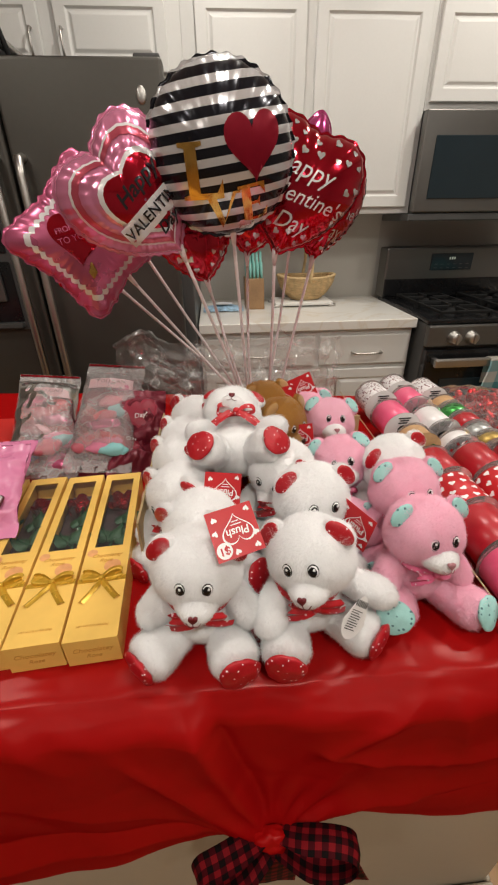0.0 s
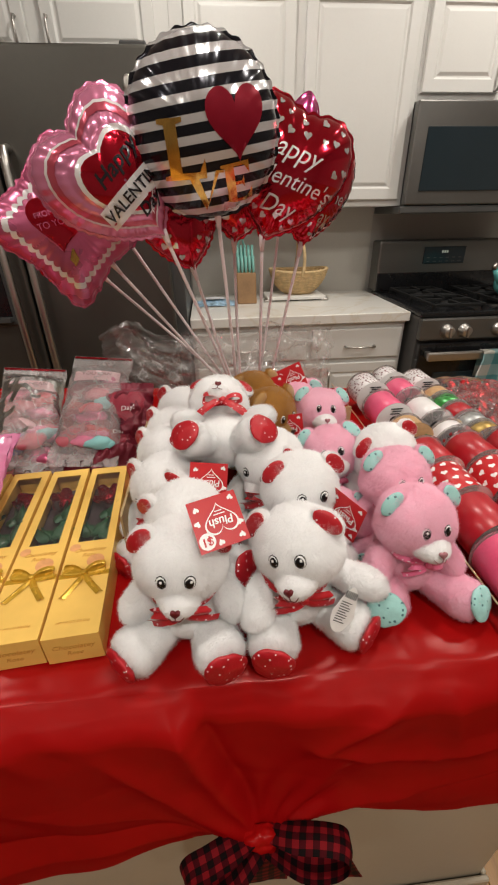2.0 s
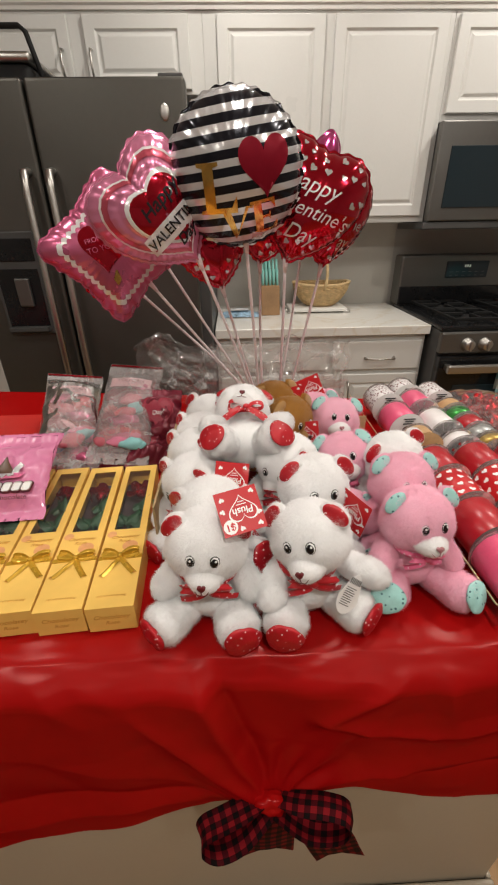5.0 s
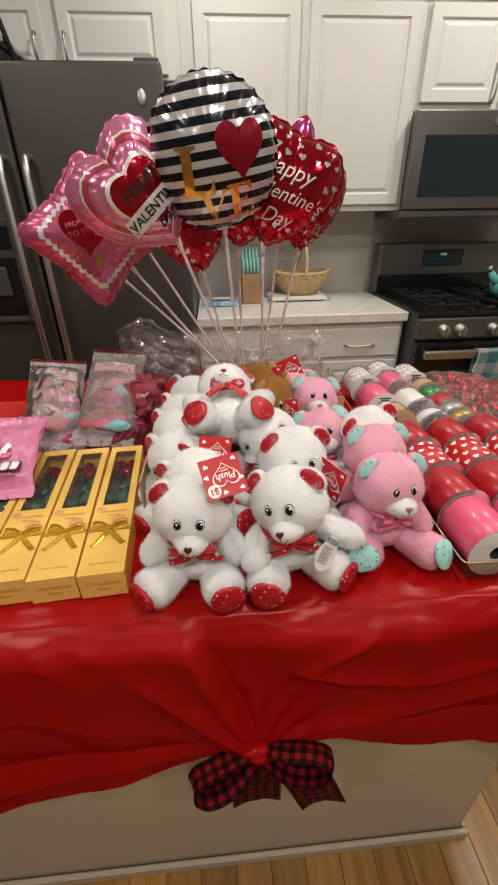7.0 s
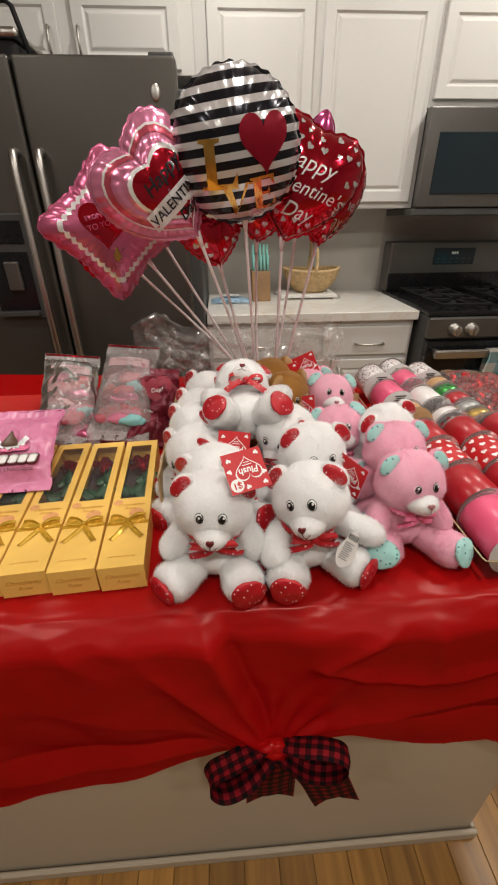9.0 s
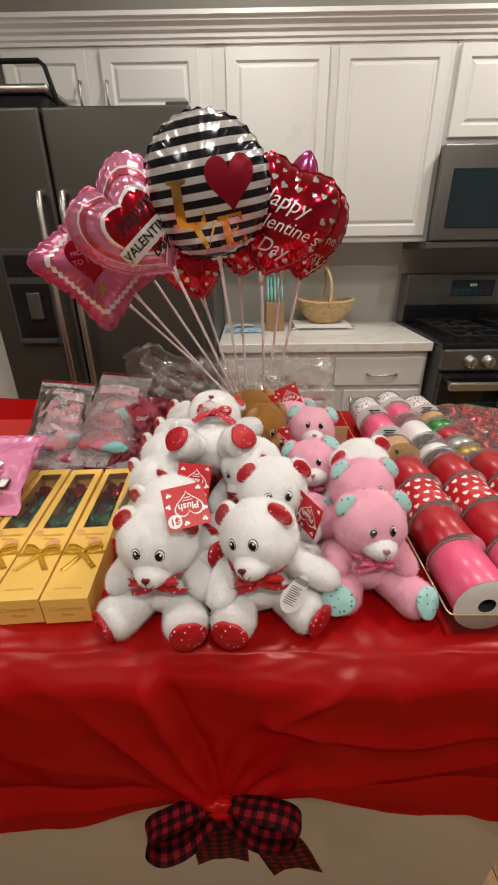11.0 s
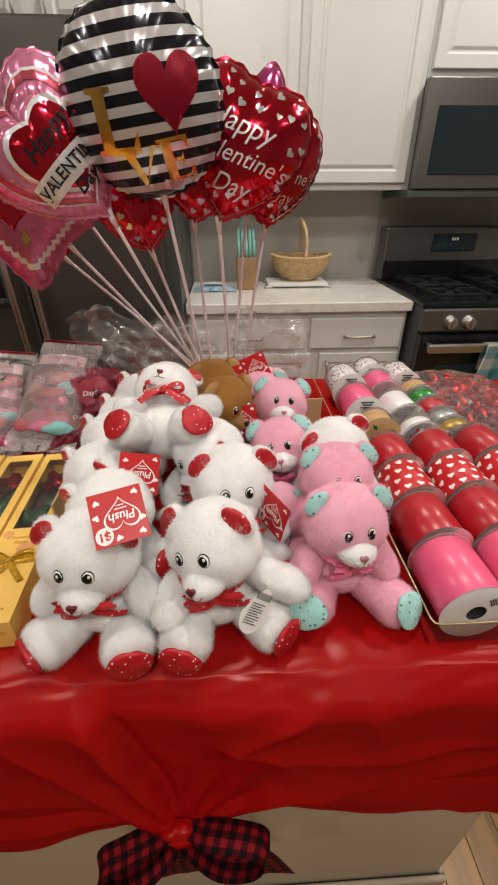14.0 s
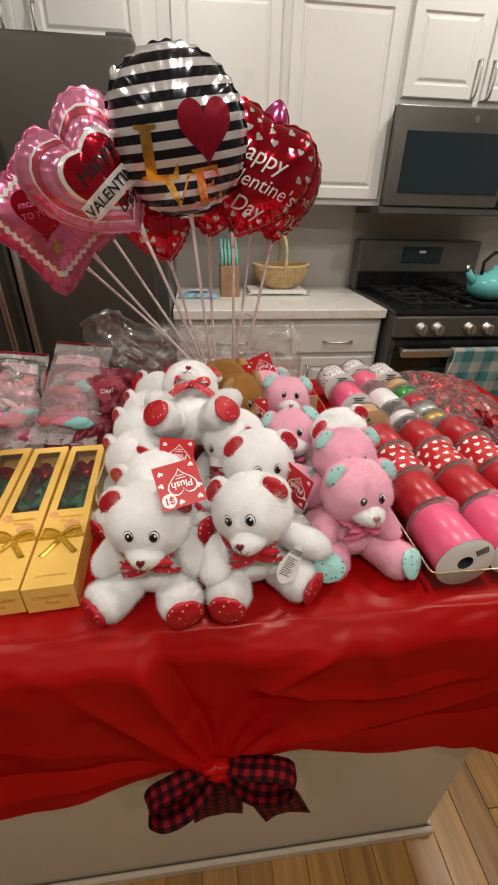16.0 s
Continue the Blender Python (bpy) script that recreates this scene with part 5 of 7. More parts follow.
def r_star(a):
    return 0.77 + 0.23 * math.cos(5 * (a - math.pi / 2))


class Balloon:
    """An inflated foil shape in the xz plane of its own space; prints follow its face."""

    def __init__(self, outline, radius, depth, pucker=28, seed=0, emboss=()):
        self.emboss = emboss
        self.o, self.R, self.T, self.n, self.seed = outline, radius, depth, pucker, seed
        self.cache = [outline(2 * math.pi * k / 360) for k in range(361)]

    def edge(self, a):
        a = a % (2 * math.pi)
        k = a / (2 * math.pi) * 360
        i = int(k)
        r = self.cache[i] + (self.cache[min(i + 1, 360)] - self.cache[i]) * (k - i)
        return self.R * r * (1 - 0.012 * abs(math.sin(self.n * a / 2)))

    def height(self, x, z):
        a = math.atan2(z, x)
        s = min(1.0, math.hypot(x, z) / self.edge(a))
        h = self.T * max(0.0, 1 - s ** 2.3) ** 0.62
        wr = 1 + 0.09 * s ** 12 * math.cos(self.n * a) + 0.03 * s ** 4 * math.cos(self.n * a / 2 + self.seed) * (0.5 + noise.noise((3 * math.cos(a), 3 * math.sin(a), self.seed)))
        for c in self.emboss:
            wr -= 0.07 * math.exp(-((s - c) / 0.05) ** 2)
            wr += 0.05 * math.exp(-((s - c - 0.10) / 0.06) ** 2) * noise.noise((9 * math.cos(a), 9 * math.sin(a), self.seed + c))
        wr += 0.04 * s ** 2 * noise.noise((x * 22, z * 22, self.seed + 3))
        return h * wr

    def body(self):
        seg, rings = 168, 30
        bm = bmesh.new()
        for side in (-1, 1):
            prev = [bm.verts.new((0, side * self.height(0, 0), 0))]
            for j in range(1, rings + 1):
                s = 1 - (1 - j / rings) ** 1.6
                ring = []
                for k in range(seg):
                    a = 2 * math.pi * k / seg
                    e = self.edge(a) * s
                    x, z = e * math.cos(a), e * math.sin(a)
                    ring.append(bm.verts.new((x, side * self.height(x, z), z)))
                for k in range(seg):
                    q = [prev[k % len(prev)], ring[k], ring[(k + 1) % seg]] if len(prev) == 1 else [prev[k], ring[k], ring[(k + 1) % seg], prev[(k + 1) % seg]]
                    bm.faces.new(q if side > 0 else q[::-1])
                prev = ring
            rim = []
            for k in range(seg):
                a = 2 * math.pi * k / seg
                e = self.edge(a) + 0.0035 + 0.001 * math.sin(self.n * a + 1)
                rim.append(bm.verts.new((e * math.cos(a), side * 0.0002 + 0.0007 * math.cos(self.n * a), e * math.sin(a))))
            for k in range(seg):
                bm.faces.new((prev[k], rim[k], rim[(k + 1) % seg], prev[(k + 1) % seg]))
        bmesh.ops.remove_doubles(bm, verts=bm.verts[:], dist=0.00001)
        bmesh.ops.recalc_face_normals(bm, faces=bm.faces[:])
        return bm

    def on_face(self, bm, lift=0.0008):
        for _ in range(3):
            long_edges = [e for e in bm.edges if e.calc_length() > 0.0055]
            if not long_edges:
                break
            bmesh.ops.subdivide_edges(bm, edges=long_edges, cuts=1)
            bmesh.ops.triangulate(bm, faces=[f for f in bm.faces if len(f.verts) > 3])
        for v in bm.verts:
            v.co.y = -self.height(v.co.x, v.co.z) - lift - v.co.y * 0
        return bm


def balloon(m, shape, material, label, prints=(), stick=None, neck=None):
    """prints: (name, bmesh, material, lift). stick: its foot in the world."""
    b = thing("foil_balloon", m, label, "balloon", "foil balloons on sticks")
    body = part("envelope", shape.body(), material, b, smooth=True)
    for name, bm, mt, lift in prints:
        part(name, shape.on_face(bm, lift), mt, body, smooth=True)
    foot_a = -math.pi / 2
    e = shape.edge(foot_a) if shape.o is not r_cushion else shape.edge(foot_a + 0.7)
    tip = Vector((0, 0, -e)) if shape.o is not r_cushion else Vector((e * math.cos(foot_a + 0.7), 0, e * math.sin(foot_a + 0.7)))
    inv = m.inverted()
    if stick is not None:
        w0 = Vector(neck) if neck else m @ tip
        w1 = Vector(stick)
        d = (w1 - w0).normalized()
        part("cup", tube([inv @ (w0 - d * 0.010), inv @ (w0 + d * 0.004), inv @ (w0 + d * 0.016)], [0.0052, 0.0044, 0.0032], 12), M_STICK, b, "pale clear plastic cup", smooth=True)
        bend = (w0 + w1) / 2 + Vector((0.004 * math.sin(w0.x * 90), 0.003, 0))
        part("stick", tube([inv @ p for p in arc([w0 + d * 0.01, bend, w1], 6)], 0.0028, 10), M_STICK, b, "thin pale plastic stick", smooth=True)
    return b


def shifted(bm, x=0, z=0, rot=0.0, k=1.0):
    bm.transform(Matrix.Translation((x, 0, z)) @ Matrix.Rotation(radians(rot), 4, "Y") @ Matrix.Scale(k, 4))
    return bm


def hearts_on(shape, count, w, seed, hole=None):
    """Scattered little hearts over a face, clear of the lettering."""
    rs = random.Random(seed)
    out, spots = [], []
    tries = 0
    while len(spots) < count and tries < 3000:
        tries += 1
        a, s = rs.uniform(0, 2 * math.pi), rs.uniform(0.25, 0.93) ** 0.6
        e = shape.edge(a) * s
        x, z = e * math.cos(a), e * math.sin(a)
        if s > 0.92 or (hole and abs(x - hole[0]) < hole[2] and abs(z - hole[1]) < hole[3]):
            continue
        if all((x - p) ** 2 + (z - q) ** 2 > (2.9 * w) ** 2 for p, q in spots):
            spots.append((x, z))
            out.append(("printed_heart", shifted(flat(heart_outline(18, w * rs.uniform(0.7, 1.1))), x, z, rs.uniform(-40, 40)), M_F_SILV, 0.0008))
    return out


def band_on(shape, s0, s1, n=120):
    """A closed band that follows a balloon's own outline."""
    bm = bmesh.new()
    rows = []
    for k in range(5):
        f = s0 + (s1 - s0) * k / 4
        rows.append([bm.verts.new((shape.edge(a) * f * math.cos(a), 0, shape.edge(a) * f * math.sin(a))) for a in [2 * math.pi * q / n for q in range(n)]])
    for p, q in zip(rows, rows[1:]):
        for k in range(n):
            bm.faces.new((p[k], p[(k + 1) % n], q[(k + 1) % n], q[k]))
    return bm


SERIF = {
    "L": [[(0.08, 0), (0.32, 0), (0.32, 1), (0.08, 1)], [(-0.04, 0.93), (0.08, 0.90), (0.08, 1), (-0.04, 1)], [(0.32, 0.90), (0.44, 0.93), (0.44, 1), (0.32, 1)], [(-0.04, 0), (0.08, 0), (0.08, 0.10), (-0.04, 0.07)], [(0.32, 0), (0.80, 0), (0.80, 0.34), (0.66, 0.09), (0.32, 0.09)]],
    "V": [[(0.05, 1), (0.50, 0), (0.58, 0.22), (0.33, 1)], [(0.58, 0.22), (0.50, 0), (0.97, 1), (0.86, 1)], [(-0.07, 1), (-0.07, 0.94), (0.08, 0.94), (0.05, 1)], [(0.33, 1), (0.35, 0.94), (0.46, 0.94), (0.46, 1)], [(0.97, 1), (0.945, 0.94), (1.08, 0.94), (1.08, 1)]],
    "E": [[(0.10, 0), (0.36, 0), (0.36, 1), (0.10, 1)], [(0.36, 0.91), (0.66, 0.91), (0.80, 0.68), (0.80, 1), (0.36, 1)], [(0.36, 0.46), (0.56, 0.46), (0.62, 0.36), (0.62, 0.66), (0.56, 0.54), (0.36, 0.54)], [(0.36, 0), (0.84, 0), (0.84, 0.34), (0.68, 0.09), (0.36, 0.09)], [(0, 0), (0.10, 0), (0.10, 0.09), (0, 0.07)], [(0, 0.93), (0.10, 0.91), (0.10, 1), (0, 1)]],
}


def serif(ch, size):
    """A thick and thin capital with bracketed feet, centred."""
    bm = bmesh.new()
    for poly in SERIF[ch]:
        join(bm, flat([((x - 0.45) * size, (z - 0.5) * size) for x, z in poly]))
    return bm


rnd = Balloon(r_round, 0.0945, 0.060, 34, 1)
balloon(pose(0.016, 0.645, 1.433, 8, -8.5, 0), rnd, M_F_STRIPE, "round black and white striped foil balloon with gold letters", [
    ("red_heart", moved(shifted(flat(heart_outline(48, 0.034)), 0, 0, 2), Matrix.Translation((0.038, 0, 0.002)) @ Matrix.Diagonal((1, 1, 1.16, 1))), M_F_HRED, 0.0010),
    ("letter", shifted(serif("L", 0.060), -0.025, -0.012, 4), M_F_GOLD, 0.0010),
    ("letter", shifted(serif("V", 0.044), -0.014, -0.058, 4), M_F_GOLD, 0.0010),
    ("letter", shifted(serif("E", 0.044), 0.032, -0.055, -2), M_F_GOLD, 0.0010),
    ("label", shifted(flat([(-0.011, -0.006), (0.011, -0.006), (0.011, 0.006), (-0.011, 0.006)]), 0.020, -0.082, 14), M_F_SILV, 0.0012)], (0.066, 0.87, 0.921))

hrt = Balloon(r_lobed, 0.095, 0.052, 38, 2, (0.53, 0.82))
balloon(pose(-0.102, 0.655, 1.380, -2, -42, 12), hrt, M_F_PINK, "pink heart foil balloon with a red heart and white bands", [
    ("white_band", band_on(hrt, 0.775, 0.81), M_F_WHITE, 0.0010),
    ("red_band", band_on(hrt, 0.685, 0.775), M_F_LRED, 0.0010),
    ("white_band", shifted(band_on(hrt, 0.50, 0.565), 0.008, -0.007), M_F_WHITE, 0.0010),
    ("red_heart", shifted(band_on(hrt, 0.02, 0.50), 0.008, -0.007), M_F_RED, 0.0010),
    ("word", shifted(lettering("Happy", 0.026, 0.25, 0, bold=0.0004), 0.013, 0.012, -4), M_F_BLACK, 0.0028),
    ("banner", shifted(flat([(-0.056, -0.013), (0.056, -0.013), (0.056, 0.013), (-0.056, 0.013)]), 0.013, -0.022), M_F_WHITE, 0.0026),
    ("word", shifted(lettering("VALENTINE'S", 0.0185, 0, 0, bold=0.0003), 0.013, -0.022), M_F_BLACK, 0.0048),
    ("word", shifted(lettering("Day", 0.020, 0.25, 0, bold=0.0004), 0.012, -0.043, -4), M_F_BLACK, 0.0028)], (0.075, 0.885, 0.921))

sq = Balloon(r_cushion, 0.127, 0.038, 40, 3)
SQ_POSE = pose(-0.208, 0.772, 1.331, -6, 46, 14)


def scallop(n=10, half=0.066):
    pts = []
    for side in range(4):
        for k in range(n * 4):
            s = -half + 2 * half * k / (n * 4)
            p = (s, half + 0.005 * abs(math.sin(math.pi * k / 4)))
            c, q = math.cos(-side * math.pi / 2), math.sin(-side * math.pi / 2)
            pts.append((p[0] * c - p[1] * q, p[0] * q + p[1] * c))
    return pts


bm = bmesh.new()
outer = [bm.verts.new((x, 0, z)) for x, z in scallop()]
inner = [bm.verts.new((x * 0.90, 0, z * 0.90)) for x, z in scallop(half=0.066)]
for k in range(len(outer)):
    bm.faces.new((outer[k], outer[(k + 1) % len(outer)], inner[(k + 1) % len(outer)], inner[k]))
balloon(SQ_POSE, sq, M_F_LPINK, "square pink envelope foil balloon with a red heart", [
    ("scalloped_band", bm, M_F_WHITE, 0.0008),
    ("red_heart", shifted(flat(heart_outline(40, 0.042)), -0.010, -0.012, -46), M_F_RED, 0.0010),
    ("word", shifted(lettering("FROM ME", 0.011, 0, 0), -0.029, -0.0065, -60), M_F_LPINK, 0.0018),
    ("word", shifted(lettering("TO YOU", 0.013, 0, 0), -0.016, -0.014, -60), M_F_LPINK, 0.0018),
    ("gold_arrow", shifted(flat([(-0.0015, -0.016), (0.0015, -0.016), (0.0015, 0.002), (0.007, -0.001), (0.0, 0.010), (-0.007, -0.001), (-0.0015, 0.002)]), 0.034, -0.036, 134), M_F_GOLD, 0.0010)], (0.095, 0.915, 0.921), SQ_POSE @ Vector((0.086, 0, 0.0)))

rh = Balloon(r_plump, 0.100, 0.048, 30, 4)
words = [("word", shifted(lettering("Happy", 0.035, 0.32, 0), -0.010, 0.030, -2), M_F_WHITE, 0.0012),
         ("word", shifted(lettering("Valentine's", 0.030, 0.32, 0), 0.004, -0.004, -2), M_F_WHITE, 0.0012),
         ("word", shifted(lettering("Day", 0.032, 0.32, 0), 0.000, -0.039, -2), M_F_WHITE, 0.0012)]
balloon(pose(0.134, 0.728, 1.388, -2, 22, -4), rh, M_F_RED, "red heart foil balloon with white lettering and hearts", words + hearts_on(rh, 30, 0.0055, 5, (0.0, 0.0, 0.062, 0.05)), (0.112, 0.895, 0.921))
rh2 = Balloon(r_plump, 0.090, 0.042, 28, 6)
words = [("word", shifted(lettering("Happy", 0.030, 0.25, 0), -0.006, 0.026), M_F_SILV, 0.0012), ("word", shifted(lettering("Valentine's", 0.026, 0.25, 0), 0.002, -0.004), M_F_SILV, 0.0012), ("word", shifted(lettering("Day", 0.028, 0.25, 0), 0.0, -0.034), M_F_SILV, 0.0012)]
balloon(pose(0.188, 0.785, 1.372, 0, 10, 20), rh2, M_F_RED, "smaller red heart foil balloon behind the first", words + hearts_on(rh2, 26, 0.005, 8, (0.0, 0.0, 0.056, 0.045)), (0.128, 0.915, 0.921))
st = Balloon(r_star, 0.098, 0.034, 20, 7)
balloon(pose(0.166, 0.842, 1.417, 0, 16, 0), st, M_F_MAG, "magenta star foil balloon showing a tip", (), (0.108, 0.935, 0.921))
sh = Balloon(r_heart, 0.072, 0.032, 24, 9)
balloon(pose(-0.028, 0.765, 1.322, 0, -14, 10), sh, M_F_RED, "small red heart foil balloon hanging low", hearts_on(sh, 22, 0.0055, 12), (0.08, 0.905, 0.921))
sh2 = Balloon(r_heart, 0.070, 0.032, 24, 11)
balloon(pose(0.068, 0.790, 1.362, 0, 8, 0), sh2, M_F_RED, "small red heart foil balloon with white hearts", hearts_on(sh2, 22, 0.0055, 15), (0.078, 0.925, 0.921))
mh = Balloon(r_heart, 0.066, 0.034, 26, 13)
balloon(pose(-0.166, 0.815, 1.392, 0, -22, 14), mh, M_F_MAG, "magenta heart foil balloon behind the pink one", hearts_on(mh, 12, 0.006, 18), (0.085, 0.93, 0.921))
ph = Balloon(r_round, 0.066, 0.032, 26, 15)
balloon(pose(-0.236, 0.850, 1.292, 0, -20, 14), ph, M_F_RED, "round red foil balloon behind the envelope", [("band", moved(ring_heart(0.04, 0.034), ID), M_F_PINK, 0.001)], (0.10, 0.945, 0.921), (-0.186, 0.846, 1.246))

# crumpled clear bag round the stick feet
# Whitish haze and sparkle lines are painted by its white diffuse share.
M_FILM = film("clear_cellophane", (0.97, 0.96, 0.95), 0.90, 0.12, 0.35, 16, 1.5, 0.26, 9)


def bag_at(u, v):
    """Sharp-creased film: flat facets that meet in ridges, the left end standing free."""
    x = -0.225 + 0.52 * u
    top = 1.110 + 0.022 * math.exp(-((u - 0.06) / 0.10) ** 2) + 0.020 * noise.noise((u * 6, 1, 4)) + 0.010 * abs(noise.noise((u * 21, 3, 4)))
    low = 0.922 + (0.10 * (1 - u / 0.35) if u < 0.35 else 0)
    z = low + (top - low) * v
    big = noise.voronoi((u * 7.0, v * 3.2, 0.5))[0]
    small = noise.voronoi((u * 16.0 + 2 * v, v * 7.0 + u, 4.5))[0]
    y = 0.862 + 0.05 * u - 0.02 * math.sin(math.pi * u) + 0.055 * big[0] + 0.022 * small[0] - 0.02 * v
    return (x + 0.012 * noise.noise((u * 8, v * 8, 11)), y, z + 0.006 * noise.noise((u * 30, v * 3, 8)))


bag = thing("cellophane_bag", pose(0.05, 0.92, 0.921), "crumpled clear cellophane bag round the balloon sticks", "plastic bag")
part("front_sheet", grid_mesh(150, 64, bag_at), M_FILM, bag, world=True)
part("back_sheet", grid_mesh(64, 28, lambda u, v: (lambda p: (p[0] * 0.97 + 0.004, p[1] + 0.085 + 0.03 * noise.noise((u * 7, v * 5, 21)), p[2] - 0.006))(bag_at(u, v))), M_FILM, bag, world=True)

# ---- rose boxes ----
M_YEL = plain("yellow_printed_card", (0.86, 0.545, 0.13), 0.38, vary=0.07, scale=14, fine=60, coat=0.25)
M_YELP = plain("peach_print", (0.74, 0.36, 0.15), 0.4, vary=0.15, scale=60)
M_GOLDR = plain("gold_satin_ribbon", (0.62, 0.36, 0.035), 0.26, 0.35, vary=0.2, scale=50)
M_OCHRE = plain("ochre_ink", (0.62, 0.31, 0.055), 0.45)
M_INSET = plain("grey_insert", (0.085, 0.06, 0.065), 0.5)
M_LEAF = foil("green_foil", (0.016, 0.075, 0.030), 0.45, 0.15)
M_ROSE = foil("red_rose_foil", (0.42, 0.012, 0.03), 0.2, 0.7, 0.3, 60)
M_WIN = film("window_film", (0.98, 0.97, 0.97), 0.97, 0.08, 0.1, 12, 1.3)
BW, BL, BH = 0.0585, 0.332, 0.040


def rose():
    bm = bmesh.new()
    for ring, (n, r, z, s) in enumerate(((5, 0.012, 0.0, 0.011), (4, 0.007, 0.006, 0.009), (3, 0.003, 0.010, 0.007))):
        for k in range(n):
            a = 2 * math.pi * k / n + ring * 0.7
            pt = grid_mesh(5, 5, lambda u, v: (s * (u - 0.5) * 2 * (1 - 0.4 * v), -0.004 * math.cos((u - 0.5) * 3) - 0.003 * v * v, s * 1.4 * v))
            pt.transform(Matrix.Rotation(a, 4, "Z") @ Matrix.Translation((0, -r, z)) @ Matrix.Rotation(radians(20), 4, "X"))
            join(bm, pt)
    join(bm, smooth_ball(0.010, 0.010, 0.011, 2))
    for v in bm.verts:
        v.co += 0.0012 * Vector(noise.noise_vector(v.co * 160))
    return bm


def leaf_cluster():
    bm = bmesh.new()
    rs = random.Random(4)
    for k in range(9):
        lf = grid_mesh(4, 6, lambda u, v: ((u - 0.5) * 0.022 * math.sin(math.pi * min(0.999, v + 0.08)), 0.030 * v, 0.004 * math.cos((u - 0.5) * 4) + 0.004 * noise.noise((u * 3, v * 3, k))))
        lf.transform(Matrix.Translation((rs.uniform(-0.010, 0.010), rs.uniform(-0.04, 0.04), rs.uniform(0.002, 0.010))) @ Euler((rs.uniform(-0.5, 0.5), rs.uniform(-0.4, 0.4), rs.uniform(-1.6, 1.6))).to_matrix().to_4x4())
        join(bm, lf)
    join(bm, tube([(0, -0.06, 0.0), (0.002, 0.0, 0.002), (0, 0.06, 0.004)], 0.0026, 8))
    return bm


def carton():
    """Card box with a window cut through its lid, folded from one sheet."""
    bm = bmesh.new()
    w, t = BW / 2, 0.0012
    ring = lambda x0, x1, y0, y1, z: [bm.verts.new(p) for p in ((x0, y0, z), (x1, y0, z), (x1, y1, z), (x0, y1, z))]
    a, b = ring(-w, w, 0, BL, 0), ring(-w, w, 0, BL, BH)
    c, d = ring(-w + 0.0105, w - 0.0105, 0.146, 0.314, BH), ring(-w + 0.0105, w - 0.0105, 0.146, 0.314, BH - t)
    e, f = ring(-w + t, w - t, t, BL - t, BH - t), ring(-w + t, w - t, t, BL - t, t)
    for p, q in ((a, b), (b, c), (c, d), (d, e), (e, f)):
        for k in range(4):
            bm.faces.new((p[k], p[(k + 1) % 4], q[(k + 1) % 4], q[k]))
    bm.faces.new(a), bm.faces.new(f)
    bmesh.ops.recalc_face_normals(bm, faces=bm.faces[:])
    return bm


def gold_bow():
    bm = bmesh.new()
    for s in (-1, 1):
        join(bm, ribbon(arc([(0, 0, 0.001), (s * 0.010, 0.006, 0.005), (s * 0.022, 0.009, 0.004), (s * 0.024, 0.002, 0.002), (s * 0.012, -0.001, 0.002), (0, 0, 0.001)], 6), 0.008, (0, 0.6, 0.5)))
        join(bm, ribbon(arc([(0, 0, 0.001), (s * 0.006, -0.012, 0.002), (s * 0.014, -0.024, 0.001), (s * 0.021, -0.034, 0.001)], 6), 0.008, (1, 0.4 * s, 0)))
    join(bm, moved(smooth_ball(0.004, 0.004, 0.003, 2), Matrix.Translation((0, 0, 0.003))))
    return bm


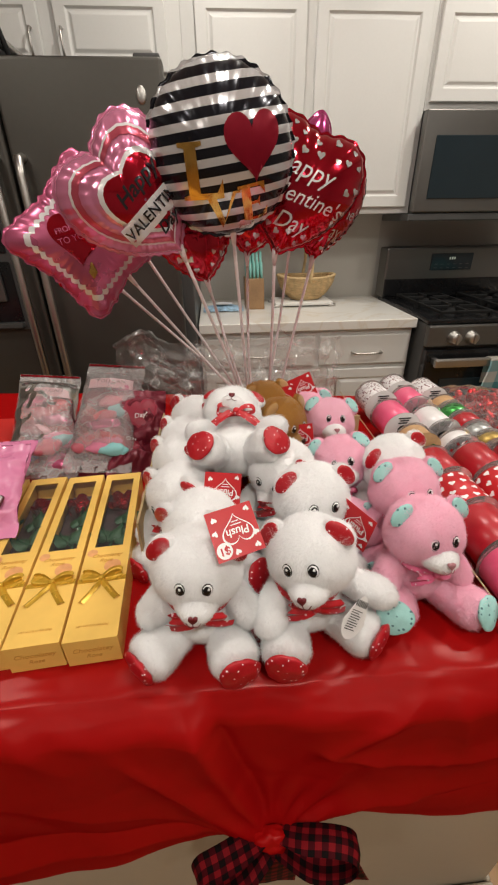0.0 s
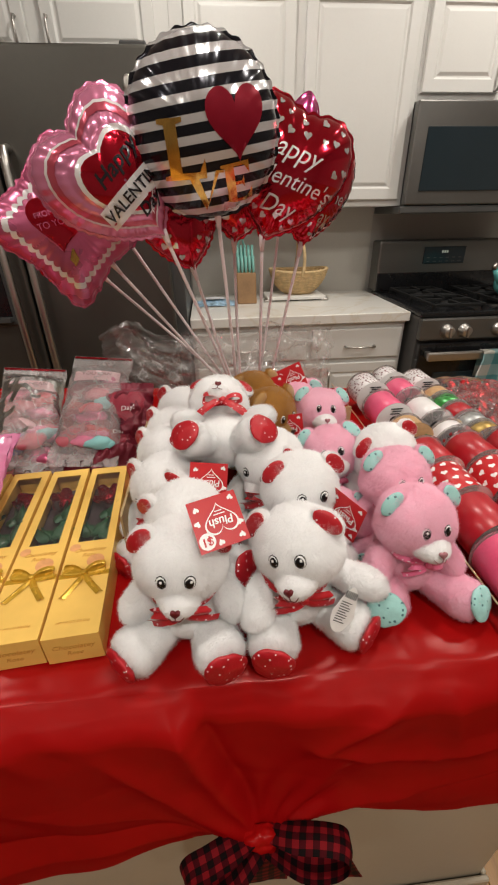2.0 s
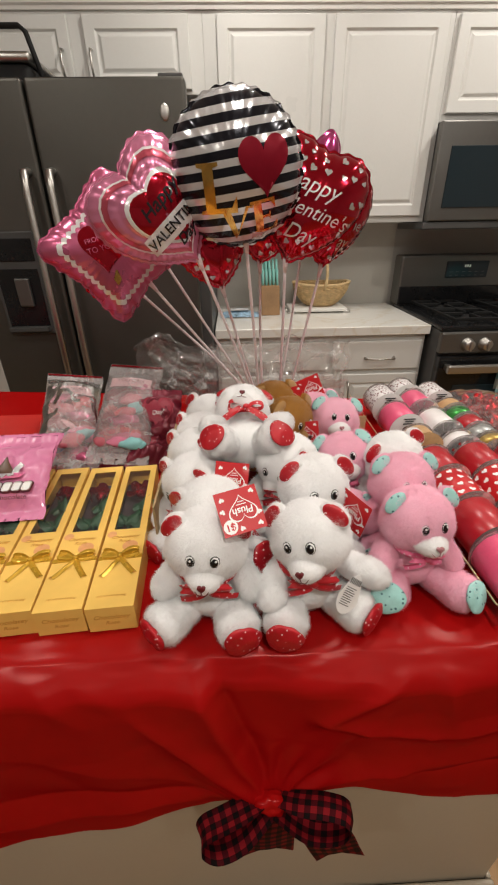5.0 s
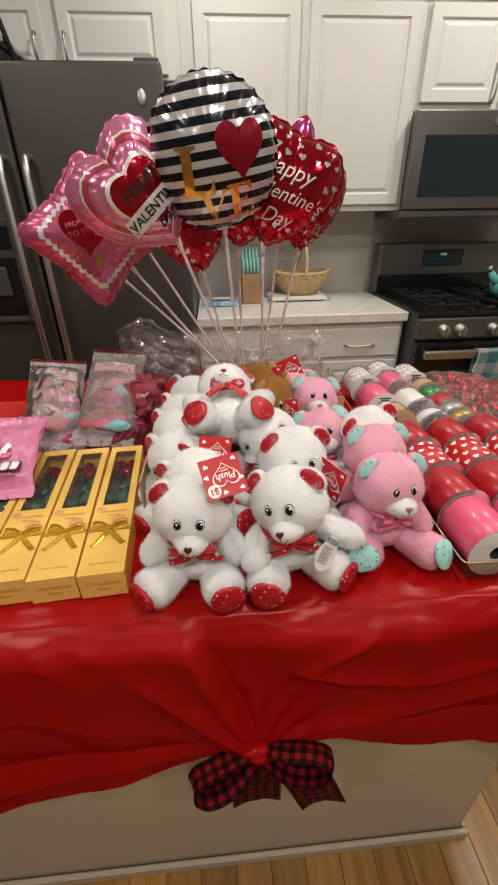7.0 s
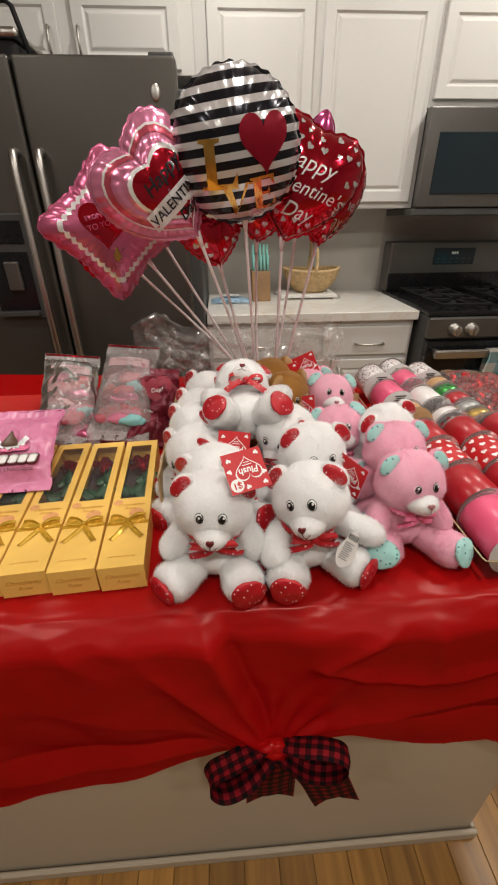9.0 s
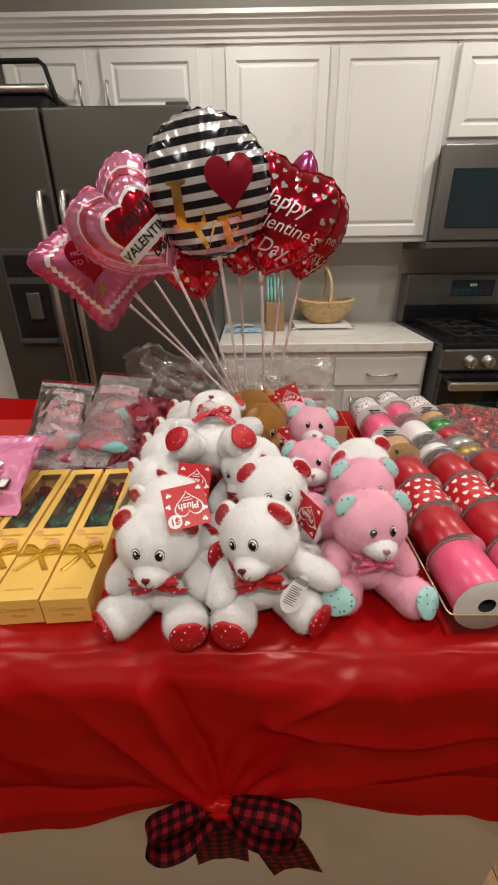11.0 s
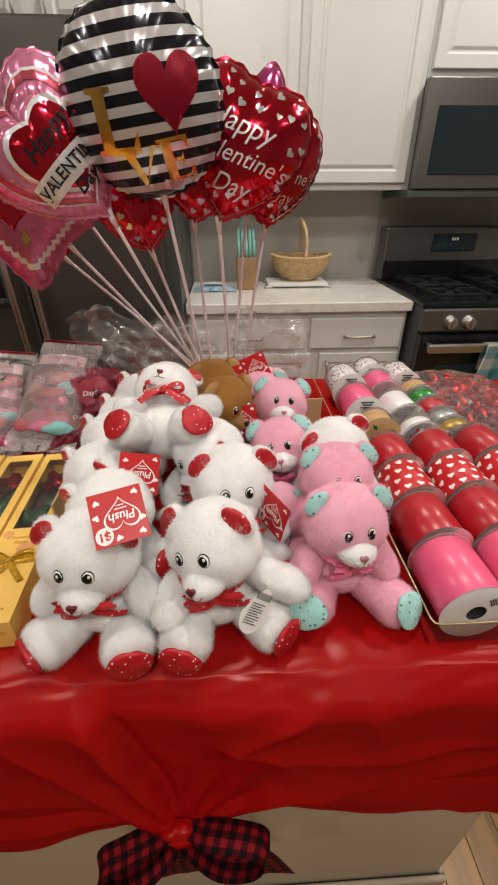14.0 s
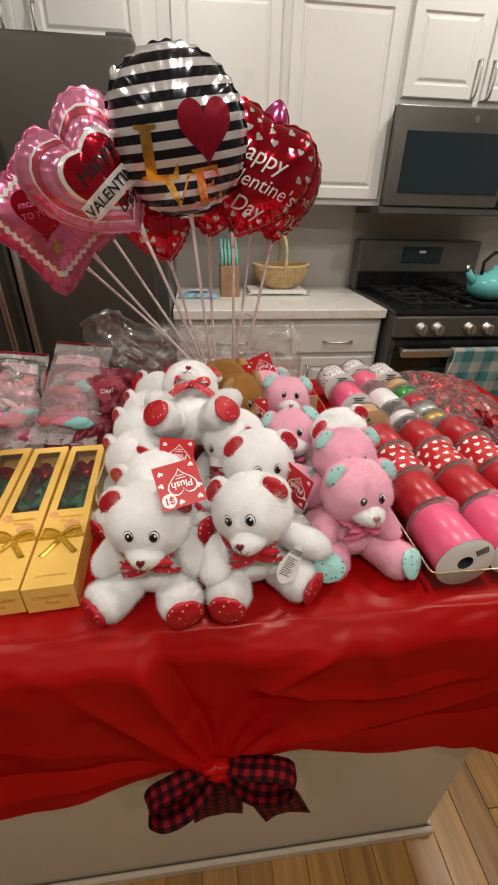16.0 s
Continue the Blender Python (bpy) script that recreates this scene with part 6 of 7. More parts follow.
def rose_box(m, k):
    b = thing("rose_gift_box", m, "yellow card gift box with window, foil rose and gold bow", "gift box", "yellow rose boxes")
    c = part("carton", with_mat("carton", carton, M_YEL, False), None, b)
    part("insert", with_mat("insert", lambda: box(-BW / 2 + 0.002, BW / 2 - 0.002, 0.1462, 0.313, 0.0014, 0.010), M_INSET, False), None, b, "dark inner tray")
    part("foil_rose", with_mat("rose", rose, M_ROSE), None, b, "shiny red foil rose head", pose(0.003 * (-1) ** k, 0.272 - 0.004 * (k % 3), 0.016, 24, 0, 40 * k) @ Matrix.Scale(1.02, 4))
    part("leaves", with_mat("leaves", leaf_cluster, M_LEAF), None, b, "dark green foil leaves and stem", pose(0.002, 0.205, 0.018, 0, 0, 14 * (k % 3 - 1)))
    part("window_film", with_mat("window_film", lambda: grid_mesh(2, 4, lambda u, v: (-BW / 2 + 0.0095 + u * (BW - 0.019), 0.1455 + 0.1690 * v, BH - 0.0016)), M_WIN, False), None, b, "clear film window")
    part("gold_bow", with_mat("gold_bow", gold_bow, M_GOLDR), None, c, "gold ribbon bow", pose(0.001 * k, 0.086, BH + 0.001, 0, 0, 3 * (-1) ** k))
    part("ribbon_band", with_mat("ribbon_band", lambda: box(-BW / 2 - 0.0004, BW / 2 + 0.0004, 0.082, 0.089, BH + 0.0001, BH + 0.0007), M_GOLDR, False), None, c)

    def text_top(txt, size, y, dz=0.0006, shear=0.3):
        part("lettering", with_mat("t_" + txt + str(size), lambda: lettering(txt, size, shear, 0.0001), M_OCHRE, False), None, c, m=pose(0, y, BH + dz, -90, 0, 0))
    text_top("Chocolatey", 0.0085, 0.128)
    text_top("Rose", 0.0085, 0.119)
    text_top("NET WT 0.71 OZ (20g)", 0.0036, 0.018, shear=0)
    part("lettering", with_mat("tf1", lambda: lettering("Chocolatey", 0.0095, 0.3, 0.0001), M_OCHRE, False), None, c, m=pose(0, -0.0005, 0.024))
    part("lettering", with_mat("tf2", lambda: lettering("Rose", 0.0085, 0.3, 0.0001), M_OCHRE, False), None, c, m=pose(0, -0.0005, 0.014))
    part("printed_rose", with_mat("printed_rose", lambda: moved(disc(0.011, 14), Matrix.Rotation(radians(-90), 4, "X")), M_YELP, False), None, c, "peach printed flower", pose(0.010, 0.108, BH + 0.0004))
    part("printed_rose", with_mat("printed_rose2", lambda: moved(disc(0.007, 12), Matrix.Rotation(radians(-90), 4, "X")), M_YELP, False), None, c, "peach printed flower", pose(-0.020, 0.135, BH + 0.0004))


for k in range(7):
    rose_box(pose(-0.1555 - 0.0617 * k, 0.294 - 0.001 * (k % 2) - 0.001 * k, T, 0, 0, 4.2 + 0.5 * k), k)

# ---- ribbon spools ----
def satin(name, colour, rough=0.38):
    return plain(name, colour, rough, vary=0.12, scale=25, fine=300, coat=0.4, bump=0.06, bump_scale=500)


M_S_PINK = satin("hot_pink_satin", (0.76, 0.10, 0.21))
M_S_RED = satin("red_satin", (0.40, 0.005, 0.013))
M_S_WHITE = satin("white_satin", (0.78, 0.75, 0.74))
M_S_GREEN = foil("green_glitter", (0.05, 0.30, 0.06), 0.3, 0.6, 0.4, 120)
M_S_GOLD = foil("gold_glitter", (0.45, 0.30, 0.08), 0.35, 0.6, 0.4, 120)
M_S_SILV = foil("silver_glitter", (0.45, 0.46, 0.45), 0.35, 0.6, 0.4, 120)
M_S_KRAFT = plain("tan_ribbon", (0.50, 0.30, 0.14), 0.6, vary=0.15, scale=60)
M_FLW = plain("white_spool_card", (0.70, 0.68, 0.66), 0.45, vary=0.05)
M_FLC = plain("clear_spool_plastic", (0.80, 0.78, 0.78), 0.12, vary=0.04, trans=0.75)
M_FLS = plain("frosted_spool_plastic", (0.60, 0.54, 0.52), 0.2, vary=0.08, trans=0.75)
M_S_PRINT = dotted("printed_white_ribbon", (0.72, 0.69, 0.68), (0.16, 0.05, 0.06), 150, 0.34, 0.4)
R_SP = 0.040


def flange(r, t):
    return lathe([(0.011, 0), (r - 0.001, 0), (r, 0.0008), (r, t - 0.0008), (r - 0.001, t), (0.011, t), (0.011, 0)], 40)


def spool(x, y0, y1, material, label, face=None, hearts=False, r=R_SP, roll=None, rz=0.0, base=0.0, lift=0.0):
    """A spool lying with its axis along y."""
    m = pose(x, y0, T + 0.002 + r + lift, 0, 0, rz)
    s = thing("ribbon_spool", m, label, "ribbon spool", "spools of ribbon")
    L = y1 - y0
    rr = roll or r - 0.0035
    t = 0.0015
    ax = Matrix.Rotation(radians(-90), 4, "X")
    face = face or M_FLW
    rib = part("ribbon_roll", with_mat("roll_%.4f_%.4f" % (L, rr), lambda: moved(lathe([(0.011, t), (rr - 0.001, t), (rr, t + 0.001), (rr + 0.0002, L / 2), (rr, L - t - 0.001), (rr - 0.001, L - t), (0.011, L - t)], 48), ax), material), None, s)
    fr = part("flange", with_mat("flange_%.4f" % r, lambda: moved(flange(r, t), ax), face), None, s)
    part("flange", with_mat("flange_%.4f" % r, lambda: moved(flange(r, t), ax), M_FLS), None, s, "frosted plastic rim", Matrix.Translation((0, L - t, 0)))
    part("core", with_mat("core_%.4f" % L, lambda: moved(lathe([(0.0108, 0.0004), (0.0108, L - 0.0004)], 24), ax), M_INK), None, s, "dark hollow core")
    if hearts:
        bm = bmesh.new()
        for i in range(13):
            for j in range(4):
                a = 2 * math.pi * (i + 0.5 * (j % 2)) / 13
                h = flat(heart_outline(14, 0.0052))
                h.transform(Matrix.Rotation(radians(random.Random(i * 7 + j).uniform(-30, 30)), 4, "Y"))
                for v in h.verts:
                    aa = a + v.co.x / rr
                    yy = L * (0.14 + 0.24 * j) + v.co.z
                    v.co = Vector(((rr + 0.0006) * math.sin(aa), yy, (rr + 0.0006) * math.cos(aa)))
                join(bm, h)
        part("heart_print", with_mat("sp_hearts_%.4f" % L, lambda: bm, M_TAGW), None, rib, "white printed hearts")
    return s, fr


cols = [0.362, 0.445, 0.528, 0.611]
for c, x in enumerate(cols[:3]):
    dy = 0.010 * c
    s, fr = spool(x, 0.279 + dy, 0.359 + dy, M_S_PINK, "hot pink satin ribbon spool with a white end card", rz=2)
    bm = bmesh.new()
    for k in range(7):
        box(-0.008 + 0.0025 * k, -0.0068 + 0.0025 * k, -0.0008, -0.0003, -0.005, 0.006, 0, bm)
    part("barcode_bars", bm, M_INK, fr, m=pose(0.018, 0, 0.018, 0, -25, 0))
    spool(x + 0.004, 0.366 + dy, 0.440 + dy, M_S_RED, "deep red satin ribbon spool in clear wrap", M_FLS, rz=2)
    spool(x + 0.008, 0.447 + dy, 0.521 + dy, M_TAG, "red ribbon spool printed with white hearts", M_FLS, hearts=True, rz=2)
    spool(x + 0.012, 0.528 + dy, 0.600 + dy, M_S_RED, "bright red satin ribbon spool", M_FLS, rz=2)
for mt in (M_S_PINK, M_S_RED, M_S_WHITE):
    mt.node_tree.nodes["Principled BSDF"].inputs["Coat Roughness"].default_value = 0.24
# thin spools of the rear rows
REAR = [
    [(0.645, 0.690, M_S_KRAFT, "tan ribbon spool with green leaves", M_S_KRAFT), (0.735, 0.815, M_S_PINK, "hot pink ribbon spool with a printed end", M_FLW), (0.855, 0.93, M_S_PRINT, "white printed ribbon spool with a dark printed end", M_FLW)],
    [(0.630, 0.66, M_S_WHITE, "sheer white ribbon spool with red hearts", M_FLC), (0.70, 0.775, M_S_WHITE, "plain white satin ribbon spool", M_FLC), (0.82, 0.89, M_S_PINK, "hot pink ribbon spool in the rear row", M_FLC), (0.915, 0.97, M_S_PRINT, "white printed ribbon spool with a dark printed end", M_FLW)],
    [(0.622, 0.652, M_S_GOLD, "gold glitter ribbon spool", M_FLC), (0.658, 0.692, M_S_SILV, "silver glitter ribbon spool", M_FLC), (0.700, 0.742, M_S_RED, "narrow red ribbon spool", M_FLC), (0.75, 0.79, M_S_GREEN, "green glitter ribbon spool", M_FLC), (0.80, 0.835, M_S_KRAFT, "narrow tan ribbon spool", M_FLC), (0.875, 0.945, M_S_PRINT, "white printed ribbon spool with a dark printed end", M_FLW)],
]
for c, row in enumerate(REAR):
    for k, (a, b, mt, lb, fc) in enumerate(row):
        x = cols[c] + (0.018, 0.006, -0.012)[c]
        s, fr = spool(x, a, b, mt, lb, fc, r=0.040 if c < 2 else 0.038, roll=0.035 if fc is M_FLC else 0.036, rz=2)
        if "printed end" in lb:
            bm = bmesh.new()
            for q in range(3):
                box(-0.012 + 0.004 * (q % 2), 0.008 + 0.003 * (q % 3), -0.0009, -0.0003, 0.015 + 0.0055 * q, 0.0178 + 0.0055 * q, 0, bm)
            part("printed_bars", bm, M_INK if "dark" in lb else M_GREYP, fr)
        if "red hearts" in lb:
            bm = bmesh.new()
            for q in range(9):
                a_ = 2 * math.pi * q / 9
                join(bm, shifted(flat(heart_outline(14, 0.0036), -0.0008), 0.024 * math.cos(a_), 0.024 * math.sin(a_), 20 * q))
            part("heart_print", bm, M_TAG, fr)
        if "green leaves" in lb:
            bm = bmesh.new()
            for q in range(4):
                a_ = 2 * math.pi * q / 4 + 0.5
                join(bm, shifted(flat([(-0.008, 0), (0, 0.004), (0.008, 0), (0, -0.004)], -0.0008), 0.024 * math.cos(a_), 0.024 * math.sin(a_), 50 * q))
            part("printed_leaves", bm, M_S_GREEN, fr)

# loose curls of sheer heart ribbon
M_SHEER = dotted("sheer_heart_ribbon", (0.78, 0.62, 0.62), (0.55, 0.02, 0.03), 70, 0.22, 0.4)
rs = random.Random(3)
for k in range(4):
    cx, cy = 0.44 + 0.014 * k, 0.612 + 0.004 * (k % 2)
    r = thing("ribbon_curl", pose(cx, cy, T + 0.055), "loose curl of sheer white ribbon with red hearts", "ribbon", "loose ribbon curls")
    pts = [(0.014 * math.cos(a) + 0.001 * k, 0.006 * math.sin(2 * a), 0.016 * math.sin(a) - 0.006 * (k % 2)) for a in [2 * math.pi * q / 20 * 0.9 for q in range(21)]]
    part("band", ribbon(pts, 0.010, (0.2 * (k - 1), 1, 0.2)), M_SHEER, r, smooth=True)

# clear plastic tray with a gold rim round the spools
M_TRAYC = film("clear_tray_plastic", (0.99, 0.99, 0.98), 0.985, 0.05, 0.05, 5, 1.15)
M_GOLDW = plain("pale_gold_rim", (0.72, 0.56, 0.33), 0.3, 0.6)
tr = thing("clear_tray", pose(0.45, 0.6, T), "clear plastic tray with a pale gold rim holding spools", "tray")
TX0, TX1, TY0, TY1, TZ = 0.3175, 0.672, 0.276, 0.988, T + 0.031
for n, p, q in (("side", (TX0, TY1), (TX0, TY0)), ("front", (TX0, TY0), (TX1, TY0)), ("side", (TX1, TY0), (TX1, TY1)), ("back", (TX1, TY1), (TX0, TY1))):
    part(n, grid_mesh(6, 2, lambda u, v: (p[0] + (q[0] - p[0]) * u, p[1] + (q[1] - p[1]) * u, T + (TZ - T) * v)), M_TRAYC, tr, world=True)
part("rim", tube([(TX0, TY1, TZ), (TX0, TY0 + 0.008, TZ), (TX0 + 0.002, TY0 + 0.002, TZ), (TX0 + 0.008, TY0, TZ), (TX1 - 0.008, TY0, TZ), (TX1 - 0.002, TY0 + 0.002, TZ), (TX1, TY0 + 0.008, TZ), (TX1, TY1, TZ)], 0.0011, 8), M_GOLDW, tr, "pale gold rim", world=True, smooth=True)

# ---- sweets bags ----
def pouch(w, h, t, seed=0, crumple=0.006, seal=0.08):
    """A pillow bag in the xz plane, z from 0 to h, sealed at both ends."""
    bm = bmesh.new()
    nu, nv = 40, 52

    def at(u, v, s):
        f = max(0.0, min(1, (v - seal) / 0.16, (1 - seal - v) / 0.16))
        f = f * f * (3 - 2 * f)
        e = max(0.0, 1 - abs(2 * u - 1) ** 2.6)
        y = s * t * f * e ** 0.6 + crumple * (noise.noise((u * 4 + seed, v * 5, s * 3 + seed)) + 0.6 * noise.noise((u * 11, v * 12 + seed, s * 5))) * (0.25 + f)
        x = (u - 0.5) * w * (1 - 0.05 * f) + 0.003 * noise.noise((v * 6, s, seed))
        if v < seal or v > 1 - seal:
            y += 0.0004 * math.sin(u * 60)
        return (x, y, v * h)
    for s in (-1, 1):
        g = grid_mesh(nu, nv, lambda u, v: at(u, v, s))
        join(bm, g)
    bmesh.ops.remove_doubles(bm, verts=bm.verts[:], dist=0.0004)
    bmesh.ops.recalc_face_normals(bm, faces=bm.faces[:])
    return bm


M_BPINK = plain("pink_sweet_bag", (0.72, 0.235, 0.41), 0.28, vary=0.06, scale=20, coat=0.35)
M_BDARK = plain("maroon_print", (0.13, 0.02, 0.03), 0.35)
M_SILF = foil("silver_wrap", (0.66, 0.66, 0.68), 0.22, 0.85)
M_CHOC = plain("milk_chocolate", (0.10, 0.045, 0.022), 0.35, vary=0.2, scale=40)


def kiss_bag(m, label, front=True):
    b = thing("sweet_bag", m, label, "sweet bag", "bags of sweets")
    body = part("bag", pouch(0.158, 0.195, 0.018, 3), M_BPINK, b, smooth=True)
    if not front:
        return b
    Y = -0.0275
    bm = bmesh.new()
    for k, x in enumerate((-0.046, -0.030, -0.011, 0.009, 0.028, 0.047)):
        box(x - (0.005 if k == 1 else 0.008), x + (0.005 if k == 1 else 0.008), Y - 0.0012, Y, 0.052, 0.078 if k == 0 else 0.071, 0.004, bm, 2)
    for v in bm.verts:
        v.co.x += (v.co.z - 0.06) * 0.25
    part("brand_bars", bm, M_TAGW, body, "white block lettering shapes on the bag")
    bm = bmesh.new()
    for k, x in enumerate((-0.046, -0.030, -0.011, 0.009, 0.028, 0.047)):
        box(x - (0.006 if k == 1 else 0.0092), x + (0.007 if k == 1 else 0.0096), Y - 0.0004, Y + 0.0008, 0.0495, 0.079 if k == 0 else 0.072, 0.004, bm, 2)
    for v in bm.verts:
        v.co.x += (v.co.z - 0.06) * 0.25
    part("brand_shadow", bm, M_BDARK, body, "dark outline of the lettering shapes")
    part("lettering", lettering("milk chocolate", 0.0145, 0, 0.0002), M_BDARK, body, m=pose(0.008, Y - 0.0006, 0.039))
    drop = lathe([(0, 0.040), (0.003, 0.034), (0.006, 0.026), (0.012, 0.017), (0.017, 0.008), (0.016, 0.001), (0, 0)], 24)
    part("printed_sweet", moved(drop, Matrix.Translation((-0.004, Y - 0.001, 0.092)) @ Matrix.Diagonal((1, 0.12, 1, 1))), M_CHOC, body, "brown drop-shaped sweet picture", smooth=True)
    bm = bmesh.new()
    for k in range(7):
        a = math.pi * (0.08 + 0.14 * k)
        q = flat([(-0.008, 0), (0.0, 0.010), (0.009, 0.002), (0.002, -0.008)])
        q.transform(Matrix.Translation((-0.004 + 0.030 * math.cos(a), Y - 0.0004 - 0.0002 * k, 0.112 - 0.020 * math.sin(a))) @ Matrix.Rotation(k * 1.1, 4, "Y"))
        join(bm, q)
    part("printed_wrap", bm, M_SILF, body, "torn silver wrap picture")
    part("pink_swirl", moved(flat([(-0.04, 0), (-0.03, 0.008), (0.04, 0.004), (0.035, -0.006), (-0.02, -0.008)]), Matrix.Translation((-0.004, Y - 0.0002, 0.088))), M_F_LPINK, body)
    return b


kiss_bag(pose(-0.364, 0.463, 0.9645, -58, 0, 3) @ Matrix.Scale(0.79, 4), "pink bag of milk chocolate sweets lying on boxes")
kiss_bag(pose(-0.386, 0.500, 0.966, -70, 0, 2) @ Matrix.Scale(0.84, 4), "pink sweet bag under another bag", False)
kiss_bag(pose(-0.500, 0.475, 0.9645, -66, 0, 10) @ Matrix.Scale(0.92, 4), "pink sweet bag at the end of the boxes", False)

M_BAGF = film("clear_gift_bag", (0.96, 0.92, 0.925), 0.76, 0.24, 0.40, 20, 1.20, 0.08, 14)
M_INP = [plain("pink_sock", (0.72, 0.22, 0.34), 0.8, vary=0.2, scale=40), plain("red_sweet", (0.58, 0.03, 0.05), 0.3), plain("pale_pink_sweet", (0.75, 0.45, 0.48), 0.45), plain("aqua_card", (0.25, 0.55, 0.55), 0.5), plain("blue_sweet", (0.10, 0.20, 0.55), 0.35), M_F_LPINK, plain("dark_red_sweet", (0.22, 0.015, 0.03), 0.35), plain("rose_sweet", (0.55, 0.12, 0.16), 0.35)]


def lump(rx, ry, rz, seed):
    bm = smooth_ball(rx, ry, rz, 3)
    for v in bm.verts:
        v.co *= 1 + 0.35 * noise.noise(v.co * 75 + Vector((seed, 0, 0)))
    return bm


def gift_bag(m, label, seed):
    """A clear bag with pink and red goods, its own z up along the bag."""
    b = thing("clear_gift_bag", m, label, "gift bag", "clear gift bags")
    rs = random.Random(seed)
    part("film", pouch(0.125, 0.30, 0.034, seed, 0.005), M_BAGF, b, "crinkled clear film", smooth=True)
    for k in range(18):
        part("sweet", lump(rs.uniform(0.020, 0.036), rs.uniform(0.008, 0.013), rs.uniform(0.012, 0.024), seed + k), M_INP[(0, 7, 6, 2, 6, 5, 6, 7, 1, 3)[(k + seed) % 10] if k != 3 else 4 if seed == 5 else 1], b, m=pose(rs.uniform(-0.034, 0.034), rs.uniform(-0.014, 0.010), 0.045 + 0.0105 * k, 0, rs.uniform(-50, 50), 0), smooth=True)
    card = part("card", grid_mesh(8, 6, lambda u, v: (-0.045 + 0.09 * u, -0.020 - 0.006 * math.sin(math.pi * u), 0.20 + 0.028 * v)), M_INP[2], b, "pale pink printed card", smooth=True)
    part("zip_strip", box(-0.061, 0.061, -0.0022, -0.0012, 0.291, 0.297, 0.0004), M_F_RED, b, "red strip along the top")
    part("lettering", lettering("YOU CAN", 0.013, 0.1, 0.0002), M_BDARK, b, m=pose(0, -0.030, 0.214))
    return b


gift_bag(pose(-0.338, 0.650, 0.942, -69, 10, 14), "clear gift bag of pink and blue sweets, leaning", 5)
gift_bag(pose(-0.236, 0.650, 0.950, -67, 6, 2), "clear gift bag of pink sweets with an aqua card", 9)

M_HEARTB = foil("dark_red_heart_bag", (0.17, 0.010, 0.026), 0.42, 0.2, 0.3, 30)


M_ROSEP = plain("rose_print", (0.30, 0.022, 0.045), 0.4, vary=0.3, scale=40)


def red_pouch(m, label, seed):
    b = thing("heart_pouch", m, label, "sweet bag", "dark red pouches")
    p = part("pouch", pouch(0.105, 0.15, 0.022, seed, 0.010), M_HEARTB, b, smooth=True)
    h = Balloon(r_heart, 0.034, 0.003, 14, seed)
    part("heart_print", moved(h.body(), Matrix.Translation((0, -0.022, 0.085))), M_ROSEP, p, "rose red printed heart", smooth=True)
    part("lettering", lettering("Day!", 0.014, 0.2, 0.0003), M_TAGW, p, m=pose(0.0, -0.0300, 0.080, 0, -10, 0))
    return b


red_pouch(pose(-0.165, 0.715, 0.940, -48, 6, 8), "dark red glittering heart sweet pouch", 3)
red_pouch(pose(-0.205, 0.79, 0.935, -50, -8, 12), "dark red glittering heart sweet pouch", 8)
red_pouch(pose(-0.168, 0.655, 0.930, -72, 14, 20), "dark red sweet pouch lying flat", 12)
red_pouch(pose(-0.25, 0.66, 0.930, -78, -14, 4), "dark red sweet pouch lying under others", 17)

# red carton at the back of the table with a gold mark
M_RBOX = plain("red_carton", (0.52, 0.02, 0.015), 0.42, vary=0.06, scale=10)
rb = thing("red_carton", pose(-0.52, 0.80, T), "flat red carton with a gold and white mark", "box")
part("carton", box(-0.13, 0.10, -0.10, 0.10, 0, 0.035, 0.001, seg=1), M_RBOX, rb)
part("gold_mark", moved(lathe([(0, 0.0012), (0.015, 0.001), (0.016, 0)], 20), Matrix.Translation((-0.02, -0.055, 0.035)) @ Matrix.Diagonal((1.6, 0.8, 1, 1))), M_F_GOLD, rb)
part("white_mark", moved(lathe([(0, 0.0012), (0.011, 0.001), (0.012, 0)], 20), Matrix.Translation((-0.06, -0.075, 0.035)) @ Matrix.Diagonal((1.8, 0.7, 1, 1))), M_TAGW, rb)

M_FOILFILM = film("clear_sweet_bag", (0.98, 0.95, 0.95), 0.93, 0.16, 0.5, 24, 1.16, 0.10, 16)
M_FOILB = foil("bright_red_foil", (0.62, 0.016, 0.022), 0.26, 0.75)
# clear bag of red foil sweets beyond the spools
fb = thing("foil_sweet_bag", pose(0.622, 0.80, T), "clear bag full of red foil wrapped sweets", "sweet bag")
rs = random.Random(11)
for k in range(120):
    u, v = rs.random(), rs.random()
    part("foil_sweet", lump(rs.uniform(0.010, 0.020), rs.uniform(0.010, 0.017), rs.uniform(0.005, 0.009), k), (M_FOILB, M_F_RED, M_FOILB)[k % 3], fb, m=pose(-0.075 + 0.19 * u, -0.15 + 0.27 * v, 0.010 + 0.036 * rs.random() ** 0.6 * math.sin(math.pi * u), rs.uniform(0, 90), rs.uniform(0, 90), rs.uniform(0, 90)), smooth=True)
part("film", grid_mesh(50, 60, lambda u, v: (-0.10 + 0.24 * u, -0.19 + 0.40 * v, 0.004 + 0.060 * (math.sin(math.pi * u) * math.sin(math.pi * v)) ** 0.45 + 0.010 * noise.noise((u * 8, v * 11, 3)))), M_FOILFILM, fb, "crinkled clear film", smooth=True)
M_TINS = foil("pink_tinsel", (0.72, 0.30, 0.50), 0.18, 0.9)
tb = thing("tinsel_bag", pose(0.655, 0.545, T), "clear bag of shiny pink tinsel", "tinsel bag")
rs = random.Random(21)
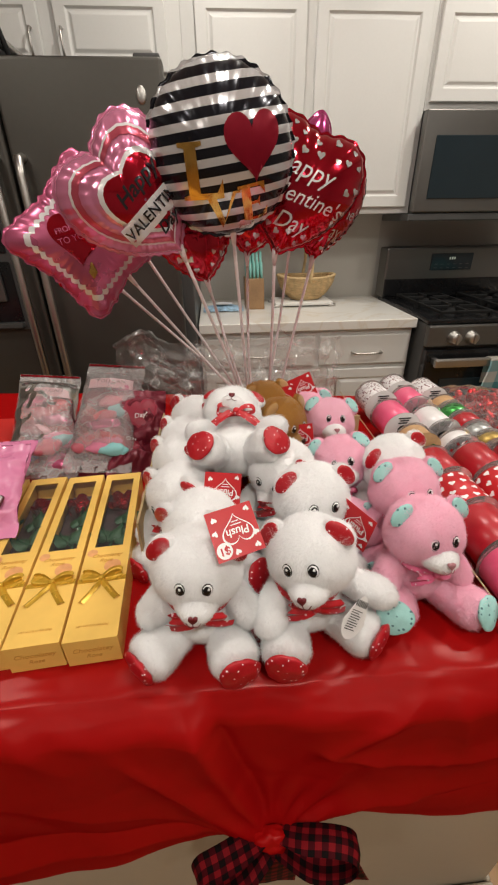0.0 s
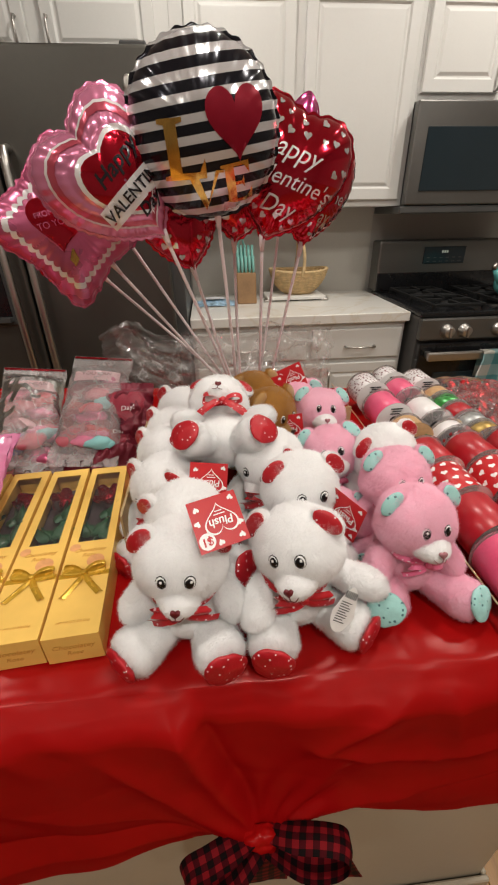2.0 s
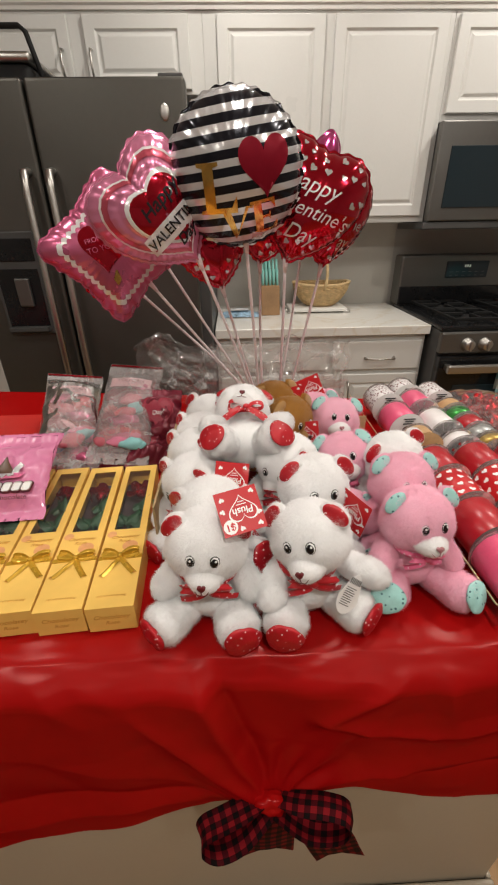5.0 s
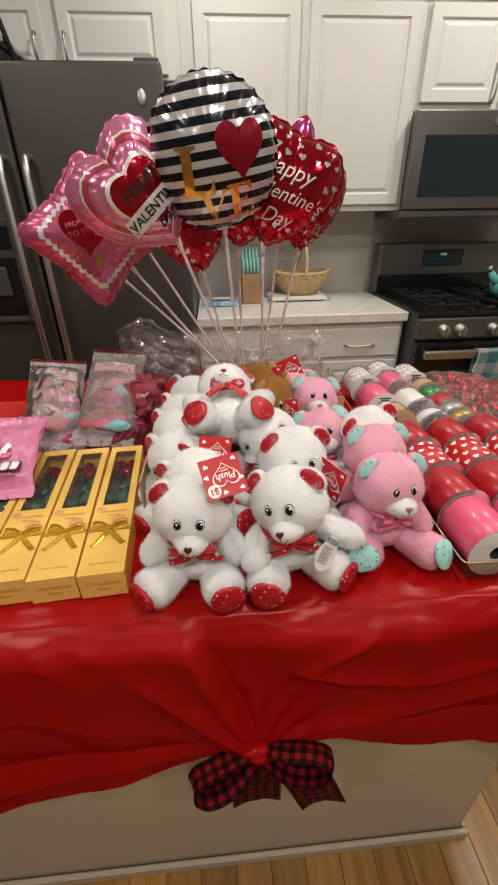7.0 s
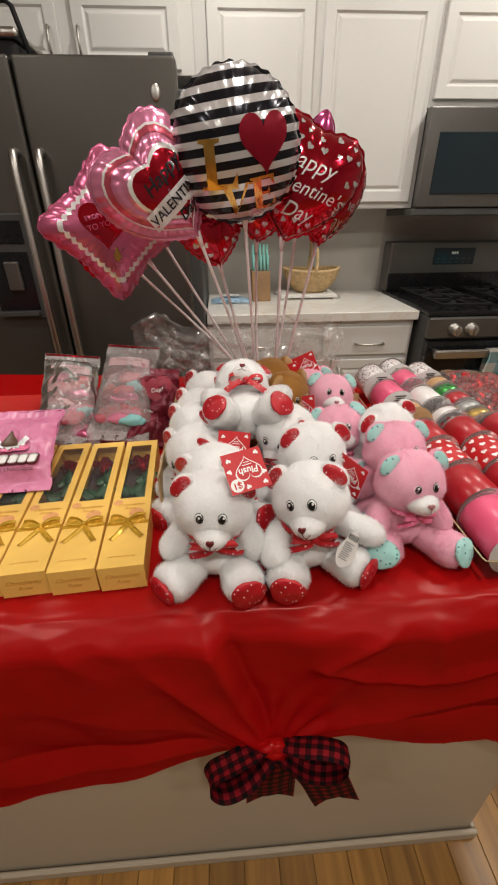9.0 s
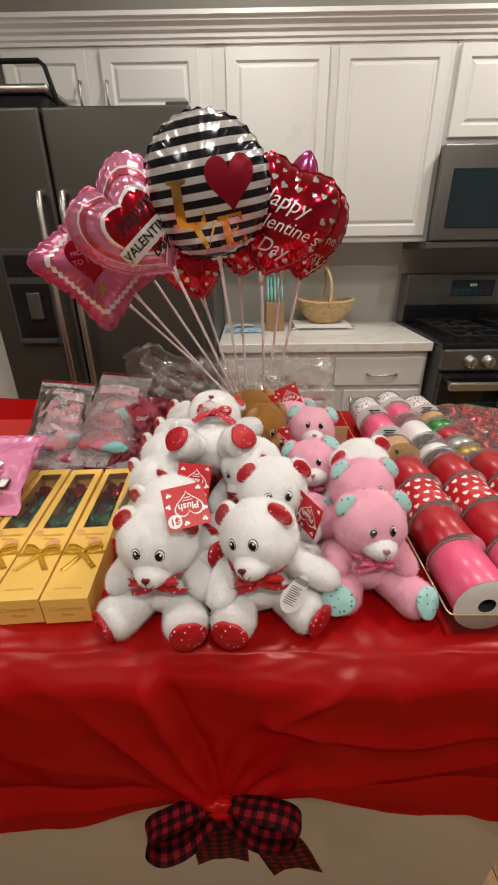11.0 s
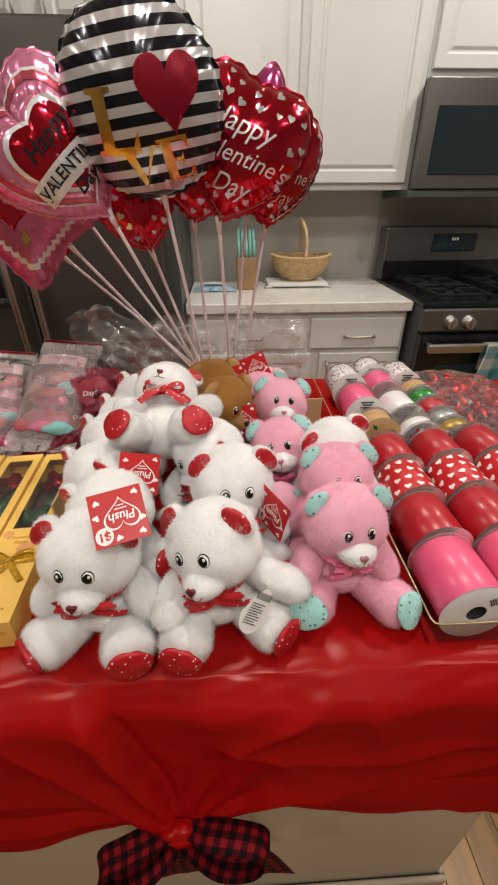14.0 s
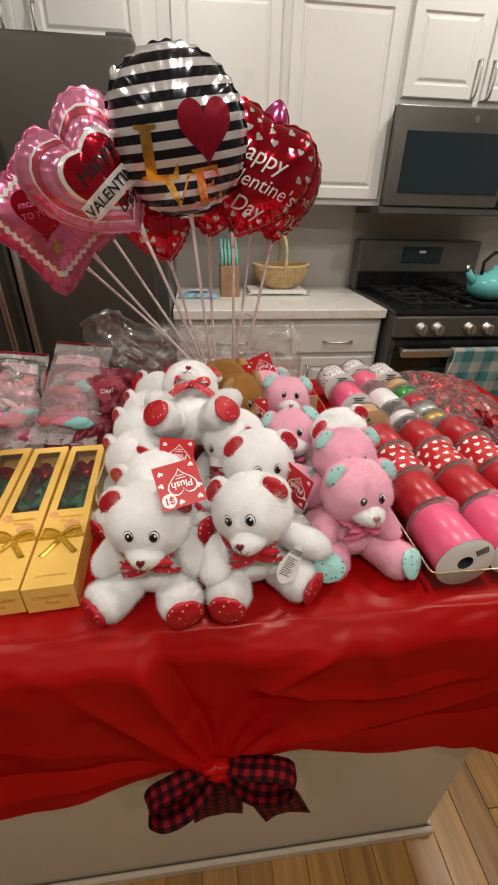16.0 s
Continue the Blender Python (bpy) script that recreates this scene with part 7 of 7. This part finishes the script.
for k in range(26):
    part("tinsel_strand", ribbon(arc([(rs.uniform(-0.05, 0.06), rs.uniform(-0.05, 0.05), rs.uniform(0.006, 0.045)) for _ in range(4)], 6), 0.006, (0.3, 0.5, 1)), M_TINS, tb, smooth=True)
part("film", grid_mesh(30, 30, lambda u, v: (-0.07 + 0.15 * u, -0.07 + 0.14 * v, 0.004 + 0.055 * (math.sin(math.pi * u) * math.sin(math.pi * v)) ** 0.45 + 0.008 * noise.noise((u * 8, v * 8, 9)))), M_FOILFILM, tb, smooth=True)

# ---- oak boards, near ones as single pieces ----
rs = random.Random(8)
PW = 0.083
near, far_v, far_f = 0, [], []
board_mesh = {}


def plank(length):
    k = round(length, 1)
    if k not in board_mesh:
        me = to_mesh(box(-PW / 2 + 0.0007, PW / 2 - 0.0007, -k / 2 + 0.0007, k / 2 - 0.0007, -0.004, 0.0, 0.0008, seg=1), "plank")
        me.materials.append(M_OAK)
        board_mesh[k] = me
    return board_mesh[k]


M_OAK_FAR = plain("oak_boards_far", (0.33, 0.178, 0.052), 0.35, vary=0.25, scale=7)
x = X0 + PW / 2
while x < X1:
    y = Y0
    first = True
    while y < Y1 - 0.01:
        L = rs.choice((0.5, 0.7, 0.9, 1.1)) if not first else rs.choice((0.3, 0.6, 0.8))
        first = False
        L = min(L, Y1 - y)
        if L < 0.15:
            break
        L = math.floor(L * 10 + 1e-6) / 10 if L >= 0.2 else 0.2
        c = (x, y + L / 2)
        if -0.9 < c[0] < 1.3 and -0.8 < c[1] < 1.3 and near < 290:
            p = part("plank", plank(L), None, floor, m=pose(c[0], c[1], 0))
            near += 1
        else:
            n = len(far_v)
            a, b, c, d = x - PW / 2 + 0.0007, x + PW / 2 - 0.0007, y + 0.0007, y + L - 0.0007
            far_v += [(a, c, -0.004), (b, c, -0.004), (b, d, -0.004), (a, d, -0.004), (a, c, 0), (b, c, 0), (b, d, 0), (a, d, 0)]
            far_f += [(n + 4, n + 5, n + 6, n + 7), (n, n + 1, n + 5, n + 4), (n + 1, n + 2, n + 6, n + 5), (n + 2, n + 3, n + 7, n + 6), (n + 3, n, n + 4, n + 7)]
        y += L
    x += PW
far = bpy.data.meshes.new("far_planks")
far.from_pydata(far_v, [], far_f)
tagged(part("far_planks", far, M_OAK_FAR, floor, "oak boards further off"), kind="stuff")
